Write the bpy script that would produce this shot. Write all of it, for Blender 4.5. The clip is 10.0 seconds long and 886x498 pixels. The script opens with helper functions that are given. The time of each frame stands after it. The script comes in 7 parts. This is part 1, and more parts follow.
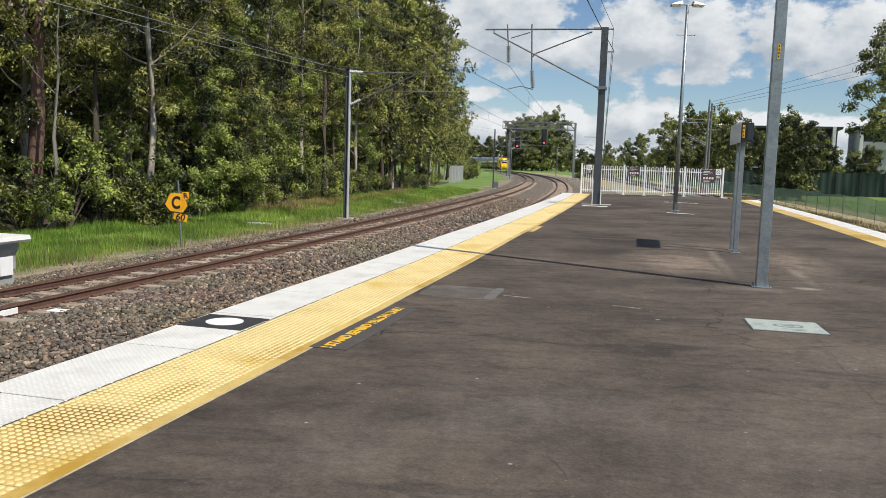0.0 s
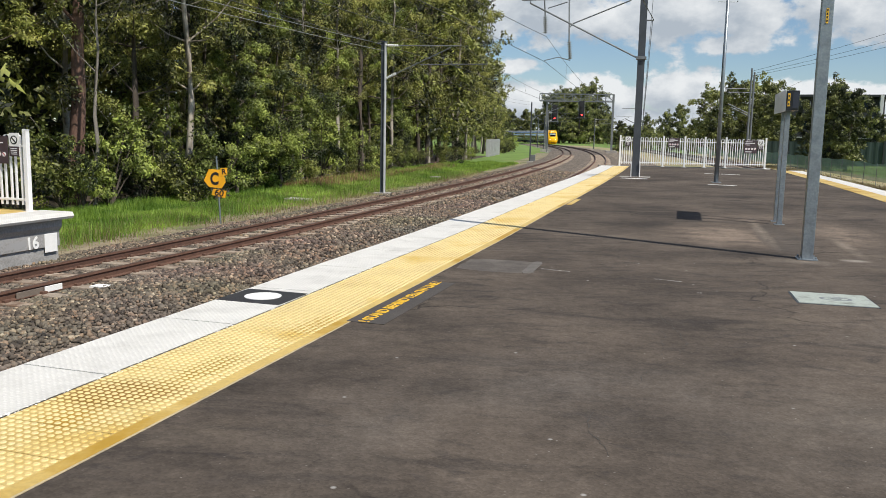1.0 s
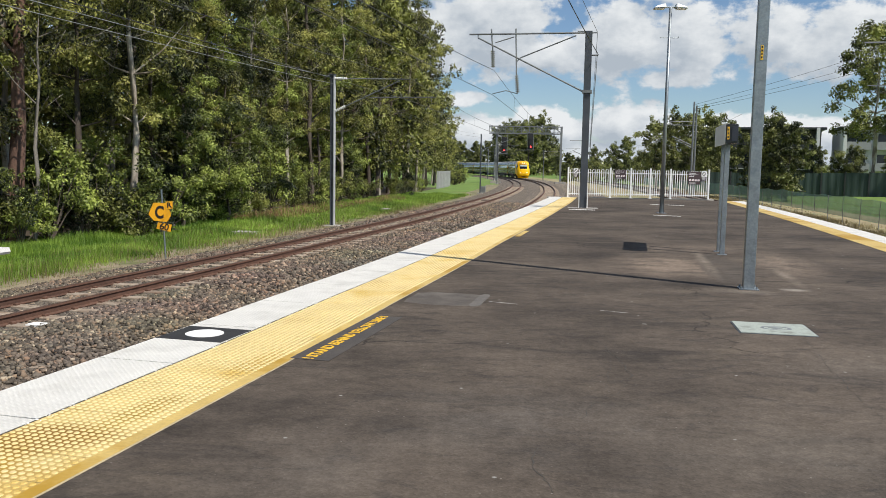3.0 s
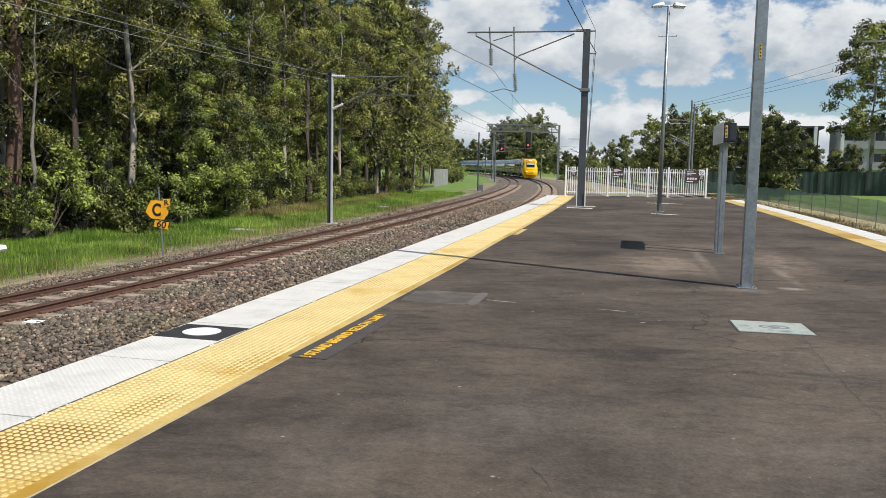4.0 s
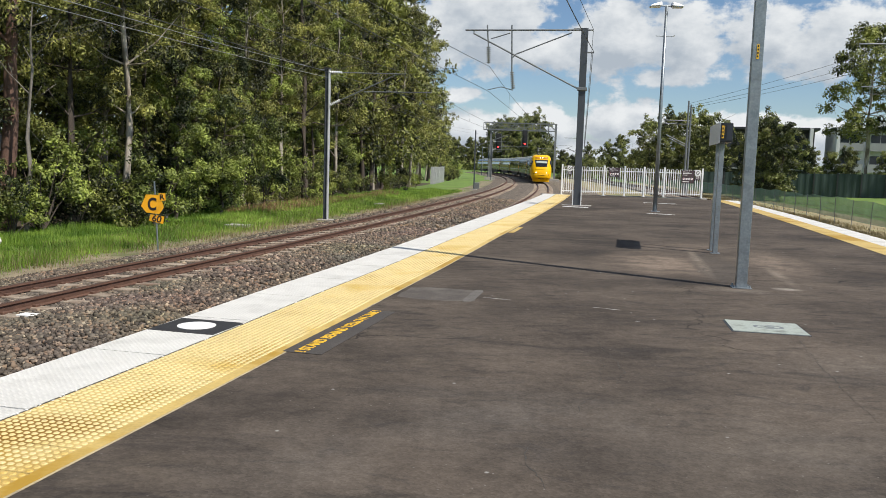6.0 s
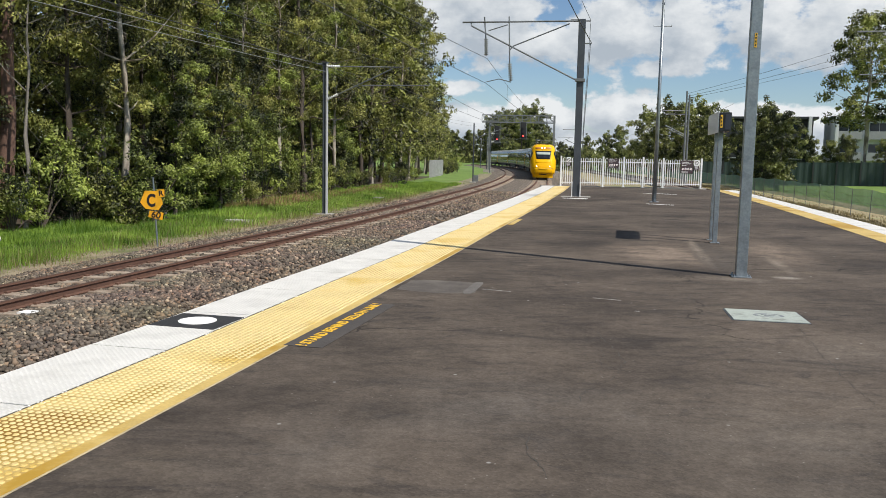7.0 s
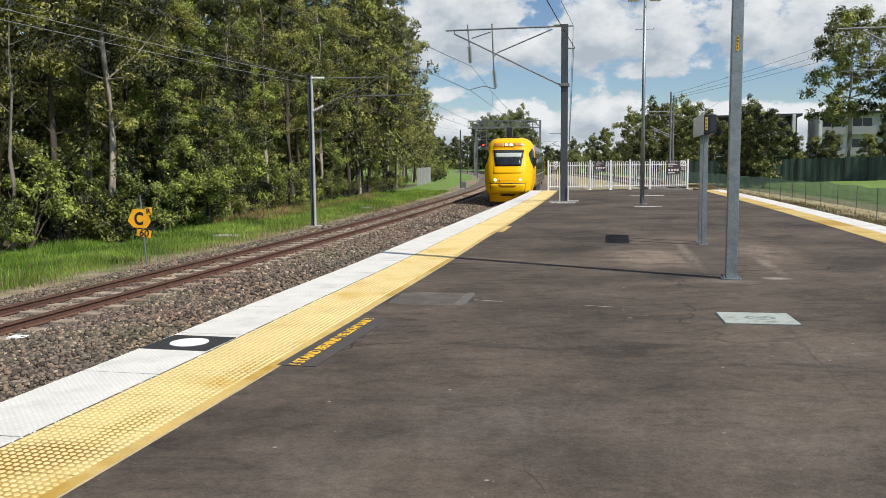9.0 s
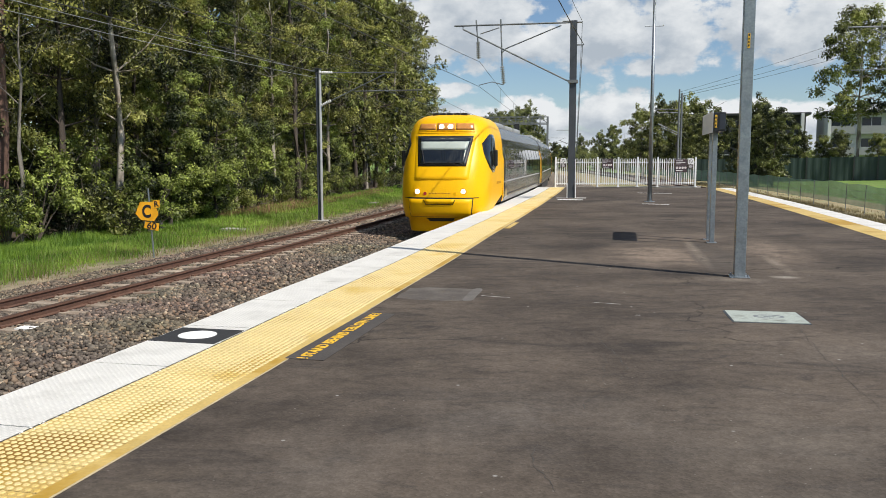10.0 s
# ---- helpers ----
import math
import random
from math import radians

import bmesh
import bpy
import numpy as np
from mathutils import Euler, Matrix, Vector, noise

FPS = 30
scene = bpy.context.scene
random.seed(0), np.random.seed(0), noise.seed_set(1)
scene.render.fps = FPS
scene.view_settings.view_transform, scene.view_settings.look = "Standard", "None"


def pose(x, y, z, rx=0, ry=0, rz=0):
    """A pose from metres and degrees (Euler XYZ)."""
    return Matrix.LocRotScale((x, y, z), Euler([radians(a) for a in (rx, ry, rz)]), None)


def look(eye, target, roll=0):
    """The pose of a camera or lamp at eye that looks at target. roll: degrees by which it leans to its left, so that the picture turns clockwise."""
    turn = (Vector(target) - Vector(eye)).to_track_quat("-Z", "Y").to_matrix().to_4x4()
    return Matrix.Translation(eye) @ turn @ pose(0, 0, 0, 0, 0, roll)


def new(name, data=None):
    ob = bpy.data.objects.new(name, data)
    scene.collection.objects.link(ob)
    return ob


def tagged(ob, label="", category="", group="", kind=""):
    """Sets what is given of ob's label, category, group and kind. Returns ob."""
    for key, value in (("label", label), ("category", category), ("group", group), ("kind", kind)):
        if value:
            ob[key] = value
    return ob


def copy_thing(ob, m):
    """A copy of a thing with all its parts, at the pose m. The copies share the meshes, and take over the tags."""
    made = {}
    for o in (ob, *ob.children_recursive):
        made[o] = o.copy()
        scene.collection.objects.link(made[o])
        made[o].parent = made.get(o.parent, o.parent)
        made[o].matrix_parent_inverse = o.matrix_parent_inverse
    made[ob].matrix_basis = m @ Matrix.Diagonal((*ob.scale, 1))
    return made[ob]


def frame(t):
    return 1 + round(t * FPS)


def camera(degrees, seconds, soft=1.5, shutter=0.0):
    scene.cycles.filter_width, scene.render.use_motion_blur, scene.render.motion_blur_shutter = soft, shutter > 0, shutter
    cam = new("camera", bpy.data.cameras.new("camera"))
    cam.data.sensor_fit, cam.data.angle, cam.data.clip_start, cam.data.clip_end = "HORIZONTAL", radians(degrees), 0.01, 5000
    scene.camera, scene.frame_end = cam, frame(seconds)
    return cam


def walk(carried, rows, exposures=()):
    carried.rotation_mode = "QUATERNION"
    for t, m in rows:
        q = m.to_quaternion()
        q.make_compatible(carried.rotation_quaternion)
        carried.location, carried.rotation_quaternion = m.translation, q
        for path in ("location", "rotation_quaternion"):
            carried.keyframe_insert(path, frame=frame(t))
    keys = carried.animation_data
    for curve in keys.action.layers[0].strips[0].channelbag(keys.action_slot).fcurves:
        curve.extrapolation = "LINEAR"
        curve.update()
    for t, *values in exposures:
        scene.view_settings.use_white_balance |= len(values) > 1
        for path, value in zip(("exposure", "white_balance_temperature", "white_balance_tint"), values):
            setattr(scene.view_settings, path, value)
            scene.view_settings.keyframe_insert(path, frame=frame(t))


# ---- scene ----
cam = camera(56.56, 10.0, soft=0.8)
# seconds, x, y, z, yaw, pitch, roll of the hand-held camera
PATH = [
    (0.0, 0.001, -0.002, 1.597, -0.23, -6.13, -1.84), (0.5, 0.012, 0.021, 1.579, 2.63, -7.29, -1.98), (1.0, -0.004, 0.074, 1.580, 2.27, -7.98, -1.18),
    (1.5, 0.037, 0.107, 1.588, 0.90, -6.64, -0.88), (2.0, 0.075, 0.118, 1.604, -1.16, -5.06, -1.12), (2.5, 0.056, 0.111, 1.602, -1.10, -5.49, -1.07),
    (4.0, 0.046, 0.132, 1.600, -1.28, -5.86, -1.18), (4.5, 0.034, 0.137, 1.599, -1.40, -5.93, -1.76), (5.0, 0.032, 0.131, 1.598, -1.38, -5.83, -2.20),
    (5.5, 0.040, 0.134, 1.595, -1.47, -5.89, -2.10), (7.0, 0.043, 0.128, 1.580, -1.62, -6.48, -1.15), (7.5, 0.059, 0.130, 1.589, -1.94, -6.80, -0.87),
    (8.0, 0.058, 0.130, 1.608, -2.38, -6.91, 0.28), (8.5, 0.061, 0.132, 1.620, -2.57, -6.96, 0.64), (9.0, 0.038, 0.138, 1.640, -2.51, -6.00, 0.57),
    (9.5, 0.022, 0.144, 1.634, -2.28, -6.07, 0.16), (10.0, 0.014, 0.148, 1.634, -2.04, -6.29, 0.05)]
walk(cam, [(t, pose(x, y, z, 90 + p, r, w)) for t, x, y, z, w, p, r in PATH])

# ---- sky, sun ----
SUN_TO = Vector((0.775, -0.632, 1.28)).normalized()
sun = new("sun", bpy.data.lights.new("sun", "SUN"))
sun.data.energy, sun.data.angle, sun.data.color = 5.6, radians(0.5), (1.0, 0.94, 0.85)
sun.matrix_world = look(SUN_TO * 100, (0, 0, 0))
scene.view_settings.exposure = -0.12

world = bpy.data.worlds.new("sky")
scene.world = world
world.use_nodes = True


# cumulus banks beyond the platform: bearing, height, half width, half height, in degrees
BANKS = ((4.2, 9.5, 5.3, 3.4), (0.8, 8.6, 4.6, 2.7), (13.3, 8.2, 4.8, 2.6), (17.5, 8.5, 3.7, 2.5), (16.4, 6.0, 3.0, 0.8), (22.4, 8.6, 4.4, 2.3), (27.1, 8.2, 5.3, 2.4),
         (8.7, 7.8, 3.4, 1.9), (13.5, 3.1, 3.2, 1.6), (8.4, 2.7, 3.7, 1.4), (3.7, 2.4, 3.9, 1.5), (17.6, 2.6, 3.4, 1.1), (22.7, 2.8, 4.6, 1.1), (26.5, 2.7, 4.1, 1.0),
         (21.7, 1.5, 11.9, 1.3), (5.5, 1.1, 9.2, 1.1), (16.1, 11.6, 2.2, 1.0), (2.3, 4.6, 2.5, 0.6), (31.2, 7.6, 4.6, 2.5))


def build_sky(nt):
    """A clear sky with cumulus banks: their tops white in the sun, their undersides grey."""
    n, l = nt.nodes, nt.links
    bg = n["Background"]
    sky = n.new("ShaderNodeTexSky")
    sky.sky_type, sky.sun_disc = "NISHITA", False
    sky.sun_elevation, sky.sun_rotation = math.asin(SUN_TO.z), math.atan2(SUN_TO.x, SUN_TO.y)
    sky.air_density, sky.dust_density, sky.ozone_density = 1.0, 0.1, 4.0
    view = n.new("ShaderNodeTexCoord").outputs["Generated"]

    def m(op, a, b=None, c=None):
        x = n.new("ShaderNodeMath"); x.operation = op
        for k, v in enumerate((a, b, c)):
            if v is None:
                continue
            if isinstance(v, (int, float)):
                x.inputs[k].default_value = v
            else:
                l.new(v, x.inputs[k])
        return x.outputs[0]

    def vec(op, a, b):
        x = n.new("ShaderNodeVectorMath"); x.operation = op
        for k, v in enumerate((a, b)):
            if isinstance(v, tuple):
                x.inputs[k].default_value = v
            else:
                l.new(v, x.inputs[k])
        return x

    def noise_at(v, scale, detail, rough):
        x = n.new("ShaderNodeTexNoise")
        x.inputs["Scale"].default_value, x.inputs["Detail"].default_value, x.inputs["Roughness"].default_value = scale, detail, rough
        l.new(v, x.inputs["Vector"])
        return x.outputs["Fac"]

    sep = n.new("ShaderNodeSeparateXYZ"); l.new(view, sep.inputs[0])
    bearing = m("MULTIPLY", m("ARCTAN2", sep.outputs["X"], sep.outputs["Y"]), 57.2958)
    height = m("MULTIPLY", m("ARCSINE", sep.outputs["Z"]), 57.2958)
    comb = n.new("ShaderNodeCombineXYZ"); l.new(bearing, comb.inputs[0]); l.new(height, comb.inputs[1])
    flat = comb.outputs[0]
    # high, broken cloud over the rest of the sky
    up = m("ADD", m("MAXIMUM", sep.outputs["Z"], 0.0), 0.42)
    lift = n.new("ShaderNodeCombineXYZ")
    for k in range(3):
        l.new(up, lift.inputs[k])
    deck = vec("ADD", vec("DIVIDE", view, lift.outputs[0]).outputs[0], (2.1, 1.1, 0.0)).outputs[0]
    broken = m("MULTIPLY", m("SUBTRACT", noise_at(deck, 1.6, 7, 0.52), 0.53), 5.0)
    away = m("SUBTRACT", vec("LENGTH", vec("MULTIPLY", vec("SUBTRACT", flat, (12.0, 3.0, 0.0)).outputs[0], (1 / 34, 1 / 11, 0.0)).outputs[0], (0.0, 0.0, 0.0)).outputs["Value"], 1.0)
    elsewhere = m("MINIMUM", m("MULTIPLY", away, 6.0), broken)

    def thickness(v, ragged):
        total = None
        for b, h, w, r in BANKS:
            d = vec("LENGTH", vec("MULTIPLY", vec("SUBTRACT", v, (b, h, 0.0)).outputs[0], (1 / w, 1 / r, 0.0)).outputs[0], (0.0, 0.0, 0.0)).outputs["Value"]
            inside = m("SUBTRACT", 1.0, d)
            total = inside if total is None else m("SMOOTH_MAX", total, inside, 0.25)
        return m("ADD", m("MAXIMUM", total, elsewhere), ragged)

    def ragged_at(v):
        tall = vec("MULTIPLY", v, (0.8, 1.15, 1.0)).outputs[0]
        coarse = m("MULTIPLY", m("SUBTRACT", noise_at(tall, 0.34, 3, 0.5), 0.5), 1.7)
        fine = m("MULTIPLY", m("SUBTRACT", noise_at(tall, 1.1, 6, 0.60), 0.5), 1.1)
        return m("ADD", coarse, fine)
    here = thickness(flat, ragged_at(flat))
    above = vec("ADD", flat, (0.6, 1.1, 0.0)).outputs[0]
    higher = thickness(above, ragged_at(above))
    cover = n.new("ShaderNodeMapRange"); cover.interpolation_type = "SMOOTHSTEP"
    cover.inputs["From Min"].default_value, cover.inputs["From Max"].default_value = -0.10, 0.28
    l.new(here, cover.inputs[0])
    lit = m("MULTIPLY_ADD", m("SUBTRACT", here, higher), 0.75, m("MULTIPLY_ADD", here, -0.34, 0.58))
    tone = n.new("ShaderNodeValToRGB")
    e = tone.color_ramp.elements
    e[0].position, e[0].color = 0.08, (5.3, 6.0, 6.8, 1)
    e[1].position, e[1].color = 0.95, (9.9, 10.2, 10.4, 1)
    l.new(lit, tone.inputs[0])
    mix = n.new("ShaderNodeMix"); mix.data_type = "RGBA"
    blue = n.new("ShaderNodeMix"); blue.data_type, blue.blend_type = "RGBA", "MULTIPLY"
    blue.inputs["Factor"].default_value, blue.inputs["B"].default_value = 1.0, (1.08, 1.12, 1.17, 1)
    l.new(sky.outputs[0], blue.inputs["A"])
    l.new(cover.outputs[0], mix.inputs["Factor"])
    l.new(blue.outputs["Result"], mix.inputs["A"]); l.new(tone.outputs["Color"], mix.inputs["B"])
    l.new(mix.outputs["Result"], bg.inputs["Color"])
    bg.inputs["Strength"].default_value = 0.090


build_sky(world.node_tree)

# ---- materials ----
def material(name, col, rough=0.7, metal=0.0, var=0.3, scale=3.0, fine=60.0, bump=0.15, stain=None, stain_at=(0.55, 0.7), stain_scale=1.0,
             stretch=(1, 1, 1), moving=False, rand=0.0, coat=0.0, emit=None, trans=0.0, spec=0.5, turn=0.0, dots=0.0, stones=0.0, blotches=()):
    """A surface with broad and fine variation of its colour, a stain colour in patches, and a fine relief."""
    m = bpy.data.materials.new(name)
    m.use_nodes = True
    n, l = m.node_tree.nodes, m.node_tree.links
    b = n["Principled BSDF"]
    if moving:
        vec = n.new("ShaderNodeTexCoord").outputs["Object"]
    else:
        vec = n.new("ShaderNodeNewGeometry").outputs["Position"]
    mp = n.new("ShaderNodeMapping")
    mp.inputs["Scale"].default_value = stretch
    mp.inputs["Rotation"].default_value = (0, 0, radians(turn))
    l.new(vec, mp.inputs[0])
    broad = n.new("ShaderNodeTexNoise")
    broad.inputs["Scale"].default_value, broad.inputs["Detail"].default_value = scale, 5
    l.new(mp.outputs[0], broad.inputs["Vector"])
    grain = n.new("ShaderNodeTexNoise")
    grain.inputs["Scale"].default_value, grain.inputs["Detail"].default_value = fine, 3
    l.new(vec, grain.inputs["Vector"])
    mul = n.new("ShaderNodeMath"); mul.operation = "MULTIPLY_ADD"
    mul.inputs[1].default_value, mul.inputs[2].default_value = 0.5, 0.0
    l.new(grain.outputs["Fac"], mul.inputs[0])
    tot = n.new("ShaderNodeMath"); tot.operation = "MULTIPLY_ADD"
    tot.inputs[1].default_value = 0.5
    l.new(broad.outputs["Fac"], tot.inputs[0]); l.new(mul.outputs[0], tot.inputs[2])
    if rand:
        info = n.new("ShaderNodeObjectInfo")
        r = n.new("ShaderNodeMath"); r.operation = "MULTIPLY_ADD"
        r.inputs[1].default_value, r.inputs[2].default_value = rand, -rand / 2
        l.new(info.outputs["Random"], r.inputs[0])
        s2 = n.new("ShaderNodeMath"); s2.operation = "ADD"
        l.new(tot.outputs[0], s2.inputs[0]); l.new(r.outputs[0], s2.inputs[1])
        tot = s2
    ramp = n.new("ShaderNodeValToRGB")
    lo, hi = ramp.color_ramp.elements
    lo.position, hi.position = 0.3, 0.7
    lo.color = (*[c * (1 - var) for c in col], 1)
    hi.color = (*[min(1, c * (1 + var)) for c in col], 1)
    l.new(tot.outputs[0], ramp.inputs[0])
    out = ramp.outputs["Color"]
    if stain:
        sn = n.new("ShaderNodeTexNoise")
        sn.inputs["Scale"].default_value, sn.inputs["Detail"].default_value, sn.inputs["Roughness"].default_value = stain_scale, 7, 0.62
        l.new(mp.outputs[0], sn.inputs["Vector"])
        sr = n.new("ShaderNodeMapRange")
        sr.inputs["From Min"].default_value, sr.inputs["From Max"].default_value = stain_at
        l.new(sn.outputs["Fac"], sr.inputs[0])
        mx = n.new("ShaderNodeMix"); mx.data_type = "RGBA"
        l.new(sr.outputs[0], mx.inputs["Factor"]); l.new(out, mx.inputs["A"])
        mx.inputs["B"].default_value = (*stain, 1)
        out = mx.outputs["Result"]
    for bx, by, rx, ry, bt, tint in blotches:
        # a single stain with a soft, ragged rim
        bm_ = n.new("ShaderNodeMapping"); bm_.vector_type = "TEXTURE"
        bm_.inputs["Location"].default_value, bm_.inputs["Rotation"].default_value, bm_.inputs["Scale"].default_value = (bx, by, 0), (0, 0, radians(bt)), (rx, ry, 1e6)
        l.new(vec, bm_.inputs[0])
        ln = n.new("ShaderNodeVectorMath"); ln.operation = "LENGTH"; l.new(bm_.outputs[0], ln.inputs[0])
        rg = n.new("ShaderNodeMath"); rg.operation = "MULTIPLY_ADD"; rg.inputs[1].default_value = 0.9
        l.new(broad.outputs["Fac"], rg.inputs[0]); l.new(ln.outputs["Value"], rg.inputs[2])
        fade = n.new("ShaderNodeMapRange")
        for k, v in zip(("From Min", "From Max", "To Min", "To Max"), (0.9, 1.45, 0.9, 0.0)):
            fade.inputs[k].default_value = v
        l.new(rg.outputs[0], fade.inputs[0])
        bx_ = n.new("ShaderNodeMix"); bx_.data_type = "RGBA"
        l.new(fade.outputs[0], bx_.inputs["Factor"]); l.new(out, bx_.inputs["A"]); bx_.inputs["B"].default_value = (*tint, 1)
        out = bx_.outputs["Result"]
    if stones:
        # single stones, lighter and darker
        vo = n.new("ShaderNodeTexVoronoi"); vo.inputs["Scale"].default_value = stones
        l.new(vec, vo.inputs["Vector"])
        tint = n.new("ShaderNodeValToRGB")
        tint.color_ramp.elements[0].color, tint.color_ramp.elements[1].color = (0.35, 0.33, 0.31, 1), (2.1, 1.95, 1.75, 1)
        vs = n.new("ShaderNodeSeparateXYZ"); l.new(vo.outputs["Color"], vs.inputs[0]); l.new(vs.outputs[0], tint.inputs[0])
        sx = n.new("ShaderNodeMix"); sx.data_type, sx.blend_type = "RGBA", "MULTIPLY"
        sx.inputs["Factor"].default_value = 1.0
        l.new(out, sx.inputs["A"]); l.new(tint.outputs[0], sx.inputs["B"])
        out = sx.outputs["Result"]
    l.new(out, b.inputs["Base Color"])
    b.inputs["Roughness"].default_value, b.inputs["Metallic"].default_value = rough, metal
    b.inputs["Coat Weight"].default_value, b.inputs["Specular IOR Level"].default_value = coat, spec
    b.inputs["Transmission Weight"].default_value = trans
    if emit:
        b.inputs["Emission Color"].default_value = (*emit[:3], 1)
        b.inputs["Emission Strength"].default_value = emit[3]
    normal = None
    if dots:
        # small raised studs in rows along the platform
        turned = n.new("ShaderNodeMapping")
        turned.inputs["Rotation"].default_value, turned.inputs["Scale"].default_value = (0, 0, radians(59.8)), (6.2832 / dots,) * 3
        l.new(vec, turned.inputs[0])
        sp = n.new("ShaderNodeSeparateXYZ"); l.new(turned.outputs[0], sp.inputs[0])
        waves = []
        for k in range(2):
            w = n.new("ShaderNodeMath"); w.operation = "SINE"
            l.new(sp.outputs[k], w.inputs[0]); waves.append(w)
        pr = n.new("ShaderNodeMath"); pr.operation = "ADD"
        l.new(waves[0].outputs[0], pr.inputs[0]); l.new(waves[1].outputs[0], pr.inputs[1])
        cl = n.new("ShaderNodeMapRange"); cl.inputs["From Min"].default_value, cl.inputs["From Max"].default_value = 0.0, 1.2
        l.new(pr.outputs[0], cl.inputs[0])
        db = n.new("ShaderNodeBump"); db.inputs["Strength"].default_value, db.inputs["Distance"].default_value = 0.5, 0.005
        l.new(cl.outputs[0], db.inputs["Height"])
        normal = db.outputs[0]
        l.new(normal, b.inputs["Normal"])
        dirt = n.new("ShaderNodeMix"); dirt.data_type, dirt.blend_type = "RGBA", "MULTIPLY"
        inv = n.new("ShaderNodeMapRange"); inv.inputs["To Min"].default_value, inv.inputs["To Max"].default_value = 0.90, 1.0
        l.new(cl.outputs[0], inv.inputs[0])
        cc = n.new("ShaderNodeCombineXYZ")
        for k in range(3):
            l.new(inv.outputs[0], cc.inputs[k])
        dirt.inputs["Factor"].default_value = 1.0
        l.new(out, dirt.inputs["A"]); l.new(cc.outputs[0], dirt.inputs["B"])
        l.new(dirt.outputs["Result"], b.inputs["Base Color"])
    if bump:
        bp = n.new("ShaderNodeBump")
        bp.inputs["Strength"].default_value, bp.inputs["Distance"].default_value = bump, 0.02
        l.new(tot.outputs[0], bp.inputs["Height"])
        if normal is not None:
            l.new(normal, bp.inputs["Normal"])
        l.new(bp.outputs[0], b.inputs["Normal"])
    return m


def leaf_material(name, dark, light, through_light=0.18, rough=0.58):
    """Leaves of many tints that pass some light; clump sun and shade painted in."""
    m = bpy.data.materials.new(name)
    m.use_nodes = True
    n, l = m.node_tree.nodes, m.node_tree.links
    b, out = n["Principled BSDF"], n["Material Output"]
    g = n.new("ShaderNodeNewGeometry")
    info = n.new("ShaderNodeObjectInfo")
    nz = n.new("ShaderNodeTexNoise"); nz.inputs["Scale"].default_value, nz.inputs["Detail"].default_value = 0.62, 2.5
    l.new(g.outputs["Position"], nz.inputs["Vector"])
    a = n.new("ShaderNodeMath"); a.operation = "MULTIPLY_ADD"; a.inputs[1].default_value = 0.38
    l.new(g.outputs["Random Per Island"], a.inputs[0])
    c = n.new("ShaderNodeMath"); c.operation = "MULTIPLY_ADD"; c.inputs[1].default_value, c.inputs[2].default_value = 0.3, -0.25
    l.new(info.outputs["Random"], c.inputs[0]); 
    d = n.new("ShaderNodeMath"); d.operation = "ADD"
    # broad noise puts sunlit clumps and dark hollows into the leaf colour
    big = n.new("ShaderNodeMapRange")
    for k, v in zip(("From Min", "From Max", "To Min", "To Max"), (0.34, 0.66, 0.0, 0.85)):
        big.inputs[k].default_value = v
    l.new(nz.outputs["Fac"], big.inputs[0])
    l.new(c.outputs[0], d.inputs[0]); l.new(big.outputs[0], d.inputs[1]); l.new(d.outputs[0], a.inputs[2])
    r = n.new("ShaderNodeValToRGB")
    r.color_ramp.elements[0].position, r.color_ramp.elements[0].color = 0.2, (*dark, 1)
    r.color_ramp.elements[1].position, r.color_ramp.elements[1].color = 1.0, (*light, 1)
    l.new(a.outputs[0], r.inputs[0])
    l.new(r.outputs[0], b.inputs["Base Color"])
    b.inputs["Roughness"].default_value = rough
    t = n.new("ShaderNodeBsdfTranslucent")
    l.new(r.outputs[0], t.inputs["Color"])
    mx = n.new("ShaderNodeMixShader"); mx.inputs[0].default_value = through_light
    l.new(b.outputs[0], mx.inputs[1]); l.new(t.outputs[0], mx.inputs[2]); l.new(mx.outputs[0], out.inputs["Surface"])
    return m


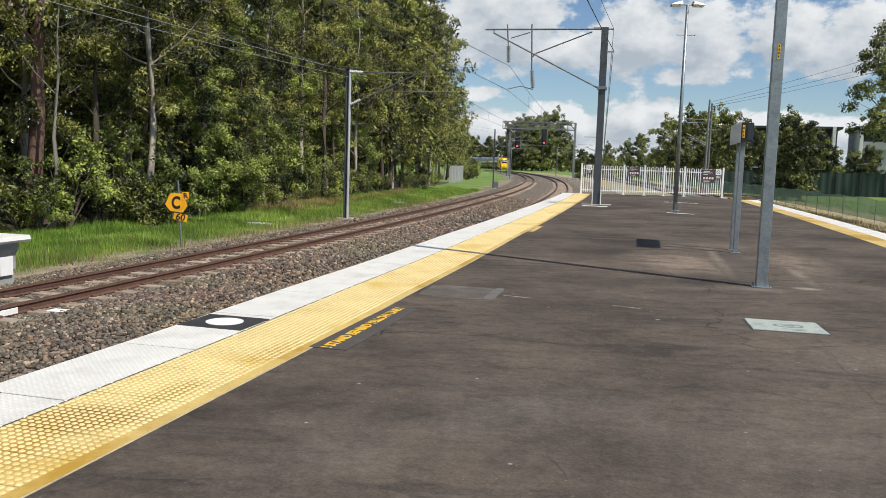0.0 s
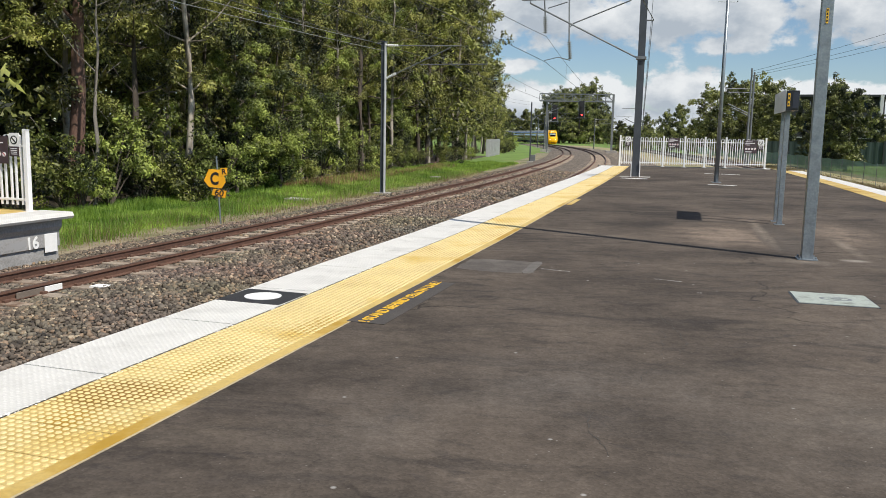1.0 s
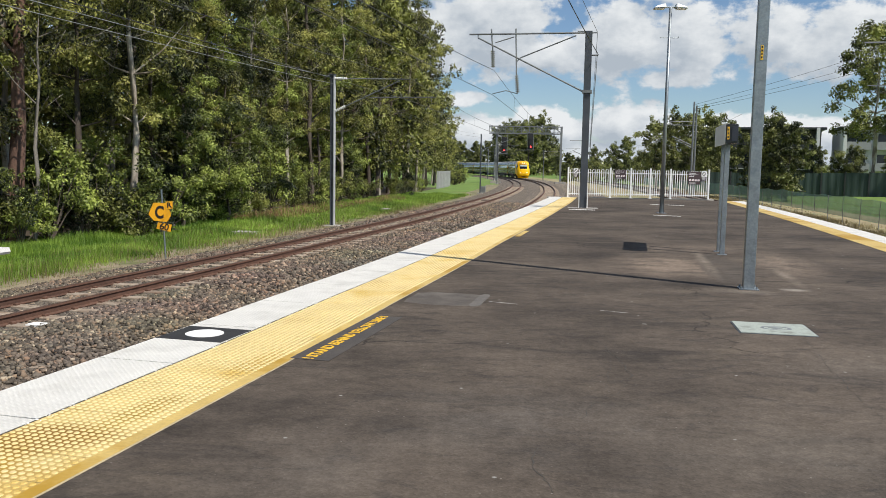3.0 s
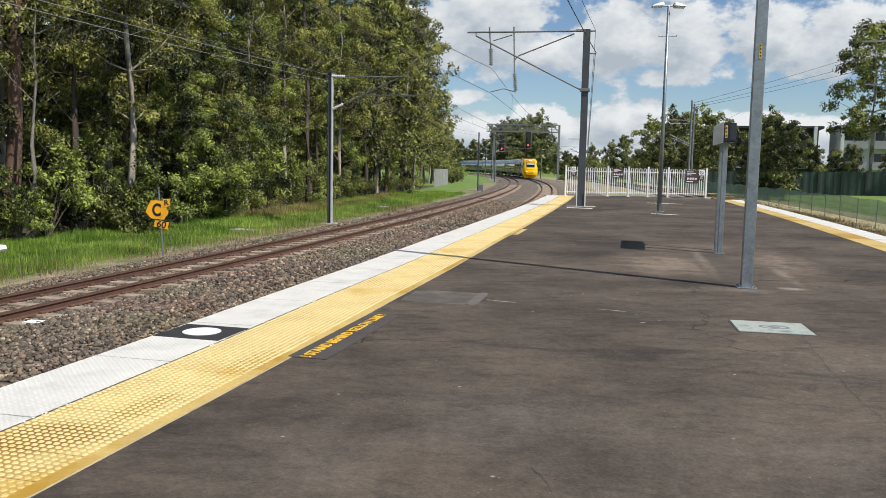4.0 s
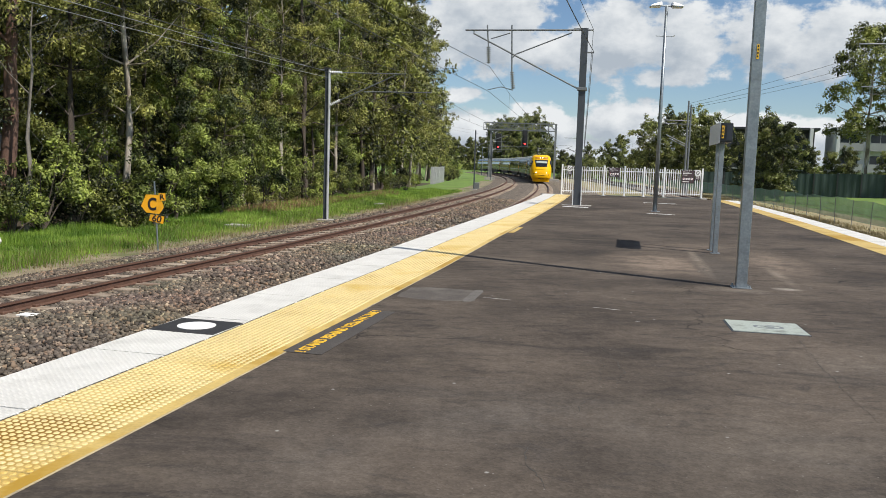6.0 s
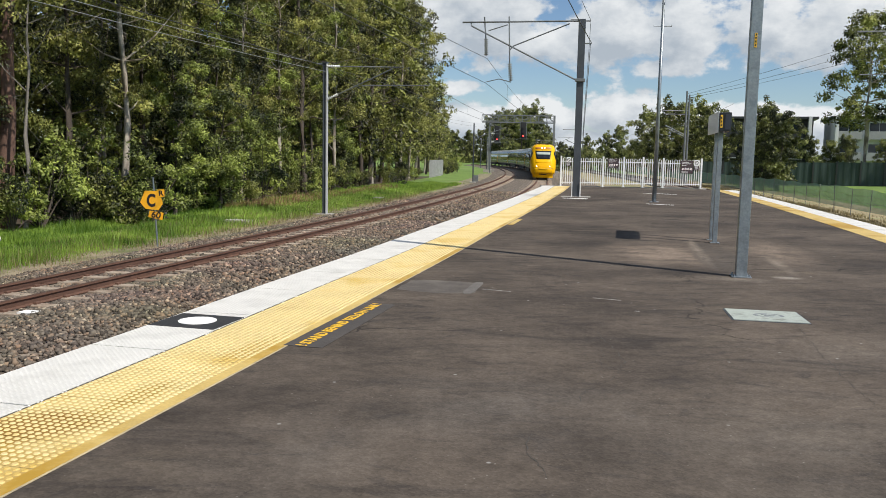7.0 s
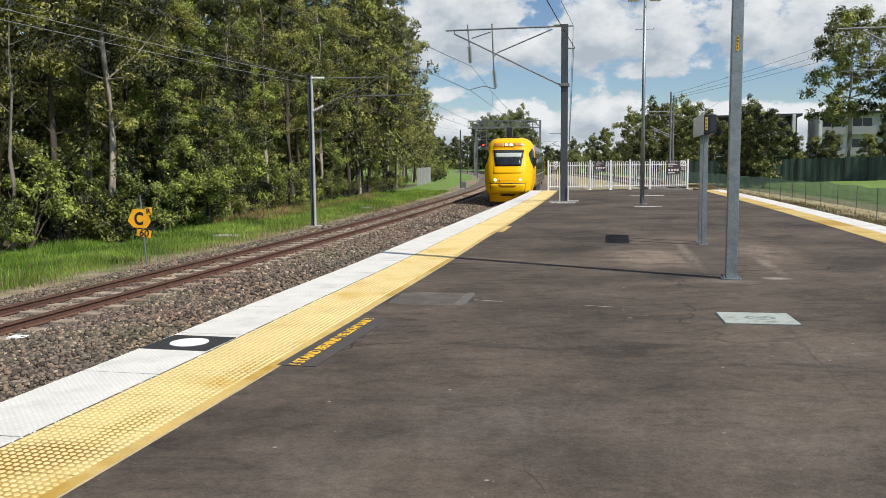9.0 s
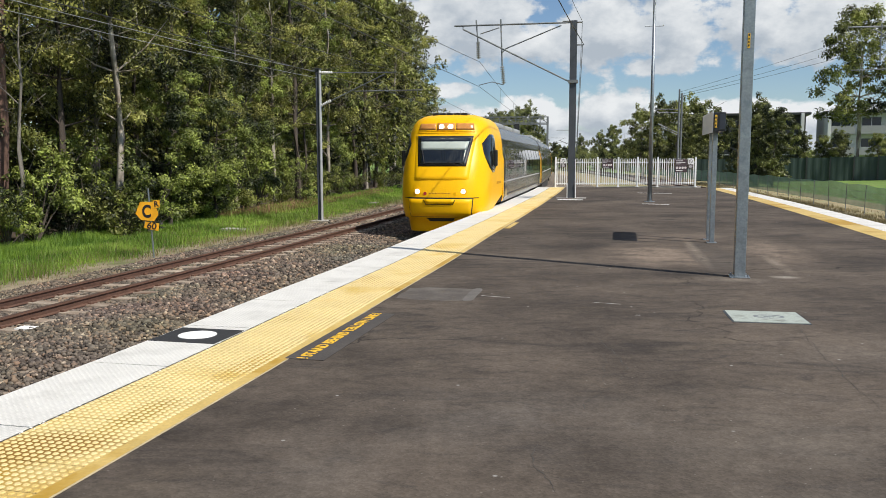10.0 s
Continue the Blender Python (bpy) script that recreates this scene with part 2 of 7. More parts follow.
def asphalt_material():
    """Worn asphalt: aggregate, dark scuffs drawn out across the platform, brownish worn areas, fine cracks, a dusty patch by the display."""
    m = bpy.data.materials.new("asphalt")
    m.use_nodes = True
    n, l = m.node_tree.nodes, m.node_tree.links
    b = n["Principled BSDF"]
    pos = n.new("ShaderNodeNewGeometry").outputs["Position"]

    def noise_of(scale, detail, rough, stretch=(1, 1, 1), turn=0.0, dist=0.0):
        mp = n.new("ShaderNodeMapping")
        mp.inputs["Scale"].default_value, mp.inputs["Rotation"].default_value = stretch, (0, 0, radians(turn))
        l.new(pos, mp.inputs[0])
        t = n.new("ShaderNodeTexNoise")
        t.inputs["Scale"].default_value, t.inputs["Detail"].default_value, t.inputs["Roughness"].default_value, t.inputs["Distortion"].default_value = scale, detail, rough, dist
        l.new(mp.outputs[0], t.inputs["Vector"])
        return t.outputs["Fac"]

    def span_of(sock, a, c, lo=0.0, hi=1.0):
        r = n.new("ShaderNodeMapRange")
        for k, v in zip(("From Min", "From Max", "To Min", "To Max"), (a, c, lo, hi)):
            r.inputs[k].default_value = v
        l.new(sock, r.inputs[0])
        return r.outputs[0]

    def mixed(a, c, fac, mode="MIX"):
        x = n.new("ShaderNodeMix"); x.data_type, x.blend_type = "RGBA", mode
        for k, v in (("A", a), ("B", c), ("Factor", fac)):
            if isinstance(v, (tuple, float)):
                x.inputs[k].default_value = v
            else:
                l.new(v, x.inputs[k])
        return x.outputs["Result"]

    def times(a, c):
        x = n.new("ShaderNodeMath"); x.operation = "MULTIPLY"
        for k, v in enumerate((a, c)):
            if isinstance(v, float):
                x.inputs[k].default_value = v
            else:
                l.new(v, x.inputs[k])
        return x.outputs[0]
    col = mixed((0.050, 0.042, 0.036, 1), (0.116, 0.095, 0.077, 1), span_of(noise_of(0.42, 6, 0.62), 0.34, 0.64))
    col = mixed(col, (0.028, 0.026, 0.026, 1), times(span_of(noise_of(0.9, 7, 0.62, (0.7, 2.0, 1), -10, 1.2), 0.52, 0.70), 0.66))
    col = mixed(col, (0.034, 0.031, 0.031, 1), times(span_of(noise_of(2.3, 7, 0.66, (0.75, 1.6, 1), 14, 1.4), 0.55, 0.70), 0.66))
    col = mixed(col, (0.170, 0.140, 0.107, 1), times(span_of(noise_of(0.8, 6, 0.62, (1, 1.6, 1), 40), 0.58, 0.76), 0.45))
    # dust round the display legs, and the worn lines of an old trench along the platform
    def patch_at(x, y, rx, ry, turn, soft):
        mp = n.new("ShaderNodeMapping"); mp.vector_type = "TEXTURE"
        mp.inputs["Location"].default_value, mp.inputs["Rotation"].default_value, mp.inputs["Scale"].default_value = (x, y, 0), (0, 0, radians(turn)), (rx, ry, 1e6)
        l.new(pos, mp.inputs[0])
        d = n.new("ShaderNodeVectorMath"); d.operation = "LENGTH"
        l.new(mp.outputs[0], d.inputs[0])
        return span_of(d.outputs["Value"], 1.0 - soft, 1.0, 1.0, 0.0)
    worn = span_of(noise_of(1.6, 7, 0.68), 0.36, 0.58, 0.15, 1.0)
    for x, y, rx, ry, turn, soft, tint, much in ((4.15, 14.0, 1.25, 2.1, -14, 0.7, (0.235, 0.185, 0.145, 1), 0.85), (6.35, 14.4, 0.7, 2.3, -14, 0.7, (0.225, 0.178, 0.14, 1), 0.75),
                                                 (5.3, 16.9, 1.3, 1.5, -14, 0.8, (0.19, 0.15, 0.12, 1), 0.55),
                                                 (5.02, 13.7, 0.40, 2.5, -14, 0.25, (0.075, 0.066, 0.058, 1), 0.8),
                                                 (5.0, 14.5, 0.13, 2.7, -13.6, 0.95, (0.25, 0.21, 0.17, 1), 0.7), (5.66, 12.7, 0.14, 1.5, -13.6, 0.95, (0.25, 0.21, 0.17, 1), 0.7),
                                                 (5.12, 11.2, 0.22, 0.16, -14, 0.6, (0.36, 0.33, 0.29, 1), 0.8), (4.3, 11.0, 0.55, 0.3, -14, 0.8, (0.22, 0.19, 0.16, 1), 0.7),
                                                 (2.3, 4.6, 1.6, 1.5, -20, 0.95, (0.16, 0.138, 0.115, 1), 0.5), (3.9, 6.8, 1.3, 0.8, 10, 0.95, (0.17, 0.146, 0.122, 1), 0.5), (0.6, 5.2, 1.2, 1.0, 0, 0.95, (0.15, 0.132, 0.115, 1), 0.45), (-0.6, 4.4, 0.6, 0.9, -16, 0.95, (0.15, 0.132, 0.115, 1), 0.4)):
        col = mixed(col, tint, times(times(patch_at(x, y, rx, ry, turn, soft), worn), much))
    # aggregate
    v = n.new("ShaderNodeTexVoronoi"); v.inputs["Scale"].default_value = 62.0
    l.new(pos, v.inputs["Vector"])
    bw = n.new("ShaderNodeSeparateXYZ"); l.new(v.outputs["Color"], bw.inputs[0])
    g = n.new("ShaderNodeCombineXYZ")
    gg = span_of(bw.outputs[0], 0.0, 1.0, 0.88, 1.13)
    for k in range(3):
        l.new(gg, g.inputs[k])
    col = mixed(col, g.outputs[0], 1.0, "MULTIPLY")
    mid = span_of(noise_of(13.0, 5, 0.75), 0.3, 0.7, 0.85, 1.17)
    g2 = n.new("ShaderNodeCombineXYZ")
    for k in range(3):
        l.new(mid, g2.inputs[k])
    col = mixed(col, g2.outputs[0], 1.0, "MULTIPLY")
    for scale, stretch, lo, hi in ((3.2, (0.7, 1.2, 1), 0.86, 1.15), (7.5, (1, 1, 1), 0.88, 1.13)):
        wear = span_of(noise_of(scale, 6, 0.7, stretch, 15, 0.6), 0.3, 0.7, lo, hi)
        g3 = n.new("ShaderNodeCombineXYZ")
        for k in range(3):
            l.new(wear, g3.inputs[k])
        col = mixed(col, g3.outputs[0], 1.0, "MULTIPLY")
    # pale grit, denser where the binder has worn off
    grit = n.new("ShaderNodeTexVoronoi"); grit.inputs["Scale"].default_value = 17.0
    l.new(pos, grit.inputs["Vector"])
    gs = n.new("ShaderNodeSeparateXYZ"); l.new(grit.outputs["Color"], gs.inputs[0])
    bare = times(span_of(grit.outputs["Distance"], 0.05, 0.13, 0.8, 0.0), span_of(gs.outputs[0], 0.55, 0.75))
    col = mixed(col, (0.27, 0.25, 0.225, 1), times(bare, span_of(noise_of(0.7, 4, 0.6), 0.42, 0.62, 0.05, 0.9)))
    spk = n.new("ShaderNodeTexVoronoi"); spk.inputs["Scale"].default_value = 2.6
    l.new(pos, spk.inputs["Vector"])
    col = mixed(col, (0.34, 0.33, 0.31, 1), span_of(spk.outputs["Distance"], 0.02, 0.045, 0.8, 0.0))
    cr = n.new("ShaderNodeTexVoronoi"); cr.feature = "DISTANCE_TO_EDGE"; cr.inputs["Scale"].default_value = 0.22
    w = n.new("ShaderNodeTexNoise"); w.inputs["Scale"].default_value, w.inputs["Detail"].default_value = 1.5, 6
    l.new(pos, w.inputs["Vector"])
    add = n.new("ShaderNodeVectorMath"); add.operation = "ADD"
    l.new(pos, add.inputs[0]); l.new(w.outputs["Color"], add.inputs[1]); l.new(add.outputs[0], cr.inputs["Vector"])
    crack = times(span_of(cr.outputs["Distance"], 0.0012, 0.005, 1.0, 0.0), span_of(noise_of(0.5, 3, 0.5), 0.48, 0.58, 0.0, 0.7))
    col = mixed(col, (0.014, 0.013, 0.013, 1), crack)
    l.new(col, b.inputs["Base Color"])
    b.inputs["Roughness"].default_value, b.inputs["Specular IOR Level"].default_value = 0.95, 0.14
    bp = n.new("ShaderNodeBump"); bp.inputs["Strength"].default_value, bp.inputs["Distance"].default_value = 0.28, 0.006
    l.new(v.outputs["Distance"], bp.inputs["Height"]); l.new(bp.outputs[0], b.inputs["Normal"])
    return m


M_ASPHALT = asphalt_material()
M_ASPHALT_PATCH = material("asphalt_patch", (0.062, 0.055, 0.050), 0.85, var=0.3, scale=3, fine=90, bump=0.3)
M_ASPHALT_MEND = material("mended_asphalt", (0.085, 0.073, 0.063), 0.88, var=0.45, scale=3, fine=60, bump=0.3, stain=(0.13, 0.115, 0.10), stain_at=(0.5, 0.7), stain_scale=1.5)
M_PATCH_LIGHT = material("worn_patch", (0.12, 0.11, 0.10), 0.9, var=0.35, scale=6, fine=70, bump=0.3)
M_SAND = material("sandy_dust", (0.16, 0.13, 0.105), 0.95, var=0.3, scale=2, fine=80, bump=0.2)
M_WHITE = material("white_coping_paint", (0.69, 0.68, 0.645), 0.7, var=0.10, scale=2.5, fine=70, bump=0.3, stain=(0.52, 0.51, 0.48), stain_at=(0.5, 0.8),
                   stain_scale=2.2, rand=0.05, dots=0.034)
M_YELLOW_TILE = material("yellow_tactile_tile", (0.53, 0.395, 0.15), 0.65, var=0.18, scale=2.2, fine=30, bump=0.1, stain=(0.34, 0.19, 0.012),
                         stain_at=(0.54, 0.66), stain_scale=0.6, rand=0.06,
                         blotches=((-2.16, 4.75, 0.62, 0.32, 10, (0.22, 0.11, 0.008)), (-1.75, 5.3, 0.16, 0.5, -16, (0.34, 0.22, 0.04)), (-1.3, 6.6, 0.14, 0.8, -16, (0.40, 0.26, 0.05))))
M_YELLOW_DOME = material("worn_yellow_dome", (0.69, 0.555, 0.27), 0.6, var=0.12, scale=2.2, fine=30, bump=0.05, stain=(0.55, 0.37, 0.08),
                         stain_at=(0.52, 0.66), stain_scale=0.9, rand=0.06)
M_YELLOW_PAINT = material("yellow_line_paint", (0.54, 0.39, 0.13), 0.65, var=0.2, scale=3, fine=40, bump=0.12, stain=(0.40, 0.24, 0.03), stain_at=(0.5, 0.6), stain_scale=0.6)
M_JOINT = material("dark_joint_filler", (0.05, 0.045, 0.04), 0.9, var=0.3)
M_BLACK_PAINT = material("black_marking", (0.028, 0.028, 0.03), 0.6, var=0.3, scale=5, fine=60, bump=0.2)
M_MARK_WHITE = material("white_marking", (0.80, 0.80, 0.78), 0.6, var=0.08, scale=9, fine=60, bump=0.1)
M_CHALK = material("worn_white_dash", (0.34, 0.325, 0.30), 0.8, var=0.4, scale=14, fine=90, bump=0.2, stain=(0.16, 0.145, 0.13), stain_at=(0.5, 0.6), stain_scale=9)
M_MARK_YELLOW = material("yellow_lettering", (0.80, 0.47, 0.03), 0.6, var=0.25, scale=12, fine=90, bump=0.1)
M_PLATE = material("grey_green_cover", (0.36, 0.40, 0.36), 0.6, var=0.25, scale=4, fine=60, bump=0.1, stain=(0.17, 0.18, 0.155), stain_at=(0.52, 0.68), stain_scale=4)
M_CONCRETE = material("concrete", (0.36, 0.34, 0.31), 0.85, var=0.2, scale=2, fine=40, bump=0.2, stain=(0.16, 0.15, 0.14), stain_at=(0.5, 0.75))
M_DARKWALL = material("stained_wall", (0.30, 0.295, 0.285), 0.85, var=0.35, scale=2, fine=30, bump=0.2, stain=(0.30, 0.30, 0.30), stain_at=(0.55, 0.62), stretch=(1, 1, 3))
M_SLEEPER = material("concrete_sleeper", (0.36, 0.30, 0.235), 0.9, var=0.25, scale=3, fine=50, bump=0.2, stain=(0.17, 0.11, 0.075), stain_at=(0.42, 0.66), stain_scale=2, rand=0.25)
M_RAIL = material("rusty_rail", (0.125, 0.066, 0.045), 0.75, 0.15, var=0.35, scale=6, fine=60, bump=0.2)
M_RAILTOP = material("worn_rail_head", (0.105, 0.064, 0.05), 0.55, 0.2, var=0.2, scale=6, fine=60, bump=0.1)
M_BALLAST = material("ballast_bed", (0.105, 0.092, 0.080), 0.95, var=0.5, scale=6, fine=22, bump=0.9, stain=(0.19, 0.165, 0.135), stain_at=(0.55, 0.8), stain_scale=0.6, stones=13.0)
M_GRAVEL = material("gravel", (0.135, 0.118, 0.10), 0.95, var=0.4, scale=1.5, fine=22, bump=0.7, stain=(0.10, 0.11, 0.05), stain_at=(0.56, 0.7), stain_scale=0.5, stones=11.0)
M_PALE_EDGE = material("pale_worn_edge_line", (0.46, 0.38, 0.23), 0.8, var=0.25, scale=4, fine=50, bump=0.1, stain=(0.30, 0.26, 0.2), stain_at=(0.55, 0.65), stain_scale=3)
M_GALV = material("galvanised_steel", (0.30, 0.335, 0.36), 0.42, 0.75, var=0.25, scale=7, fine=35, bump=0.06, stain=(0.22, 0.26, 0.29), stain_scale=9)
M_DARKSTEEL = material("dark_grey_steel", (0.075, 0.085, 0.10), 0.5, 0.3, var=0.2, scale=2, fine=30, bump=0.06)
M_GREYSTEEL = material("grey_weathered_steel", (0.20, 0.215, 0.225), 0.55, 0.4, var=0.25, scale=2, fine=30, bump=0.06)
# own colour of the palings; on the masts it stands for sunlit steel
M_PALE_OR_SUNLIT = material("pale_grey_or_sunlit", (0.42, 0.43, 0.44), 0.55, var=0.15, scale=4, fine=30, bump=0.05)
M_GLAZE = material("grey_glazed_insulator", (0.36, 0.37, 0.36), 0.3, var=0.2)
M_PORCELAIN = material("pale_insulator", (0.62, 0.62, 0.60), 0.3, var=0.1)
M_WIRE = material("wire", (0.055, 0.058, 0.062), 0.5, 0.4, var=0.1, bump=0)
# lighter copy of the wire, with caught sunlight put into its colour
M_WIRE_LIT = material("sunlit_wire", (0.26, 0.27, 0.27), 0.45, 0.3, var=0.1, bump=0)
M_FENCE = material("white_fence_paint", (0.78, 0.78, 0.78), 0.45, var=0.06, scale=4, fine=40, bump=0.05)
M_SIGNDARK = material("maroon_sign", (0.055, 0.035, 0.04), 0.5, var=0.15)
M_SIGNWHITE = material("white_sign", (0.74, 0.74, 0.74), 0.5, var=0.06)
M_SIGNRED = material("red_sign_print", (0.42, 0.03, 0.03), 0.5, var=0.06)
M_SIGNYEL = material("amber_sign", (0.85, 0.40, 0.012), 0.45, var=0.08, scale=5, bump=0.03)
M_SIGNBLACK = material("black_sign_print", (0.015, 0.012, 0.012), 0.5, var=0.1, bump=0)
M_BOXDARK = material("black_display_case", (0.018, 0.02, 0.024), 0.25, var=0.2, bump=0.03)
M_BOXGREY = material("pale_display_end", (0.82, 0.83, 0.84), 0.4, var=0.05, bump=0.03)
M_SCREEN = material("dark_display_screen", (0.025, 0.03, 0.045), 0.12, var=0.2, bump=0)
M_RED_LIGHT = material("red_signal_light", (0.5, 0.02, 0.02), 0.4, emit=(1.0, 0.03, 0.03, 6), bump=0)
M_SIGNAL = material("black_signal_head", (0.02, 0.02, 0.022), 0.5, var=0.2)
M_LAMPGLASS = material("lamp_glass", (0.75, 0.77, 0.78), 0.25, var=0.05, bump=0)
M_TRAIN_Y = material("yellow_train_paint", (0.88, 0.475, 0.003), 0.36, var=0.05, scale=1.5, fine=25, bump=0.0, moving=True, coat=0.0, spec=0.2)
M_TRAIN_S = material("silver_train_side", (0.15, 0.148, 0.142), 0.26, 0.5, var=0.12, scale=0.7, fine=20, bump=0.02, moving=True)
M_TRAIN_BAND = material("dark_window_band", (0.022, 0.027, 0.030), 0.12, 0.0, var=0.3, scale=0.5, bump=0.0, moving=True, coat=0.15)
M_TRAIN_ROOF = material("grey_train_roof", (0.42, 0.43, 0.43), 0.5, 0.2, var=0.15, moving=True)
M_TRAIN_GLASS = material("dark_train_glass", (0.012, 0.015, 0.018), 0.06, var=0.2, moving=True, bump=0, coat=0.5)
M_TRAIN_BLIND = material("pale_blind", (0.40, 0.45, 0.41), 0.45, var=0.1, moving=True, bump=0)
M_TRAIN_BLACK = material("black_rubber", (0.014, 0.014, 0.015), 0.5, var=0.2, moving=True)
M_TRAIN_UNDER = material("dirty_underframe", (0.045, 0.042, 0.04), 0.8, var=0.3, moving=True)
M_TRAIN_MAROON = material("maroon_print", (0.60, 0.29, 0.02), 0.5, var=0.1, moving=True, bump=0)
M_HEADLIGHT = material("lit_headlight", (0.9, 0.9, 0.85), 0.2, emit=(1.0, 0.90, 0.65, 4.0), moving=True, bump=0)
M_HEAD_DIM = material("headlight_glass", (0.8, 0.8, 0.78), 0.12, moving=True, emit=(1.0, 0.96, 0.9, 2.0), bump=0)
M_AMBER = material("amber_marker_glass", (0.55, 0.24, 0.06), 0.15, moving=True, bump=0)
M_GROUND = material("grassy_ground", (0.125, 0.205, 0.036), 0.95, var=0.45, scale=0.35, fine=9, bump=0.6, stain=(0.27, 0.25, 0.10), stain_at=(0.58, 0.76), stain_scale=0.16)
M_VERGE = material("gravelly_verge", (0.26, 0.215, 0.145), 0.95, var=0.4, scale=1.2, fine=18, bump=0.7, stain=(0.11, 0.13, 0.045), stain_at=(0.45, 0.62), stain_scale=0.7)
M_DRY = material("dry_grass_ground", (0.30, 0.25, 0.14), 0.95, var=0.4, scale=0.8, fine=14, bump=0.6, stain=(0.17, 0.20, 0.07), stain_at=(0.5, 0.66), stain_scale=0.35)
M_LITTER = material("leaf_litter", (0.060, 0.045, 0.030), 0.95, var=0.5, scale=1.5, fine=25, bump=0.6, stain=(0.05, 0.065, 0.02), stain_at=(0.55, 0.7), stain_scale=0.6)
M_MESH = material("green_shade_mesh", (0.26, 0.45, 0.34), 0.8, var=0.25, scale=1.2, fine=30, bump=0.2)


def open_weave(m, share):
    """Lets that share of the light straight through the weave."""
    n, l = m.node_tree.nodes, m.node_tree.links
    gaps, mx = n.new("ShaderNodeBsdfTransparent"), n.new("ShaderNodeMixShader")
    mx.inputs[0].default_value = share
    l.new(n["Principled BSDF"].outputs[0], mx.inputs[1]); l.new(gaps.outputs[0], mx.inputs[2])
    l.new(mx.outputs[0], n["Material Output"].inputs["Surface"])


open_weave(M_MESH, 0.40)
M_COLORBOND = material("dark_green_panel", (0.026, 0.048, 0.042), 0.6, var=0.15, scale=0.5, fine=10, bump=0.05, rand=0.2)
M_BLDG_DARK = material("charcoal_cladding", (0.03, 0.032, 0.036), 0.5, var=0.2)
M_BLDG_WHITE = material("white_render", (0.62, 0.63, 0.64), 0.7, var=0.08)
M_BLDG_GREY = material("grey_render", (0.30, 0.31, 0.32), 0.7, var=0.1)
M_WINDOW = material("window_glass", (0.03, 0.04, 0.05), 0.08, var=0.2, bump=0)
M_BARK_PALE = material("pale_gum_bark", (0.40, 0.36, 0.30), 0.85, var=0.4, scale=2.5, fine=22, bump=0.4, stain=(0.16, 0.13, 0.10), stain_at=(0.48, 0.6), stain_scale=1.6, stretch=(1, 1, 0.35))
M_BARK_RED = material("reddish_brown_bark", (0.13, 0.075, 0.055), 0.95, var=0.5, scale=3, fine=25, bump=0.9, stretch=(1, 1, 0.25))
M_BARK_GREY = material("grey_bark", (0.21, 0.19, 0.165), 0.9, var=0.4, scale=3, fine=25, bump=0.5, stretch=(1, 1, 0.3))
M_BARK_DARK = material("dark_bark", (0.085, 0.068, 0.055), 0.95, var=0.45, scale=3, fine=25, bump=0.8, stretch=(1, 1, 0.3))
# near-black to pale ends: the crowns' shade and sun besides leaf tint
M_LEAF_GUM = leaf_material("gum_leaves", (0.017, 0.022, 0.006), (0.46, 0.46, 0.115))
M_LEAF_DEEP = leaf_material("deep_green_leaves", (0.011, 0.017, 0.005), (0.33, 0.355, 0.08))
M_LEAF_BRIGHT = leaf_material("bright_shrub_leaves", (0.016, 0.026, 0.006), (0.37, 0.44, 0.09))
M_LEAF_FAR = leaf_material("far_leaves", (0.024, 0.034, 0.010), (0.31, 0.335, 0.095))
M_GRASS = leaf_material("grass_blades", (0.095, 0.185, 0.016), (0.32, 0.46, 0.065), 0.3)
M_REDGRASS = leaf_material("reddish_seed_grass", (0.16, 0.085, 0.04), (0.42, 0.25, 0.14), 0.3)
M_DRYGRASS = leaf_material("dry_grass_blades", (0.16, 0.13, 0.06), (0.40, 0.32, 0.17), 0.35)

# ---- building helpers ----
TH0, X0, K = 0.2799, -10.12, -0.00144      # heading, start and curvature of the far track's centre line
RAIL_Z, SLEEPER_Z, GROUND_Z = -0.706, -0.855, -1.10
NEAR, RIGHT, NEAR_DROP = 4.04, 17.25, 0.07                  # centre lines of the other tracks, to the right of the far one
EDGE, MID, INNER = 5.37, 6.05, 6.87        # platform edge, white to yellow, yellow to asphalt
R_INNER, R_MID, R_EDGE = 14.62, 15.22, 15.85
PLAT_END = 49.6


def spot(s, o):
    """The place s metres along the tracks and o metres to the right of the far track's centre."""
    th = TH0 + K * s
    return (X0 + (math.cos(TH0) - math.cos(th)) / K + o * math.cos(th), (math.sin(th) - math.sin(TH0)) / K - o * math.sin(th))


def sway(s):
    """How far the platform's track-side edge strays from the tracks' own curve."""
    return float(np.interp(s, (6, 9, 12, 15, 20, 28, 36, 43, 49.6), (0.08, 0.05, -0.02, -0.04, -0.12, -0.12, -0.09, -0.03, 0.0)))


def along(s, o, z=0.0, turn=0.0):
    """A pose there, with y along the tracks and x to their right."""
    x, y = spot(s, o)
    return pose(x, y, z, 0, 0, turn - math.degrees(TH0 + K * s))


def part(name, bm, mat, parent=None, label="", smooth=False):
    me = bpy.data.meshes.new(name)
    bm.to_mesh(me)
    bm.free()
    me.materials.append(mat)
    if smooth:
        me.polygons.foreach_set("use_smooth", [True] * len(me.polygons))
    ob = new(name, me)
    if parent is not None:
        ob.parent = parent
    return tagged(ob, label)


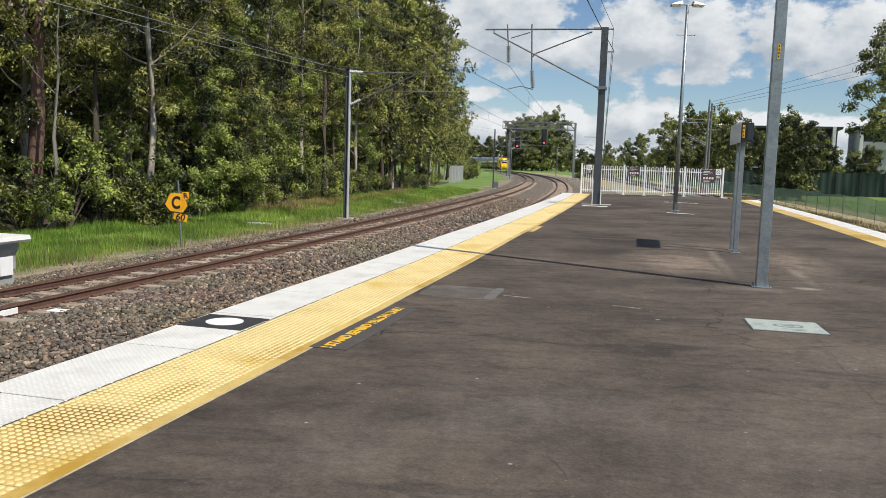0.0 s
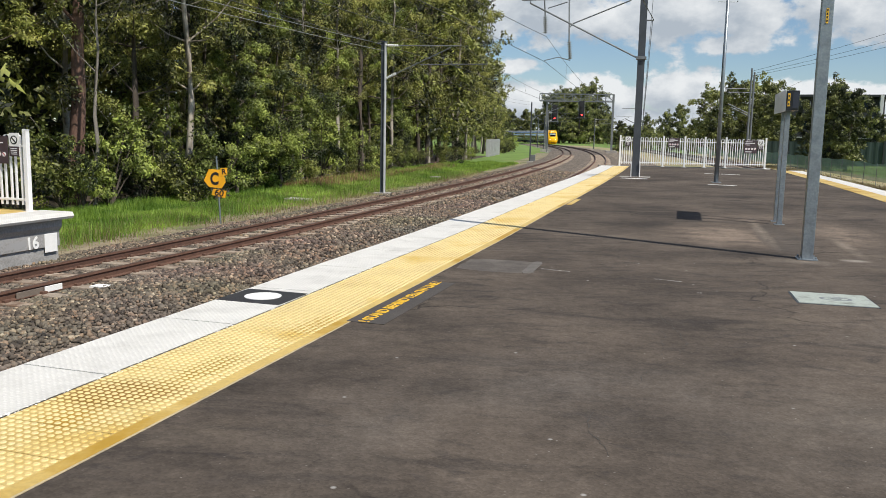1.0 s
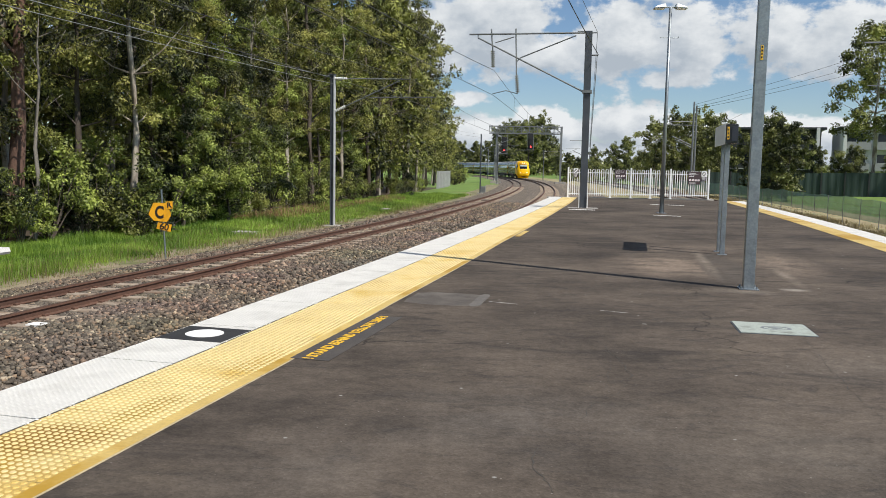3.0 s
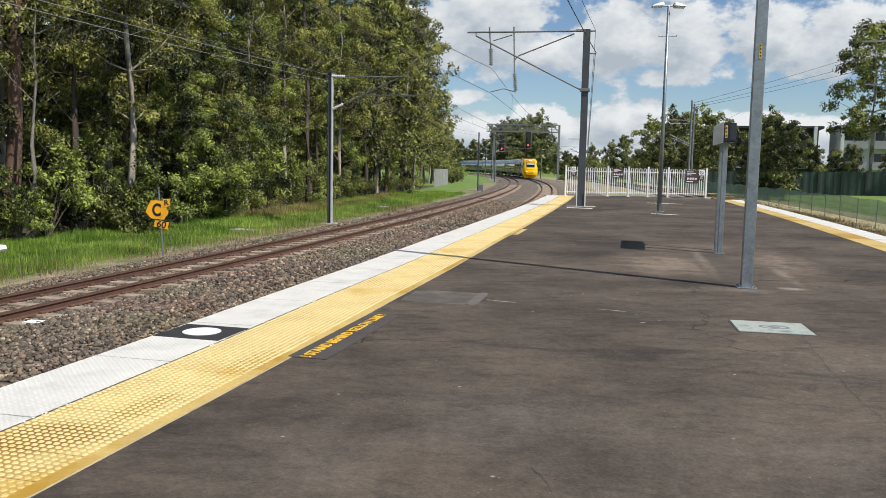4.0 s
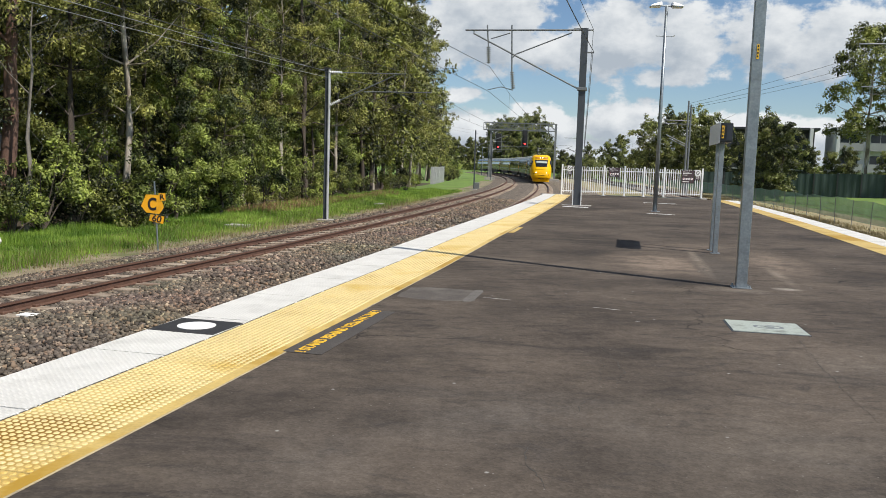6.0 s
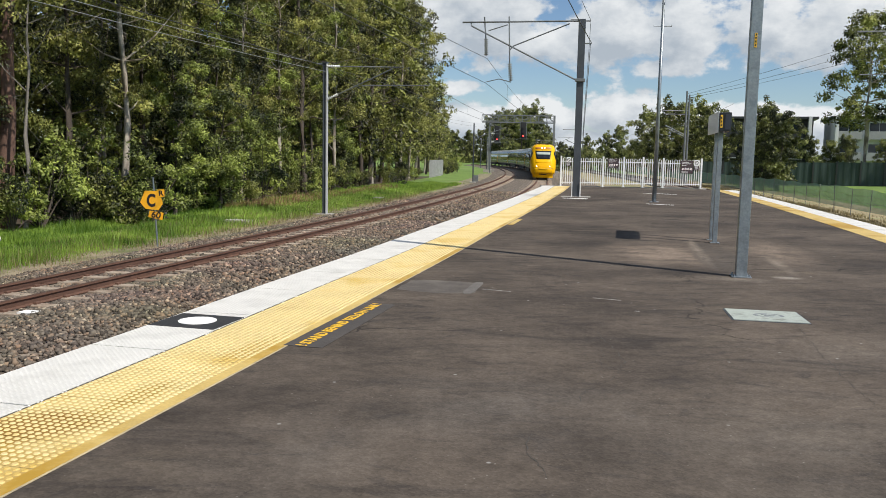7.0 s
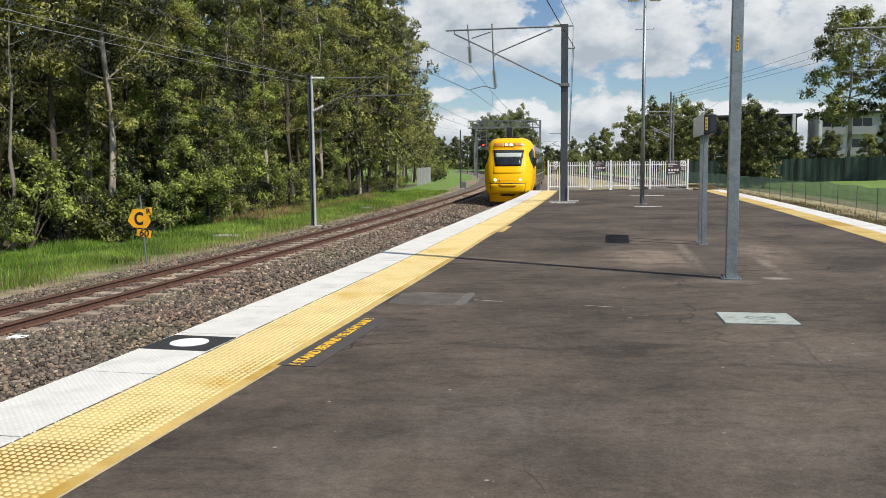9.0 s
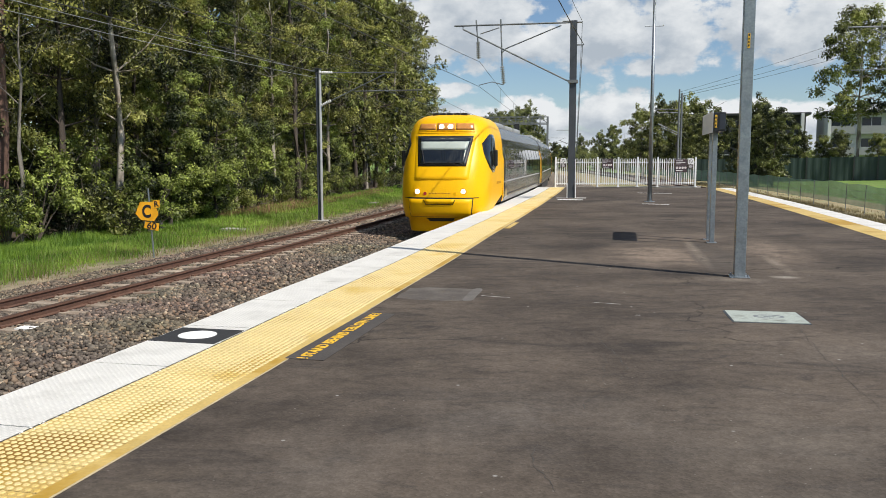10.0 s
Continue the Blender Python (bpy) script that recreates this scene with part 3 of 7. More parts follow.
def raw(name, verts, faces, mat, parent=None, label=""):
    """A mesh from arrays of corners and of faces with equal numbers of corners."""
    verts, faces = np.asarray(verts, np.float32), np.asarray(faces, np.int32)
    me = bpy.data.meshes.new(name)
    me.vertices.add(len(verts)); me.vertices.foreach_set("co", verts.ravel())
    k = faces.shape[1]
    me.loops.add(faces.size); me.loops.foreach_set("vertex_index", faces.ravel())
    me.polygons.add(len(faces))
    me.polygons.foreach_set("loop_start", np.arange(0, faces.size, k, dtype=np.int32))
    me.polygons.foreach_set("loop_total", np.full(len(faces), k, np.int32))
    me.update(calc_edges=True)
    me.materials.append(mat)
    ob = new(name, me)
    if parent is not None:
        ob.parent = parent
    return tagged(ob, label)


def thing(name, m, label, category, group="", kind=""):
    ob = new(name)
    ob.empty_display_size = 0.2
    ob.matrix_world = m
    return tagged(ob, label, category, group, kind)


def box(bm, x0, x1, y0, y1, z0, z1, bevel=0.0, m=None):
    r = bmesh.ops.create_cube(bm, size=1.0)
    vs = r["verts"]
    for v in vs:
        v.co = Vector(((x0 + x1) / 2 + v.co.x * (x1 - x0), (y0 + y1) / 2 + v.co.y * (y1 - y0), (z0 + z1) / 2 + v.co.z * (z1 - z0)))
    if bevel:
        es = list({e for v in vs for e in v.link_edges})
        g = bmesh.ops.bevel(bm, geom=es, offset=bevel, segments=2, affect="EDGES", profile=0.6)
        vs = list({v for f in g["faces"] for v in f.verts} | {v for v in vs if v.is_valid})
    if m is not None:
        bmesh.ops.transform(bm, matrix=m, verts=vs)
    return bm


def rod(bm, p, q, r, r2=None, n=8):
    p, q = Vector(p), Vector(q)
    d = q - p
    m = Matrix.Translation((p + q) / 2) @ d.to_track_quat("Z", "Y").to_matrix().to_4x4()
    bmesh.ops.create_cone(bm, cap_ends=True, segments=n, radius1=r, radius2=r if r2 is None else r2, depth=d.length, matrix=m)
    return bm


def bar(bm, p, q, w, h):
    """A square bar from p to q."""
    p, q = Vector(p), Vector(q)
    d = q - p
    m = Matrix.Translation((p + q) / 2) @ d.to_track_quat("Z", "Y").to_matrix().to_4x4()
    return box(bm, -w / 2, w / 2, -h / 2, h / 2, -d.length / 2, d.length / 2, m=m)


def B():
    return bmesh.new()


def sweep(bm, profile, s0, s1, step, closed=True, o0=0.0, edge=False):
    """Sweeps a profile of (offset, height) along the tracks; edge: what lies near the platform's track-side edge strays with it."""
    k = max(1, int(math.ceil((s1 - s0) / step)))
    rings = []
    for i in range(k + 1):
        s = s0 + (s1 - s0) * i / k
        rings.append([bm.verts.new((*spot(s, o0 + o + (sway(s) if edge and o < 10 else 0.0)), z)) for o, z in profile])
    n = len(profile)
    for a, b in zip(rings, rings[1:]):
        for j in range(n if closed else n - 1):
            bm.faces.new((a[j], b[j], b[(j + 1) % n], a[(j + 1) % n]))
    if closed:
        bm.faces.new(rings[0]); bm.faces.new(list(reversed(rings[-1])))
    bmesh.ops.recalc_face_normals(bm, faces=bm.faces)
    return bm


def letters(text, size, mat, parent, m, depth=0.003, name="lettering", bold=0.0):
    cu = bpy.data.curves.new(name, "FONT")
    cu.body, cu.size, cu.extrude, cu.align_x, cu.align_y = text, size, depth, "CENTER", "CENTER"
    cu.offset = bold
    ob = bpy.data.objects.new(name, cu)
    scene.collection.objects.link(ob)
    me = bpy.data.meshes.new_from_object(ob.evaluated_get(bpy.context.evaluated_depsgraph_get()))
    bpy.data.objects.remove(ob)
    me.materials.clear(); me.materials.append(mat)
    o = new(name, me)
    o.parent, o.matrix_local = parent, m
    return o


# ---- ground, ballast, tracks ----
def ground_height(x, y):
    """Flat beside the tracks, rising a little beyond the wire-mesh fence."""
    r = (x * math.cos(0.2) - y * math.sin(0.2)) - 14
    rise = min(1, max(0, r / 45))
    return GROUND_Z + 0.85 * rise * rise * (3 - 2 * rise)


def build_ground():
    def lines(c):
        near = np.arange(-160, 161, 8.0)
        far = np.array([200, 260, 350, 500, 800, 1400, 2600, 4000.0])
        return c + np.concatenate([-far[::-1], near, far])
    xs, ys = lines(0), lines(80)
    v = [(x, y, ground_height(x, y)) for y in ys for x in xs]
    n = len(xs)
    f = [(j * n + i, j * n + i + 1, (j + 1) * n + i + 1, (j + 1) * n + i) for j in range(len(ys) - 1) for i in range(n - 1)]
    tagged(raw("ground", v, f, M_GROUND), "green and dry grass ground beside the railway", "ground", kind="structure")
    bm = sweep(B(), [(-4.6, -1.10), (-3.4, -1.07), (-2.4, -1.04), (-2.4, -1.2), (-4.6, -1.2)], -14, 130, 2)
    tagged(part("verge", bm, M_VERGE), "gravelly grass verge beside the track ballast", "verge", kind="structure")
    bm = sweep(B(), [(-9.5, -1.102), (-10.0, -1.08), (-60, -1.08), (-60, -1.25), (-9.5, -1.25)], -14, 105, 3)
    tagged(part("wood_floor", bm, M_LITTER), "dark leaf litter under the trees of the wood", "wood floor", kind="structure")
    bm = sweep(B(), [(5.76, -0.93), (7.5, -1.0), (9.5, -1.06), (9.5, -1.3), (5.76, -1.3)], PLAT_END + 0.7, 240, 2)
    tagged(part("verge", bm, M_GRAVEL), "grey-brown gravel beside the track ballast", "verge", kind="structure")
    bm = sweep(B(), [(9.5, -1.06), (12.5, -1.02), (15.0, -1.05), (15.0, -1.3), (9.5, -1.3)], PLAT_END + 0.7, 240, 2)
    tagged(part("verge", bm, M_DRY), "dry grass between the railway tracks", "verge", kind="structure")
    bm = sweep(B(), [(19.7, -1.07), (25.0, -1.05), (25.0, -1.3), (19.7, -1.3)], 10, 150, 2)
    tagged(part("verge", bm, M_DRY), "dry straw-coloured grass strip under the mesh fence", "verge", kind="structure")


def build_ballast():
    prof = [(-2.75, -1.06), (-1.55, -0.885), (-0.9, -0.868), (0.9, -0.868), (1.7, -0.85), (2.5, -0.86), (3.0, -0.868 - NEAR_DROP), (4.9, -0.868 - NEAR_DROP), (5.75, -0.87 - NEAR_DROP),
            (5.75, -1.3), (-2.75, -1.3)]
    bed = part("ballast_bed", sweep(B(), prof, -14, 240, 2), M_BALLAST)
    tagged(bed, "crushed grey-brown stone ballast bed under two tracks", "ballast", kind="structure")
    prof = [(o + RIGHT, z) for o, z in [(-2.2, -0.88), (-0.9, -0.868), (0.9, -0.868), (1.6, -0.9), (2.6, -1.08), (2.6, -1.3), (-2.2, -1.3)]]
    bed2 = part("ballast_bed", sweep(B(), prof, 10, 200, 2), M_BALLAST)
    tagged(bed2, "crushed stone ballast bed under a single track", "ballast", kind="structure")
    # loose stones of the bed
    rng = np.random.default_rng(4)
    hull = np.array([(-1, -.8, -.6), (1, -.9, -.5), (.8, 1, -.6), (-.9, .8, -.5), (-.7, -.7, .7), (.7, -.5, .8), (.6, .8, .6), (-.8, .5, .75)], float)
    quads = np.array([(0, 3, 2, 1), (4, 5, 6, 7), (0, 1, 5, 4), (1, 2, 6, 5), (2, 3, 7, 6), (3, 0, 4, 7)])

    def stones(s0, s1, o0, o1, per, size):
        n = int((s1 - s0) * (o1 - o0) * per)
        s, o = rng.uniform(s0, s1, n), rng.uniform(o0, o1, n)
        keep = np.ones(n, bool)
        for c in (0.0, NEAR):
            keep &= np.abs(np.abs(o - c) - 0.565) > 0.075
        # most stones lie clear of the sleepers' tops
        off = np.abs((s - 4.0 + 0.3425) % 0.685 - 0.3425)
        keep &= (off > 0.15) | (np.abs(o) > 1.09) | (rng.random(n) < 0.10)
        s, o = s[keep], o[keep]
        n = len(s)
        th = TH0 + K * s
        x = X0 + (np.cos(TH0) - np.cos(th)) / K + o * np.cos(th)
        y = (np.sin(th) - np.sin(TH0)) / K - o * np.sin(th)
        z = np.interp(o, [p[0] for p in [(-2.75, 0), (-1.55, 0), (-0.9, 0), (0.9, 0), (1.7, 0), (2.5, 0), (3.0, 0), (5.75, 0)]],
                      [-1.06, -0.885, -0.868, -0.868, -0.85, -0.86, -0.868 - NEAR_DROP, -0.87 - NEAR_DROP])
        low = np.where((np.abs(o) < 1.05) | (np.abs(o - NEAR) < 1.05), -0.012, 0.008)
        sz = size * rng.uniform(0.55, 1.25, n)
        pts = hull[None] * rng.uniform(0.6, 1.25, (n, 8, 3)) * sz[:, None, None] * rng.uniform(0.6, 1.1, (n, 1, 3))
        a, b = rng.uniform(0, 6.28, n), rng.uniform(-0.7, 0.7, n)
        ca, sa, cb, sb = np.cos(a), np.sin(a), np.cos(b), np.sin(b)
        X, Y, Z = pts[..., 0], pts[..., 1], pts[..., 2]
        Y, Z = Y * cb[:, None] - Z * sb[:, None], Y * sb[:, None] + Z * cb[:, None]
        X, Y = X * ca[:, None] - Y * sa[:, None], X * sa[:, None] + Y * ca[:, None]
        v = np.stack([X + x[:, None], Y + y[:, None], Z + (z + low)[:, None] + 0.25 * sz[:, None]], -1).reshape(-1, 3)
        f = (quads[None] + 8 * np.arange(n)[:, None, None]).reshape(-1, 4)
        return v, f
    vs, fs, base = [], [], 0
    for args in ((5, 17, 1.0, 5.35, 380, 0.036), (5, 17, -2.6, 1.0, 220, 0.034), (17, 32, -2.6, 5.35, 170, 0.042), (32, 60, -2.4, 5.35, 50, 0.058)):
        v, f = stones(*args)
        vs.append(v); fs.append(f + base); base += len(v)
    ob = raw("ballast_stone", np.concatenate(vs), np.concatenate(fs), M_STONE, bed)
    tagged(ob, "loose angular grey-brown ballast stones", kind="stuff")


def stone_material():
    m = bpy.data.materials.new("ballast_stone")
    m.use_nodes = True
    n, l = m.node_tree.nodes, m.node_tree.links
    b = n["Principled BSDF"]
    g = n.new("ShaderNodeNewGeometry")
    r = n.new("ShaderNodeValToRGB")
    e = r.color_ramp.elements
    e[0].position, e[0].color = 0.0, (0.066, 0.052, 0.042, 1)
    e[1].position, e[1].color = 1.0, (0.50, 0.41, 0.30, 1)
    for p, c in ((0.35, (0.135, 0.108, 0.083, 1)), (0.7, (0.215, 0.178, 0.138, 1)), (0.9, (0.29, 0.195, 0.13, 1))):
        x = e.new(p); x.color = c
    l.new(g.outputs["Random Per Island"], r.inputs[0])
    nz = n.new("ShaderNodeTexNoise"); nz.inputs["Scale"].default_value = 0.5
    l.new(g.outputs["Position"], nz.inputs["Vector"])
    mx = n.new("ShaderNodeMix"); mx.data_type, mx.blend_type = "RGBA", "MULTIPLY"
    mx.inputs["Factor"].default_value = 0.55
    l.new(r.outputs[0], mx.inputs["A"]); l.new(nz.outputs["Color"], mx.inputs["B"])
    gain = n.new("ShaderNodeMix"); gain.data_type, gain.blend_type = "RGBA", "MIX"; gain.inputs["Factor"].default_value = 0.45
    l.new(mx.outputs["Result"], gain.inputs["A"]); l.new(r.outputs[0], gain.inputs["B"])
    l.new(gain.outputs["Result"], b.inputs["Base Color"])
    b.inputs["Roughness"].default_value = 0.9
    return m


M_STONE = stone_material()


def build_track(o, s0, s1, sleepers, label, drop=0.0):
    root = thing("railway_track", Matrix.Identity(4), label, "railway track", "railway tracks", "structure")
    prof = [(-0.032, 0), (0.032, 0), (0.036, -0.03), (0.011, -0.05), (0.011, -0.118), (0.062, -0.135), (0.062, -0.148), (-0.062, -0.148), (-0.062, -0.135),
            (-0.011, -0.118), (-0.011, -0.05), (-0.036, -0.03)]
    for side in (-0.565, 0.565):
        part("rail", sweep(B(), [(o + side + a, RAIL_Z - drop + z) for a, z in prof], s0, s1, 1.5), M_RAIL, root, "rusty steel rail")
        part("rail_head", sweep(B(), [(o + side + a, RAIL_Z - drop + z) for a, z in ((-0.028, 0.003), (0.028, 0.003), (0.028, -0.004), (-0.028, -0.004))], s0, s1, 1.5),
             M_RAILTOP, root, "worn brown running surface")
    bm = B()
    box(bm, -1.03, 1.03, -0.115, 0.115, -0.17, 0.012, 0.02)
    first = part("sleeper", bm, M_SLEEPER, root)
    me = first.data
    fast = B()
    for side in (-0.565, 0.565):
        for d in (-0.085, 0.085):
            box(fast, side + d - 0.035, side + d + 0.035, -0.05, 0.05, 0.0, 0.05, 0.012)
    clip = part("rail_clip", fast, M_RAIL, first)
    clip_me = clip.data
    a, b = sleepers
    for i in range(int((b - a) / 0.685)):
        ob = first if i == 0 else new("sleeper", me)
        ob.parent = root
        wob = random.uniform(-0.01, 0.01)
        ob.matrix_local = along(a + i * 0.685, o, SLEEPER_Z - drop + wob * 0.4, wob * 60)
        if i and a + i * 0.685 < 45:
            c = new("rail_clip", clip_me)
            c.parent = ob
    return root


# ---- the island platform ----
def build_platform():
    prof = [(INNER, 0.0), (R_INNER, 0.0), (R_INNER, -0.25), (R_EDGE - 0.25, -0.25), (R_EDGE - 0.25, -1.3), (EDGE + 0.25, -1.3), (EDGE + 0.25, -0.25), (INNER, -0.25)]
    plat = part("platform", sweep(B(), prof, -14, PLAT_END, 1.5, edge=True), M_ASPHALT)
    tagged(plat, "island railway platform surfaced in worn dark grey asphalt", "platform", kind="structure")
    # concrete bearers under the copings
    for a, b in ((EDGE + 0.04, INNER), (R_INNER, R_EDGE - 0.04)):
        part("coping_bearer", sweep(B(), [(a, -0.052), (b - 0.002, -0.052), (b - 0.002, -0.24), (a, -0.24)], -14, PLAT_END, 1.5, edge=True), M_CONCRETE, plat)
    return plat


def coping(plat, o0, o1, s0, s1, mat, length):
    """Slabs along the platform's edge, shared mesh, with open joints."""
    w = o1 - o0
    bm = B()
    box(bm, -w / 2, w / 2, -length / 2 + 0.0006, length / 2 - 0.0006, -0.05, 0.004)
    me = None
    for i in range(int(round((s1 - s0) / length))):
        if me is None:
            ob = part("coping_slab", bm, mat, plat)
            me = ob.data
        else:
            ob = new("coping_slab", me)
            ob.parent = plat
        s = s0 + (i + 0.5) * length
        stray = [sway(s + d) if o0 < 10 else 0.0 for d in (-length / 2, 0, length / 2)]
        ob.matrix_local = along(s, (o0 + o1) / 2 + stray[1], random.uniform(-0.0006, 0.0006), -math.degrees((stray[2] - stray[0]) / length))


def tactile(plat, o0, s0, s1, size, across, pitch):
    """Yellow tiles with raised domes."""
    bm = B()
    box(bm, -size / 2 + 0.0004, size / 2 - 0.0004, -size / 2 + 0.0004, size / 2 - 0.0004, -0.05, 0.004)
    k = int(round(size / pitch))
    for i in range(k):
        for j in range(k):
            cx, cy = -size / 2 + (i + 0.5) * size / k, -size / 2 + (j + 0.5) * size / k
            rings = []
            for r, z in ((0.0195, 0.004), (0.0135, 0.0095)):
                rings.append([bm.verts.new((cx + r * math.cos(q * math.pi / 4), cy + r * math.sin(q * math.pi / 4), z)) for q in range(8)])
            for q in range(8):
                bm.faces.new((rings[0][q], rings[0][(q + 1) % 8], rings[1][(q + 1) % 8], rings[1][q])).material_index = 1
            bm.faces.new(rings[1]).material_index = 1
    me = None
    rows = int(round((s1 - s0) / size))
    for i in range(rows):
        for j in range(across):
            if me is None:
                ob = part("tactile_tile", bm, M_YELLOW_TILE, plat)
                me = ob.data
                me.materials.append(M_YELLOW_DOME)
            else:
                ob = new("tactile_tile", me)
                ob.parent = plat
            s = s0 + (i + 0.5) * size
            ob.matrix_local = along(s, o0 + (j + 0.5) * size + sway(s), random.uniform(-0.0004, 0.0004), -math.degrees((sway(s + 0.5) - sway(s - 0.5))))

# ---- platform fittings ----
def build_markings(plat):
    # stopping mark: black patch with a white disc on the white coping
    m = along(9.58, (EDGE + MID) / 2 + sway(9.58), 0.0, 0)
    mark = thing("stopping_mark", m, "black painted patch with a white disc on the platform edge", "marking")
    bm = B(); box(bm, -0.325, 0.325, -0.29, 0.29, 0.003, 0.0085)
    part("patch", bm, M_BLACK_PAINT, mark)
    bm = B(); bmesh.ops.create_cone(bm, cap_ends=True, segments=40, radius1=0.175, radius2=0.175, depth=0.004, matrix=pose(0, 0, 0.0115))
    part("disc", bm, M_MARK_WHITE, mark, "white disc")
    # warning text beside the yellow line
    m = along(9.98, INNER + 0.165 + sway(9.98), 0.0, 0)
    mat = thing("warning_text", m, "black strip lettered stand behind yellow line in yellow", "marking")
    bm = B(); box(bm, -0.17, 0.17, -1.03, 1.03, 0.001, 0.006, 0.002)
    part("strip", bm, M_ASPHALT_PATCH, mat)
    letters("! STAND BEHIND YELLOW LINE !", 0.138, M_MARK_YELLOW, mat, pose(-0.02, 0, 0.0075, 0, 0, 90), 0.0015, bold=0.003)
    # small yellow repeat mark further on
    bm = B(); box(bm, -0.06, 0.06, -0.9, 0.9, 0.001, 0.006)
    y = part("line_text", bm, M_YELLOW_PAINT)
    y.matrix_world = along(22.6, INNER + 0.10 + sway(22.6))
    tagged(y, "worn yellow lettering strip on the asphalt", "marking")
    # cover plate
    bm = B(); box(bm, -0.36, 0.36, -0.30, 0.30, 0.0, 0.012, 0.004)
    c = thing("cover_plate", pose(3.63, 8.38, 0, 0, 0, -12), "pale grey-green steel pit cover in the asphalt", "pit cover")
    part("lid", bm, M_PLATE, c)
    ring = []
    bm = B()
    for q in range(25):
        a = 2 * math.pi * q / 24
        ring.append([bm.verts.new((0.03 + r * math.cos(a) * 1.25, r * math.sin(a) * 0.8, z)) for r, z in ((0.125, 0.0118), (0.12, 0.0138), (0.098, 0.0138), (0.093, 0.0118))])
    for a, b in zip(ring, ring[1:]):
        for k in range(3):
            bm.faces.new((a[k], b[k], b[k + 1], a[k + 1]))
    part("ring", bm, M_GREYSTEEL, c, "worn grey cast ring")
    for x0, x1, y0 in ((-0.04, 0.10, 0.012), (-0.02, 0.08, -0.035)):
        bm = B(); box(bm, x0, x1, y0, y0 + 0.018, 0.011, 0.0145)
        part("print", bm, M_GREYSTEEL, c, "small grey print")
    bm = B(); box(bm, -0.375, 0.375, -0.315, 0.315, -0.002, 0.004)
    part("frame", bm, M_DARKSTEEL, c, "dark rim")
    # patches and chalk dashes
    rng = random.Random(3)
    for x, y, w, h, turn, mt, lab in ((0.32, 10.0, 0.95, 0.95, 12, M_ASPHALT_MEND, "square patch of mended asphalt"),
                                      (0.72, 9.93, 0.13, 0.95, 14, M_PATCH_LIGHT, "worn light edge of an asphalt patch")):
        p = patch("asphalt_patch", w, h, 0.003 if mt is M_ASPHALT_MEND else 0.006, mt, rng)
        p.matrix_world = pose(x, y, 0, 0, 0, -turn)
        tagged(p, lab, "patch")
    for x, y, w, turn in ((0.98, 9.77, 0.36, 27), (2.19, 9.27, 0.32, 27), (2.35, 8.55, 0.05, 10), (4.9, 7.0, 0.2, 5), (0.3, 12.6, 0.10, 30)):
        p = patch("chalk_dash", w, 0.018, 0.003, M_CHALK, rng)
        p.matrix_world = pose(x, y, 0, 0, 0, -turn)
        tagged(p, "short worn white dash on the asphalt", "marking", "dashes on the asphalt")
    for k, (pts, w) in enumerate((((( 1.66, 7.7), (1.72, 6.9), (1.68, 6.4), (1.5, 5.95)), 0.011), (((1.5, 5.95), (1.22, 5.6), (1.05, 5.2)), 0.009), (((1.62, 6.9), (1.46, 6.3), (1.36, 5.9)), 0.007),
                                  (((3.75, 7.9), (3.45, 6.9), (3.2, 5.9), (3.05, 5.2)), 0.007), (((0.72, 4.7), (0.66, 4.35), (0.72, 4.0)), 0.010), (((1.55, 11.8), (1.62, 10.8), (1.66, 9.6)), 0.006))):
        crack(pts, w, 40 + k)
    for x, y, w, h, turn in ((8.62, 29.2, 1.0, 0.16, 33), (11.3, 38.4, 1.6, 0.2, 26), (6.2, 32.5, 1.05, 0.35, 18)):
        p = patch("pale_strip", w, h, 0.004, M_CONCRETE if w < 1.04 and h > 0.3 else M_MARK_WHITE, rng)
        p.matrix_world = pose(x, y, 0, 0, 0, -turn)
        tagged(p, "pale concrete strip in the asphalt", "strip", "pale strips")


def crack(pts, width, seed):
    """A jagged open crack in the asphalt: a narrow dark ribbon that wanders and thins out."""
    rng = random.Random(seed)
    bm = B()
    prev = None
    way = []
    for (x0, y0), (x1, y1) in zip(pts, pts[1:]):
        k = max(3, int(math.hypot(x1 - x0, y1 - y0) / 0.035))
        way += [(x0 + (x1 - x0) * i / k, y0 + (y1 - y0) * i / k) for i in range(k)]
    drift = 0.0
    for i, (x, y) in enumerate(way):
        drift = 0.8 * drift + rng.uniform(-0.014, 0.014)
        w = width * rng.uniform(0.15, 1.0) * math.sin(math.pi * (i + 0.5) / len(way)) ** 0.5
        row = [bm.verts.new((x + drift + d, y + rng.uniform(-0.008, 0.008), 0.0015)) for d in (-w / 2, w / 2)]
        if prev:
            bm.faces.new((prev[0], prev[1], row[1], row[0]))
        prev = row
    return tagged(part("asphalt_crack", bm, M_JOINT), "fine jagged dark crack in the worn asphalt", "crack", "cracks in the asphalt")


def patch(name, w, h, z, mat, rng, k=14):
    """A flat patch with an uneven outline."""
    bm = B()
    pts = []
    for i in range(k):
        a = 2 * math.pi * (i + 0.5) / k
        c, s = math.cos(a), math.sin(a)
        f = 1 / max(abs(c), abs(s)) * rng.uniform(0.93, 1.0)
        pts.append((c * f * w / 2, s * f * h / 2))
    top = [bm.verts.new((x, y, z)) for x, y in pts]
    low = [bm.verts.new((x * 1.01, y * 1.01, -0.002)) for x, y in pts]
    bm.faces.new(top)
    for i in range(k):
        bm.faces.new((low[i], low[(i + 1) % k], top[(i + 1) % k], top[i]))
    return part(name, bm, mat)


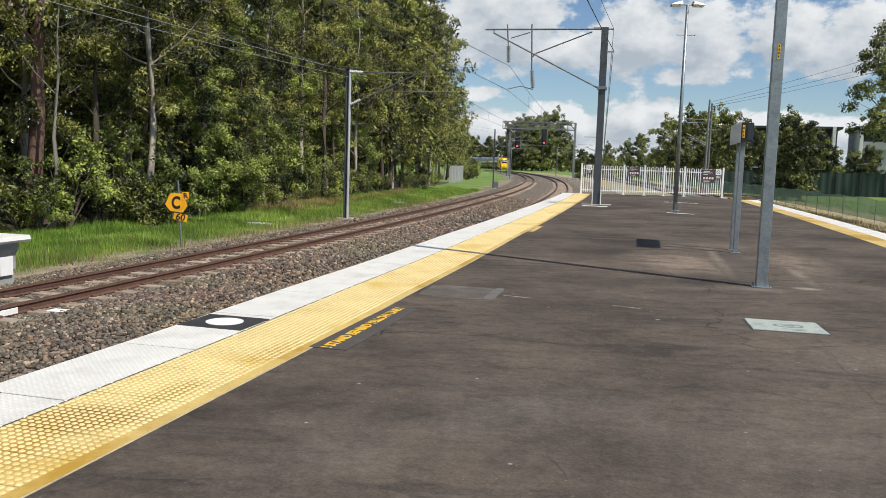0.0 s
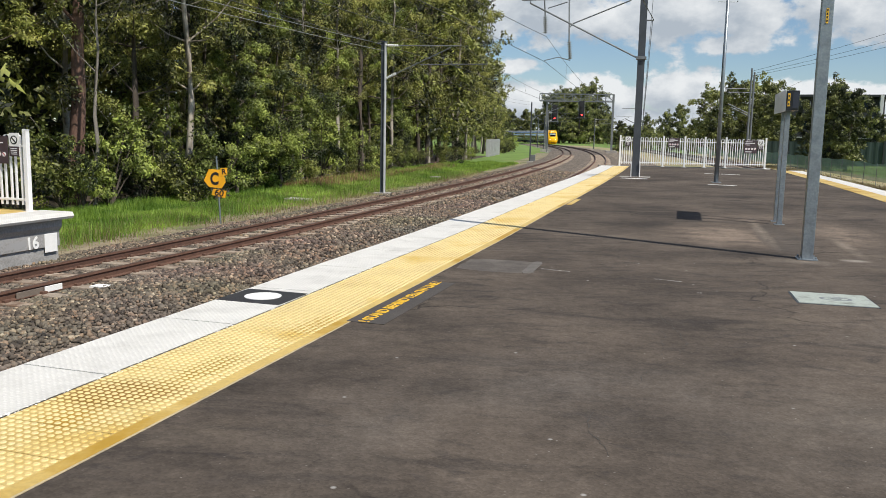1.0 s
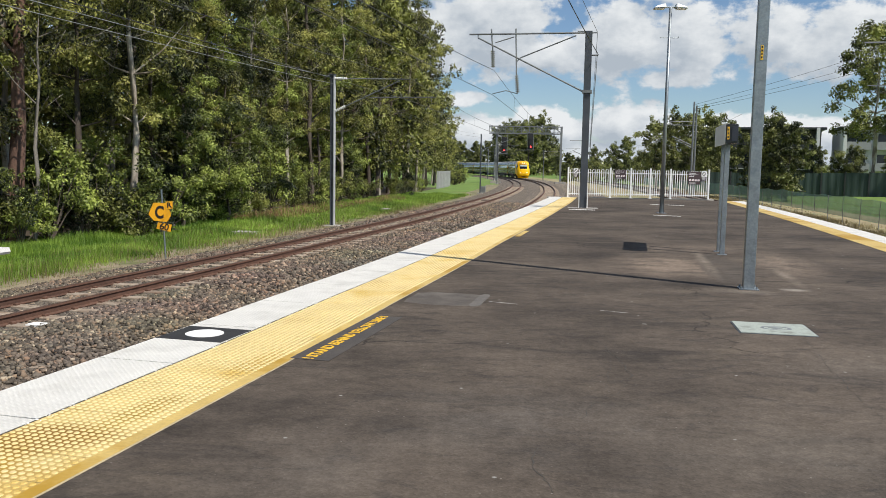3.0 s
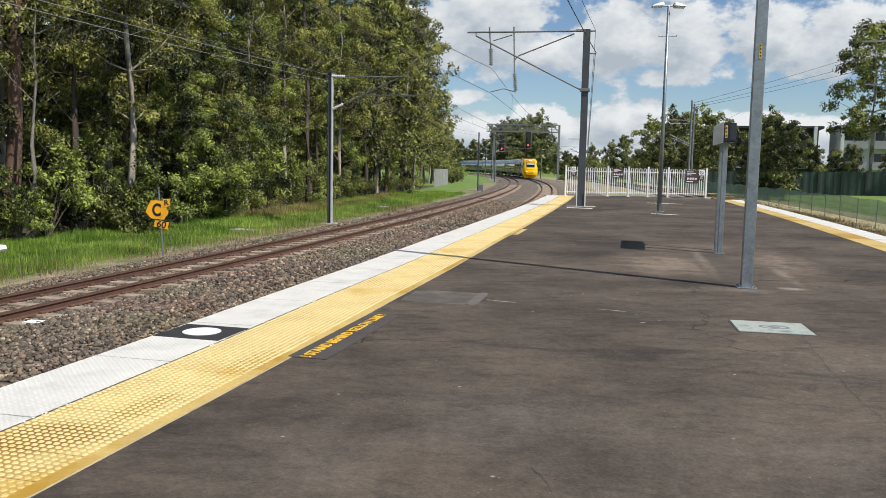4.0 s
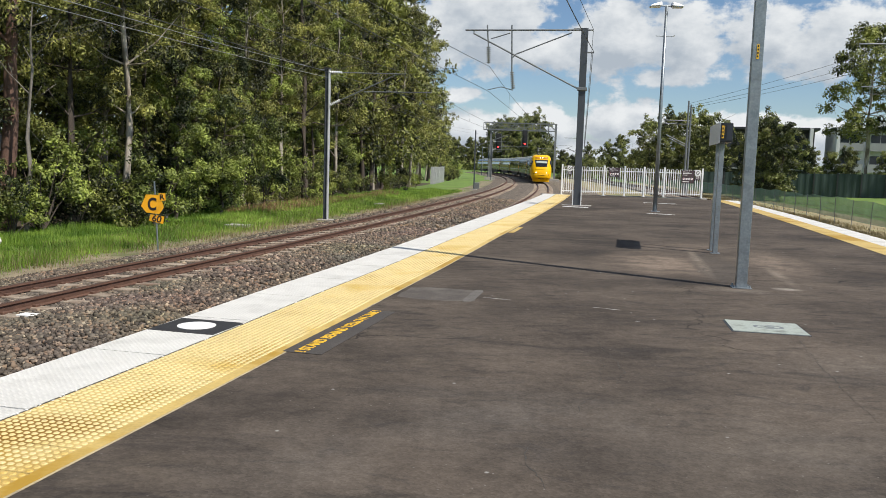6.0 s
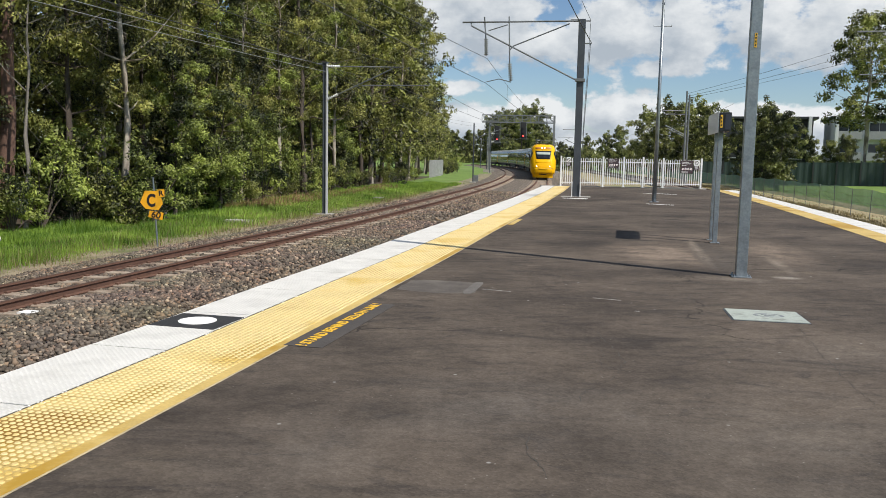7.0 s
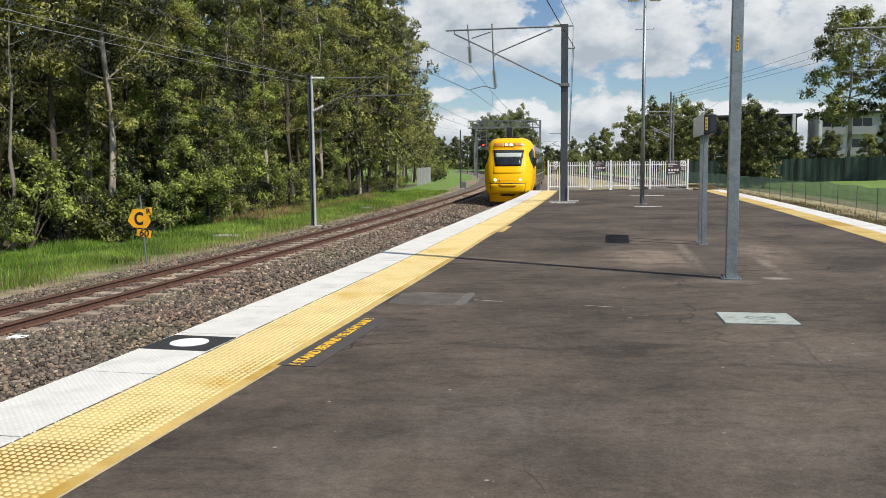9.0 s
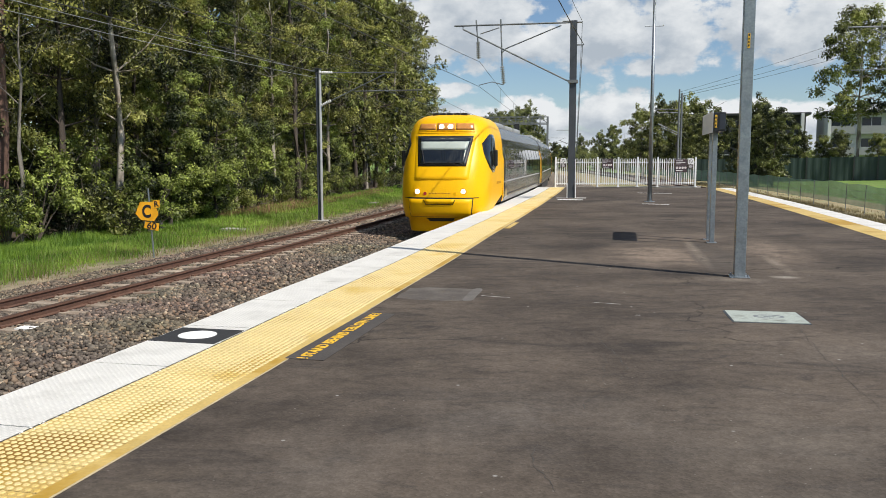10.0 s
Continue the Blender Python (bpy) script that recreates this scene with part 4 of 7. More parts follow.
def build_post():
    p = thing("steel_post", pose(4.5, 11.26, 0, 0, 0, -14), "tall galvanised square steel post bolted to the platform", "post")
    bm = B(); box(bm, -0.072, 0.072, -0.072, 0.072, 0.012, 9.2, 0.008)
    part("shaft", bm, M_GALV, p)
    bm = B(); box(bm, -0.13, 0.13, -0.13, 0.13, 0, 0.014, 0.004)
    part("base_plate", bm, M_GALV, p)
    for x in (-0.1, 0.1):
        for y in (-0.1, 0.1):
            bm = B(); rod(bm, (x, y, 0.01), (x, y, 0.045), 0.014, n=6)
            part("bolt", bm, M_GALV, p)
    bm = B(); box(bm, -0.016, 0.016, -0.078, -0.0715, 3.09, 3.28)
    lab = part("label", bm, M_MARK_YELLOW, p, "yellow plastic label")
    for i in range(4):
        bm = B(); box(bm, -0.008, 0.008, -0.0795, -0.077, 3.11 + 0.045 * i, 3.135 + 0.045 * i)
        part("print", bm, M_SIGNBLACK, lab)


def build_display():
    d = thing("train_display", pose(5.86, 16.15, 0, 0, 0, -14), "black double-sided train display on two steel legs", "display")
    for y in (-0.3, 0.3):
        bm = B(); box(bm, -0.045, 0.045, y - 0.045, y + 0.045, 0.0, 2.12, 0.006)
        part("leg", bm, M_GALV, d)
        bm = B(); box(bm, -0.09, 0.09, y - 0.09, y + 0.09, 0.0, 0.012, 0.003)
        part("base_plate", bm, M_GALV, d)
    bm = B(); box(bm, -0.11, 0.11, -0.95, 0.95, 2.12, 2.47, 0.012)
    case = part("case", bm, M_BOXDARK, d)
    bm = B(); box(bm, -0.122, -0.108, -0.94, 0.94, 2.10, 2.49, 0.004)
    part("end_panel", bm, M_BOXGREY, case, "pale grey panel")
    bm = B(); box(bm, -0.085, -0.045, -0.962, -0.949, 2.19, 2.42)
    st = part("sticker", bm, M_MARK_YELLOW, case, "yellow sticker")
    for i in range(3):
        bm = B(); box(bm, -0.078, -0.055, -0.9645, -0.9615, 2.215 + 0.068 * i, 2.25 + 0.068 * i)
        part("print", bm, M_SIGNBLACK, st)
    bm = B(); box(bm, 0.0, 0.095, -0.962, -0.949, 2.16, 2.44)
    part("screen", bm, M_SCREEN, case)


def build_floodlight():
    p = thing("platform_lamp", pose(8.88, 30.85, 0, 0, 0, -4), "slim grey lamp post with two flat floodlights", "lamp post")
    bm = B(); rod(bm, (0, 0, 0.0), (0, 0, 7.55), 0.082, 0.05, 12)
    part("pole", bm, M_GALV, p, smooth=True)
    bm = B(); box(bm, -0.16, 0.16, -0.16, 0.16, 0, 0.02, 0.004)
    part("base_plate", bm, M_GALV, p)
    bm = B(); rod(bm, (-0.33, 0, 6.46), (0.33, 0, 6.46), 0.016); rod(bm, (0.33, 0, 6.46), (0.33, -0.05, 6.5), 0.012)
    part("crossbar", bm, M_GALV, p)
    bm = B(); rod(bm, (-0.32, 0, 7.55), (0.32, 0, 7.55), 0.03)
    part("arm", bm, M_GALV, p)
    for sx in (-1, 1):
        bm = B()
        v = [bm.verts.new(c) for c in ((sx * 0.18, -0.2, 7.52), (sx * 0.62, -0.2, 7.5), (sx * 0.62, 0.22, 7.5), (sx * 0.18, 0.22, 7.52),
                                       (sx * 0.2, -0.15, 7.68), (sx * 0.54, -0.15, 7.58), (sx * 0.54, 0.18, 7.58), (sx * 0.2, 0.18, 7.68))]
        for q in ((0, 1, 2, 3), (4, 5, 6, 7), (0, 1, 5, 4), (1, 2, 6, 5), (2, 3, 7, 6), (3, 0, 4, 7)):
            bm.faces.new([v[i] for i in q])
        bmesh.ops.recalc_face_normals(bm, faces=bm.faces)
        bmesh.ops.bevel(bm, geom=list(bm.edges), offset=0.02, segments=2, affect="EDGES")
        head = part("lamp_head", bm, M_BOXGREY, p, "pale grey floodlight")
        bm = B(); box(bm, min(sx * 0.22, sx * 0.58), max(sx * 0.22, sx * 0.58), -0.16, 0.18, 7.488, 7.5)
        part("lens", bm, M_LAMPGLASS, head)


# ---- fences with hooped tops ----
def hoop_fence(m, posts, height, label, group=""):
    """White railings: posts at the given places along x, hooped pairs of bars between them."""
    f = thing("railing_fence", m, label, "fence", group)
    for x in posts:
        bm = B(); box(bm, x - 0.045, x + 0.045, -0.045, 0.045, 0, height, 0.01)
        part("post", bm, M_FENCE, f)
        bm = B(); box(bm, x - 0.1, x + 0.1, -0.1, 0.1, 0, 0.015)
        part("base_plate", bm, M_FENCE, f)
    for a, b in zip(posts, posts[1:]):
        for z in (0.22, height - 0.30):
            bm = B(); box(bm, a + 0.05, b - 0.05, -0.02, 0.02, z - 0.022, z + 0.022, 0.005)
            part("rail", bm, M_FENCE, f)
        gap = b - a - 0.14
        n = max(1, int(round(gap / 0.25)))
        w = gap / n
        for i in range(n):
            c = a + 0.07 + w * (i + 0.5)
            r = w * 0.27
            top = height - 0.10
            pts = [(c - r, 0.12)] + [(c - r * math.cos(t * math.pi / 8), top - r + r * math.sin(t * math.pi / 8) * 1.1) for t in range(9)] + [(c + r, 0.12)]
            bm = B()
            prev = None
            for x, z in pts:
                ring = [bm.verts.new((x + 0.0165 * dx, 0.0165 * dy, z)) for dx, dy in ((-1, -1), (1, -1), (1, 1), (-1, 1))]
                if prev:
                    for k in range(4):
                        bm.faces.new((prev[k], prev[(k + 1) % 4], ring[(k + 1) % 4], ring[k]))
                prev = ring
            bmesh.ops.recalc_face_normals(bm, faces=bm.faces)
            part("hoop_bar", bm, M_FENCE, f)
    return f


def notice(m, w, h, style, label):
    """A small warning board; print that cannot be read is drawn as bars."""
    s = thing("warning_notice", m, label, "sign", "notices on the railings")
    white = style == "white"
    bm = B(); box(bm, -w / 2, w / 2, -0.006, 0.006, -h / 2, h / 2, 0.002)
    part("board", bm, M_SIGNWHITE if white else M_SIGNDARK, s)
    if white:
        bm = B()
        bmesh.ops.create_cone(bm, cap_ends=True, segments=24, radius1=w * 0.36, radius2=w * 0.36, depth=0.004, matrix=pose(0, -0.008, h * 0.2, 90))
        part("symbol", bm, M_SIGNBLACK, s, "black ring symbol")
        bm = B()
        bmesh.ops.create_cone(bm, cap_ends=True, segments=24, radius1=w * 0.27, radius2=w * 0.27, depth=0.004, matrix=pose(0, -0.011, h * 0.2, 90))
        part("symbol_ground", bm, M_SIGNWHITE, s)
        bm = B(); box(bm, -w * 0.3, w * 0.3, -0.016, -0.0135, -0.012, 0.012, m=pose(0, 0, h * 0.2, 0, 45, 0))
        part("bar_print", bm, M_SIGNBLACK, s)
        bm = B(); box(bm, -w / 2, w / 2, -0.009, -0.0055, -h / 2, -h * 0.08)
        part("text_panel", bm, M_SIGNDARK, s)
        for i in range(4):
            bm = B(); box(bm, -w * 0.36, w * 0.3, -0.0115, -0.0085, -h * 0.42 + i * h * 0.08, -h * 0.39 + i * h * 0.08)
            part("print_line", bm, M_SIGNWHITE, s)
    else:
        for i, (x0, x1) in enumerate(((-0.42, 0.1), (-0.42, 0.3), (-0.42, -0.05))):
            bm = B(); box(bm, w * x0, w * x1, -0.009, -0.0055, h * (0.36 - 0.12 * i), h * (0.40 - 0.12 * i))
            part("print_line", bm, M_SIGNWHITE, s)
        for i in range(4):
            bm = B()
            bmesh.ops.create_cone(bm, cap_ends=True, segments=20, radius1=w * 0.085, radius2=w * 0.085, depth=0.004, matrix=pose(w * (-0.33 + 0.22 * i), -0.008, -h * 0.16, 90))
            part("symbol", bm, M_SIGNWHITE, s, "white ring symbol")
            bm = B(); box(bm, -w * 0.07, w * 0.07, -0.013, -0.0095, -0.008, 0.008, m=pose(w * (-0.33 + 0.22 * i), 0, -h * 0.16, 0, 45, 0))
            part("bar_print", bm, M_SIGNRED, s)
        bm = B(); box(bm, -w * 0.42, w * 0.1, -0.009, -0.0055, -h * 0.42, -h * 0.36)
        part("print_line", bm, M_SIGNWHITE, s)
    return s


def build_end_fence():
    a, b = Vector((7.99, 46.35, 0)), Vector((16.14, 46.95, 0))
    turn = math.degrees(math.atan2(b.y - a.y, b.x - a.x))
    L = (b - a).length
    m = pose(a.x, a.y, 0, 0, 0, turn)
    hoop_fence(m, [0, 2.42, 3.62, 4.75, 5.93, L], 1.7, "white steel railing fence with hooped tops across the platform end")
    for x, z, w, h, st, lab in ((0.42, 1.38, 0.26, 0.50, "white", "small white and maroon warning notice on the railings"),
                                (0.86, 1.30, 0.34, 0.52, "dark", "maroon warning notice with ring symbols on the railings"),
                                (2.98, 1.33, 0.62, 0.52, "white2", "grey warning notice on the railing gate"),
                                (7.30, 1.20, 0.74, 0.72, "dark", "large maroon warning notice with white ring symbols"),
                                (7.86, 1.33, 0.30, 0.56, "white", "small white and maroon warning notice on the railings")):
        notice(m @ pose(x, -0.05, z), w, h, "white" if st == "white" else "dark", lab)
    # kerb under the end fence
    bm = B(); box(bm, -1.1, L + 0.4, 0.1, 0.4, -0.3, 0.02, 0.01)
    k = part("platform_kerb", bm, M_CONCRETE)
    k.matrix_world = m
    tagged(k, "pale concrete kerb at the platform end", "kerb", kind="structure")


def build_opposite_platform():
    end = 15.15
    prof = [(-1.42, -0.004), (-6.5, -0.004), (-6.5, -1.3), (-1.58, -1.3), (-1.58, -0.62), (-1.54, -0.60), (-1.54, -0.33), (-1.47, -0.24), (-1.47, -0.12), (-1.42, -0.115)]
    pl = part("opposite_platform", sweep(B(), prof, -14, end - 0.16, 1.0), M_DARKWALL)
    tagged(pl, "opposite railway platform with a stained dark concrete face", "platform", kind="structure")
    bm = sweep(B(), [(-1.36, 0.012), (-2.05, 0.012), (-2.05, -0.09), (-1.36, -0.105), (-1.33, -0.06)], -14, end, 1.0)
    part("coping_slab", bm, M_WHITE, pl, "white painted coping with a rounded nose")
    bm = sweep(B(), [(-2.055, 0.012), (-2.95, 0.012), (-2.95, -0.05), (-2.055, -0.05)], -14, end - 0.1, 1.0)
    part("yellow_line", bm, M_YELLOW_PAINT, pl, "yellow painted strip")
    # pale painted square and number on the face
    q = part("pale_patch", B(), M_MARK_WHITE, pl)
    bm = B(); box(bm, 0.0, 0.012, -0.17, 0.13, -0.2, 0.14, 0.004)
    bm.to_mesh(q.data); bm.free()
    q.matrix_local = along(end - 0.36, -1.542, -0.50)
    letters("16", 0.3, M_MARK_WHITE, pl, along(end - 0.82, -1.532, -0.50) @ pose(0, 0, 0, 90, 0, 90), 0.004, "number", 0.008)
    # railing along its end
    fm = along(end - 0.28, -2.08, 0.0, 180)
    hoop_fence(fm, [0.0, 2.3, 4.1], 1.5, "white steel railing fence on the opposite platform")
    sm = along(end - 0.28, -2.08, 0.0, 0)
    notice(sm @ pose(-0.22, -0.05, 1.22), 0.22, 0.42, "white", "small white and maroon warning notice on the railings")
    notice(sm @ pose(-0.62, -0.05, 1.12), 0.5, 0.5, "dark", "maroon warning notice with white ring symbols")


def build_track_details():
    """White paint on a rail and sleeper ends where the track was marked, and a stray board."""
    for s0, o, w, l, z, mat, lab in ((12.45, 0.612, 0.02, 0.34, -0.80, M_MARK_WHITE, "white paint mark on the rail web"), (12.0, 0.612, 0.02, 0.5, -0.80, M_SAND, "pale paint mark on the rail web"),
                                     (12.95, 1.04, 0.26, 0.2, -0.862, M_MARK_WHITE, "white painted sleeper end"), (62.0, 0.0, 0.5, 0.7, -0.80, M_SAND, "pale board lying between the rails")):
        bm = B(); box(bm, -w / 2, w / 2, -l / 2, l / 2, -0.045, 0.045, 0.004)
        p = part("track_mark", bm, mat)
        p.matrix_world = along(s0, o, z)
        tagged(p, lab, "marking", "marks on the track")


def build_slim_pole(s, o, h):
    t = thing("trackside_pole", along(s, o, GROUND_Z), "slim dark steel pole beside the track", "pole")
    bm = B(); box(bm, -0.06, 0.06, -0.06, 0.06, 0, h, 0.01)
    part("pole", bm, M_DARKSTEEL, t)
    bm = B(); box(bm, -0.3, 0.3, -0.3, 0.3, -0.1, 0.18, 0.03)
    part("footing", bm, M_CONCRETE, t)
    part("arm", rod(B(), (0.0, 0, h - 1.55), (3.2, 0, h - 0.35), 0.03), M_GREYSTEEL, t)


# ---- overhead line ----
def insulator(name, bm_at, parent, mat, p, q, r=0.055, k=6):
    p, q = Vector(p), Vector(q)
    bm = B(); rod(bm, p, q, r * 0.35)
    for i in range(k):
        c = p.lerp(q, (i + 0.5) / k)
        d = (q - p).normalized() * 0.018
        rod(bm, c - d, c + d, r, r * 0.7, 10)
    return part(name, bm, mat, parent)


def build_platform_mast():
    m = along(36.8, 7.59)
    t = thing("overhead_line_mast", m, "dark steel overhead-line mast with a cantilever over the track", "mast", "overhead-line masts")
    bm = B(); box(bm, -0.14, 0.14, -0.09, 0.09, 0.3, 7.14, 0.01)
    part("mast", bm, M_DARKSTEEL, t)
    bm = B(); box(bm, -0.14, 0.14, -0.09, 0.09, 0.0, 0.305, 0.01)
    part("foot", bm, M_DARKSTEEL, t)
    for sx in (-1, 1):
        bm = B(); box(bm, sx * 0.168 - 0.015, sx * 0.168 + 0.015, -0.15, 0.15, 0.0, 0.62, 0.005)
        part("foot_flange", bm, M_FENCE, t, "white painted foot flange")
    bm = B(); box(bm, -0.6, 0.6, -0.35, 0.35, -0.05, 0.012, 0.006)
    part("footing", bm, M_CONCRETE, t, "pale concrete footing")
    bars = (("beam", (-0.1, 0, 7.07), (-4.89, 0, 7.07), 0.035), ("strut", (-0.16, 0, 4.73), (-4.53, 0, 6.93), 0.033), ("hanger", (-4.53, 0, 6.90), (-4.53, 0, 7.07), 0.02),
            ("brace", (-0.5, 0, 6.97), (-2.75, 0, 6.10), 0.026), ("brace", (-2.75, 0, 6.10), (-2.90, 0, 5.94), 0.022), ("brace", (-3.02, 0, 6.95), (-3.80, 0, 6.72), 0.022),
            ("drop_post", (-3.98, 0, 7.28), (-3.90, 0, 6.40), 0.03), ("drop_post", (-2.96, 0, 7.28), (-2.89, 0, 5.40), 0.03),
            ("registration_arm", (-2.82, 0, 4.64), (-3.31, 0, 4.77), 0.018), ("registration_arm", (-3.31, 0, 4.77), (-3.87, 0, 4.64), 0.016),
            ("bracket", (-0.1, 0, 7.12), (-0.45, 0, 7.12), 0.03), ("bracket", (0.1, 0, 7.07), (0.34, 0, 7.07), 0.03), ("bracket", (0.1, 0, 6.18), (0.4, 0, 6.18), 0.03),
            ("stay", (0.34, 0, 7.05), (0.19, 0, 2.5), 0.01), ("stay", (0.36, 0, 6.16), (0.19, 0, 1.9), 0.014))
    for name, p, q, r in bars:
        part(name, rod(B(), p, q, r), M_GREYSTEEL, t)
    bm = B(); box(bm, -0.2, 0.2, -0.17, 0.17, 4.66, 4.78, 0.01)
    part("clamp", bm, M_GREYSTEEL, t)
    for z0, z1, x0, x1 in ((6.40, 5.72, -3.90, -3.87), (5.40, 4.68, -2.89, -2.82)):
        insulator("insulator", None, t, M_GLAZE, (x0, 0, z0), (x1, 0, z1), 0.095, 8)
    return t


def build_right_mast():
    """Mast beyond the right-hand track; its cantilever reaches back over the rails."""
    t = thing("overhead_line_mast", along(39.8, 23.6, GROUND_Z), "grey steel overhead-line mast with a cantilever over the single track", "mast", "overhead-line masts")
    bm = B(); box(bm, -0.12, 0.12, -0.09, 0.09, 0.0, 8.35, 0.01)
    part("mast", bm, M_DARKSTEEL, t)
    bm = B(); box(bm, -0.45, 0.45, -0.4, 0.4, -0.1, 0.12, 0.02)
    part("footing", bm, M_CONCRETE, t, "pale concrete footing")
    for name, p, q, r in (("beam", (-0.1, 0, 8.1), (-4.9, 0, 8.1), 0.035), ("strut", (-0.12, 0, 5.9), (-3.9, 0, 8.0), 0.033), ("drop_post", (-3.6, 0, 8.2), (-3.6, 0, 6.7), 0.03),
                          ("registration_arm", (-0.12, 0, 6.45), (-4.7, 0, 6.35), 0.022)):
        part(name, rod(B(), p, q, r), M_GREYSTEEL, t)
    return t


def build_left_mast(s, o, full=True, h=6.46):
    z = GROUND_Z
    t = thing("overhead_line_mast", along(s, o, z), "slim grey steel overhead-line mast beside the track", "mast", "overhead-line masts")
    # sunlight put into the materials: right channel pale, left channel and web dark
    for x in (-0.07, 0.07):
        bm = B(); box(bm, x - 0.022, x + 0.022, -0.10, 0.10, 0, h, 0.006)
        part("channel", bm, M_PALE_OR_SUNLIT if x > 0 else M_DARKSTEEL, t)
    bm = B(); box(bm, -0.048, 0.048, -0.03, 0.03, 0, h, 0.002)
    part("web", bm, M_DARKSTEEL, t)
    bm = B(); box(bm, -0.35, 0.35, -0.3, 0.3, -0.1, 0.09, 0.02)
    part("footing", bm, M_CONCRETE, t, "pale concrete footing")
    bm = B(); box(bm, -0.12, 0.12, -0.15, 0.15, h, h + 0.04)
    part("cap", bm, M_DARKSTEEL, t)
    if full:
        for name, p, q, r in (("beam", (0.6, 0, 6.32), (3.4, 0, 6.28), 0.022), ("strut", (0.55, 0, 5.16), (2.92, 0, 6.22), 0.025), ("registration_arm", (1.62, 0, 5.53), (4.5, 0, 5.54), 0.022),
                              ("bracket", (-0.35, 0, 6.42), (0.1, 0, 6.42), 0.03), ("drop", (4.3, 0, 5.54), (4.3, 0, 5.35), 0.014)):
            part(name, rod(B(), p, q, r), M_GREYSTEEL, t)
        insulator("insulator", None, t, M_PORCELAIN, (0.06, 0, 6.34), (0.64, 0, 6.32), 0.065, 7)
        insulator("insulator", None, t, M_PORCELAIN, (0.04, 0, 4.93), (0.56, 0, 5.17), 0.065, 7)
    return t


def wire(name, pts, r, label, group="overhead wires", mat=None):
    cu = bpy.data.curves.new(name, "CURVE")
    cu.dimensions, cu.bevel_depth, cu.bevel_resolution = "3D", r, 1
    sp = cu.splines.new("POLY")
    sp.points.add(len(pts) - 1)
    for p, c in zip(sp.points, pts):
        p.co = (*c, 1)
    tmp = bpy.data.objects.new(name, cu)
    scene.collection.objects.link(tmp)
    me = bpy.data.meshes.new_from_object(tmp.evaluated_get(bpy.context.evaluated_depsgraph_get()))
    bpy.data.objects.remove(tmp)
    me.materials.clear(); me.materials.append(mat or M_WIRE)
    return tagged(new(name, me), label, "wire", group)


def span(a, b, sag, k=14):
    a, b = Vector(a), Vector(b)
    return [tuple(a.lerp(b, i / k) - Vector((0, 0, 4 * sag * (i / k) * (1 - i / k)))) for i in range(k + 1)]


def build_wires():
    def line(o_c, o_m, zc, zm, supports):
        for s0, s1 in zip(supports, supports[1:]):
            for name, o, z, sag, r in (("contact_wire", o_c, zc, 0.0, 0.009), ("catenary_wire", o_m, zm, 0.42, 0.009)):
                w = wire(name, span((*spot(s0, o), z), (*spot(s1, o), z), sag), r, "thin dark overhead railway wire")
            n = max(2, int((s1 - s0) / 9))
            for i in range(1, n):
                u = i / n
                x, y = Vector(spot(s0, o_m)).lerp(Vector(spot(s1, o_m)), u)
                x2, y2 = Vector(spot(s0, o_c)).lerp(Vector(spot(s1, o_c)), u)
                zz = zm - 4 * 0.42 * u * (1 - u)
                wire("dropper", [(x, y, zz), (x2, y2, zc)], 0.005, "short vertical dropper wire")
    line(NEAR - 0.28, NEAR - 0.28, 4.58, 5.60, [-14, 36.8, 86, 136, 190])
    line(0.4, 0.3, 4.28, 5.25, [-14, 36.2, 86, 136, 190])
    line(RIGHT, RIGHT, 4.4, 5.4, [60, 100, 150])
    # feeders on the masts
    for o, z, r in ((7.93, 7.09, 0.009), (7.99, 6.2, 0.016)):
        wire("feeder_wire", span((*spot(-14, o - 0.2), z + 0.6), (*spot(36.8, o), z), 0.5), r, "dark feeder wire along the masts")
    # near spans tinted pale for sun on the wire, far spans left dark
    for o, z, r in ((-3.35, 5.33, 0.011), (-3.0, 5.0, 0.010)):
        wire("feeder_wire", span((*spot(-14, o), z + 0.25), (*spot(36.2, o), z), 0.35), r, "feeder wire along the masts, tinted pale for caught sunlight", mat=M_WIRE_LIT)
        wire("feeder_wire", span((*spot(36.2, o), z), (*spot(86, o + 0.3), z - 0.4), 0.5), 0.006, "dark feeder wire along the masts")
    # power lines beyond the right-hand trees
    for dz in (0, 0.9, 2.2):
        wire("power_line", span((25.6, 79.6, 7.5 + dz * 0.2), (46, 54, 13.6 + dz), 0.5), 0.013, "dark power line between street poles")


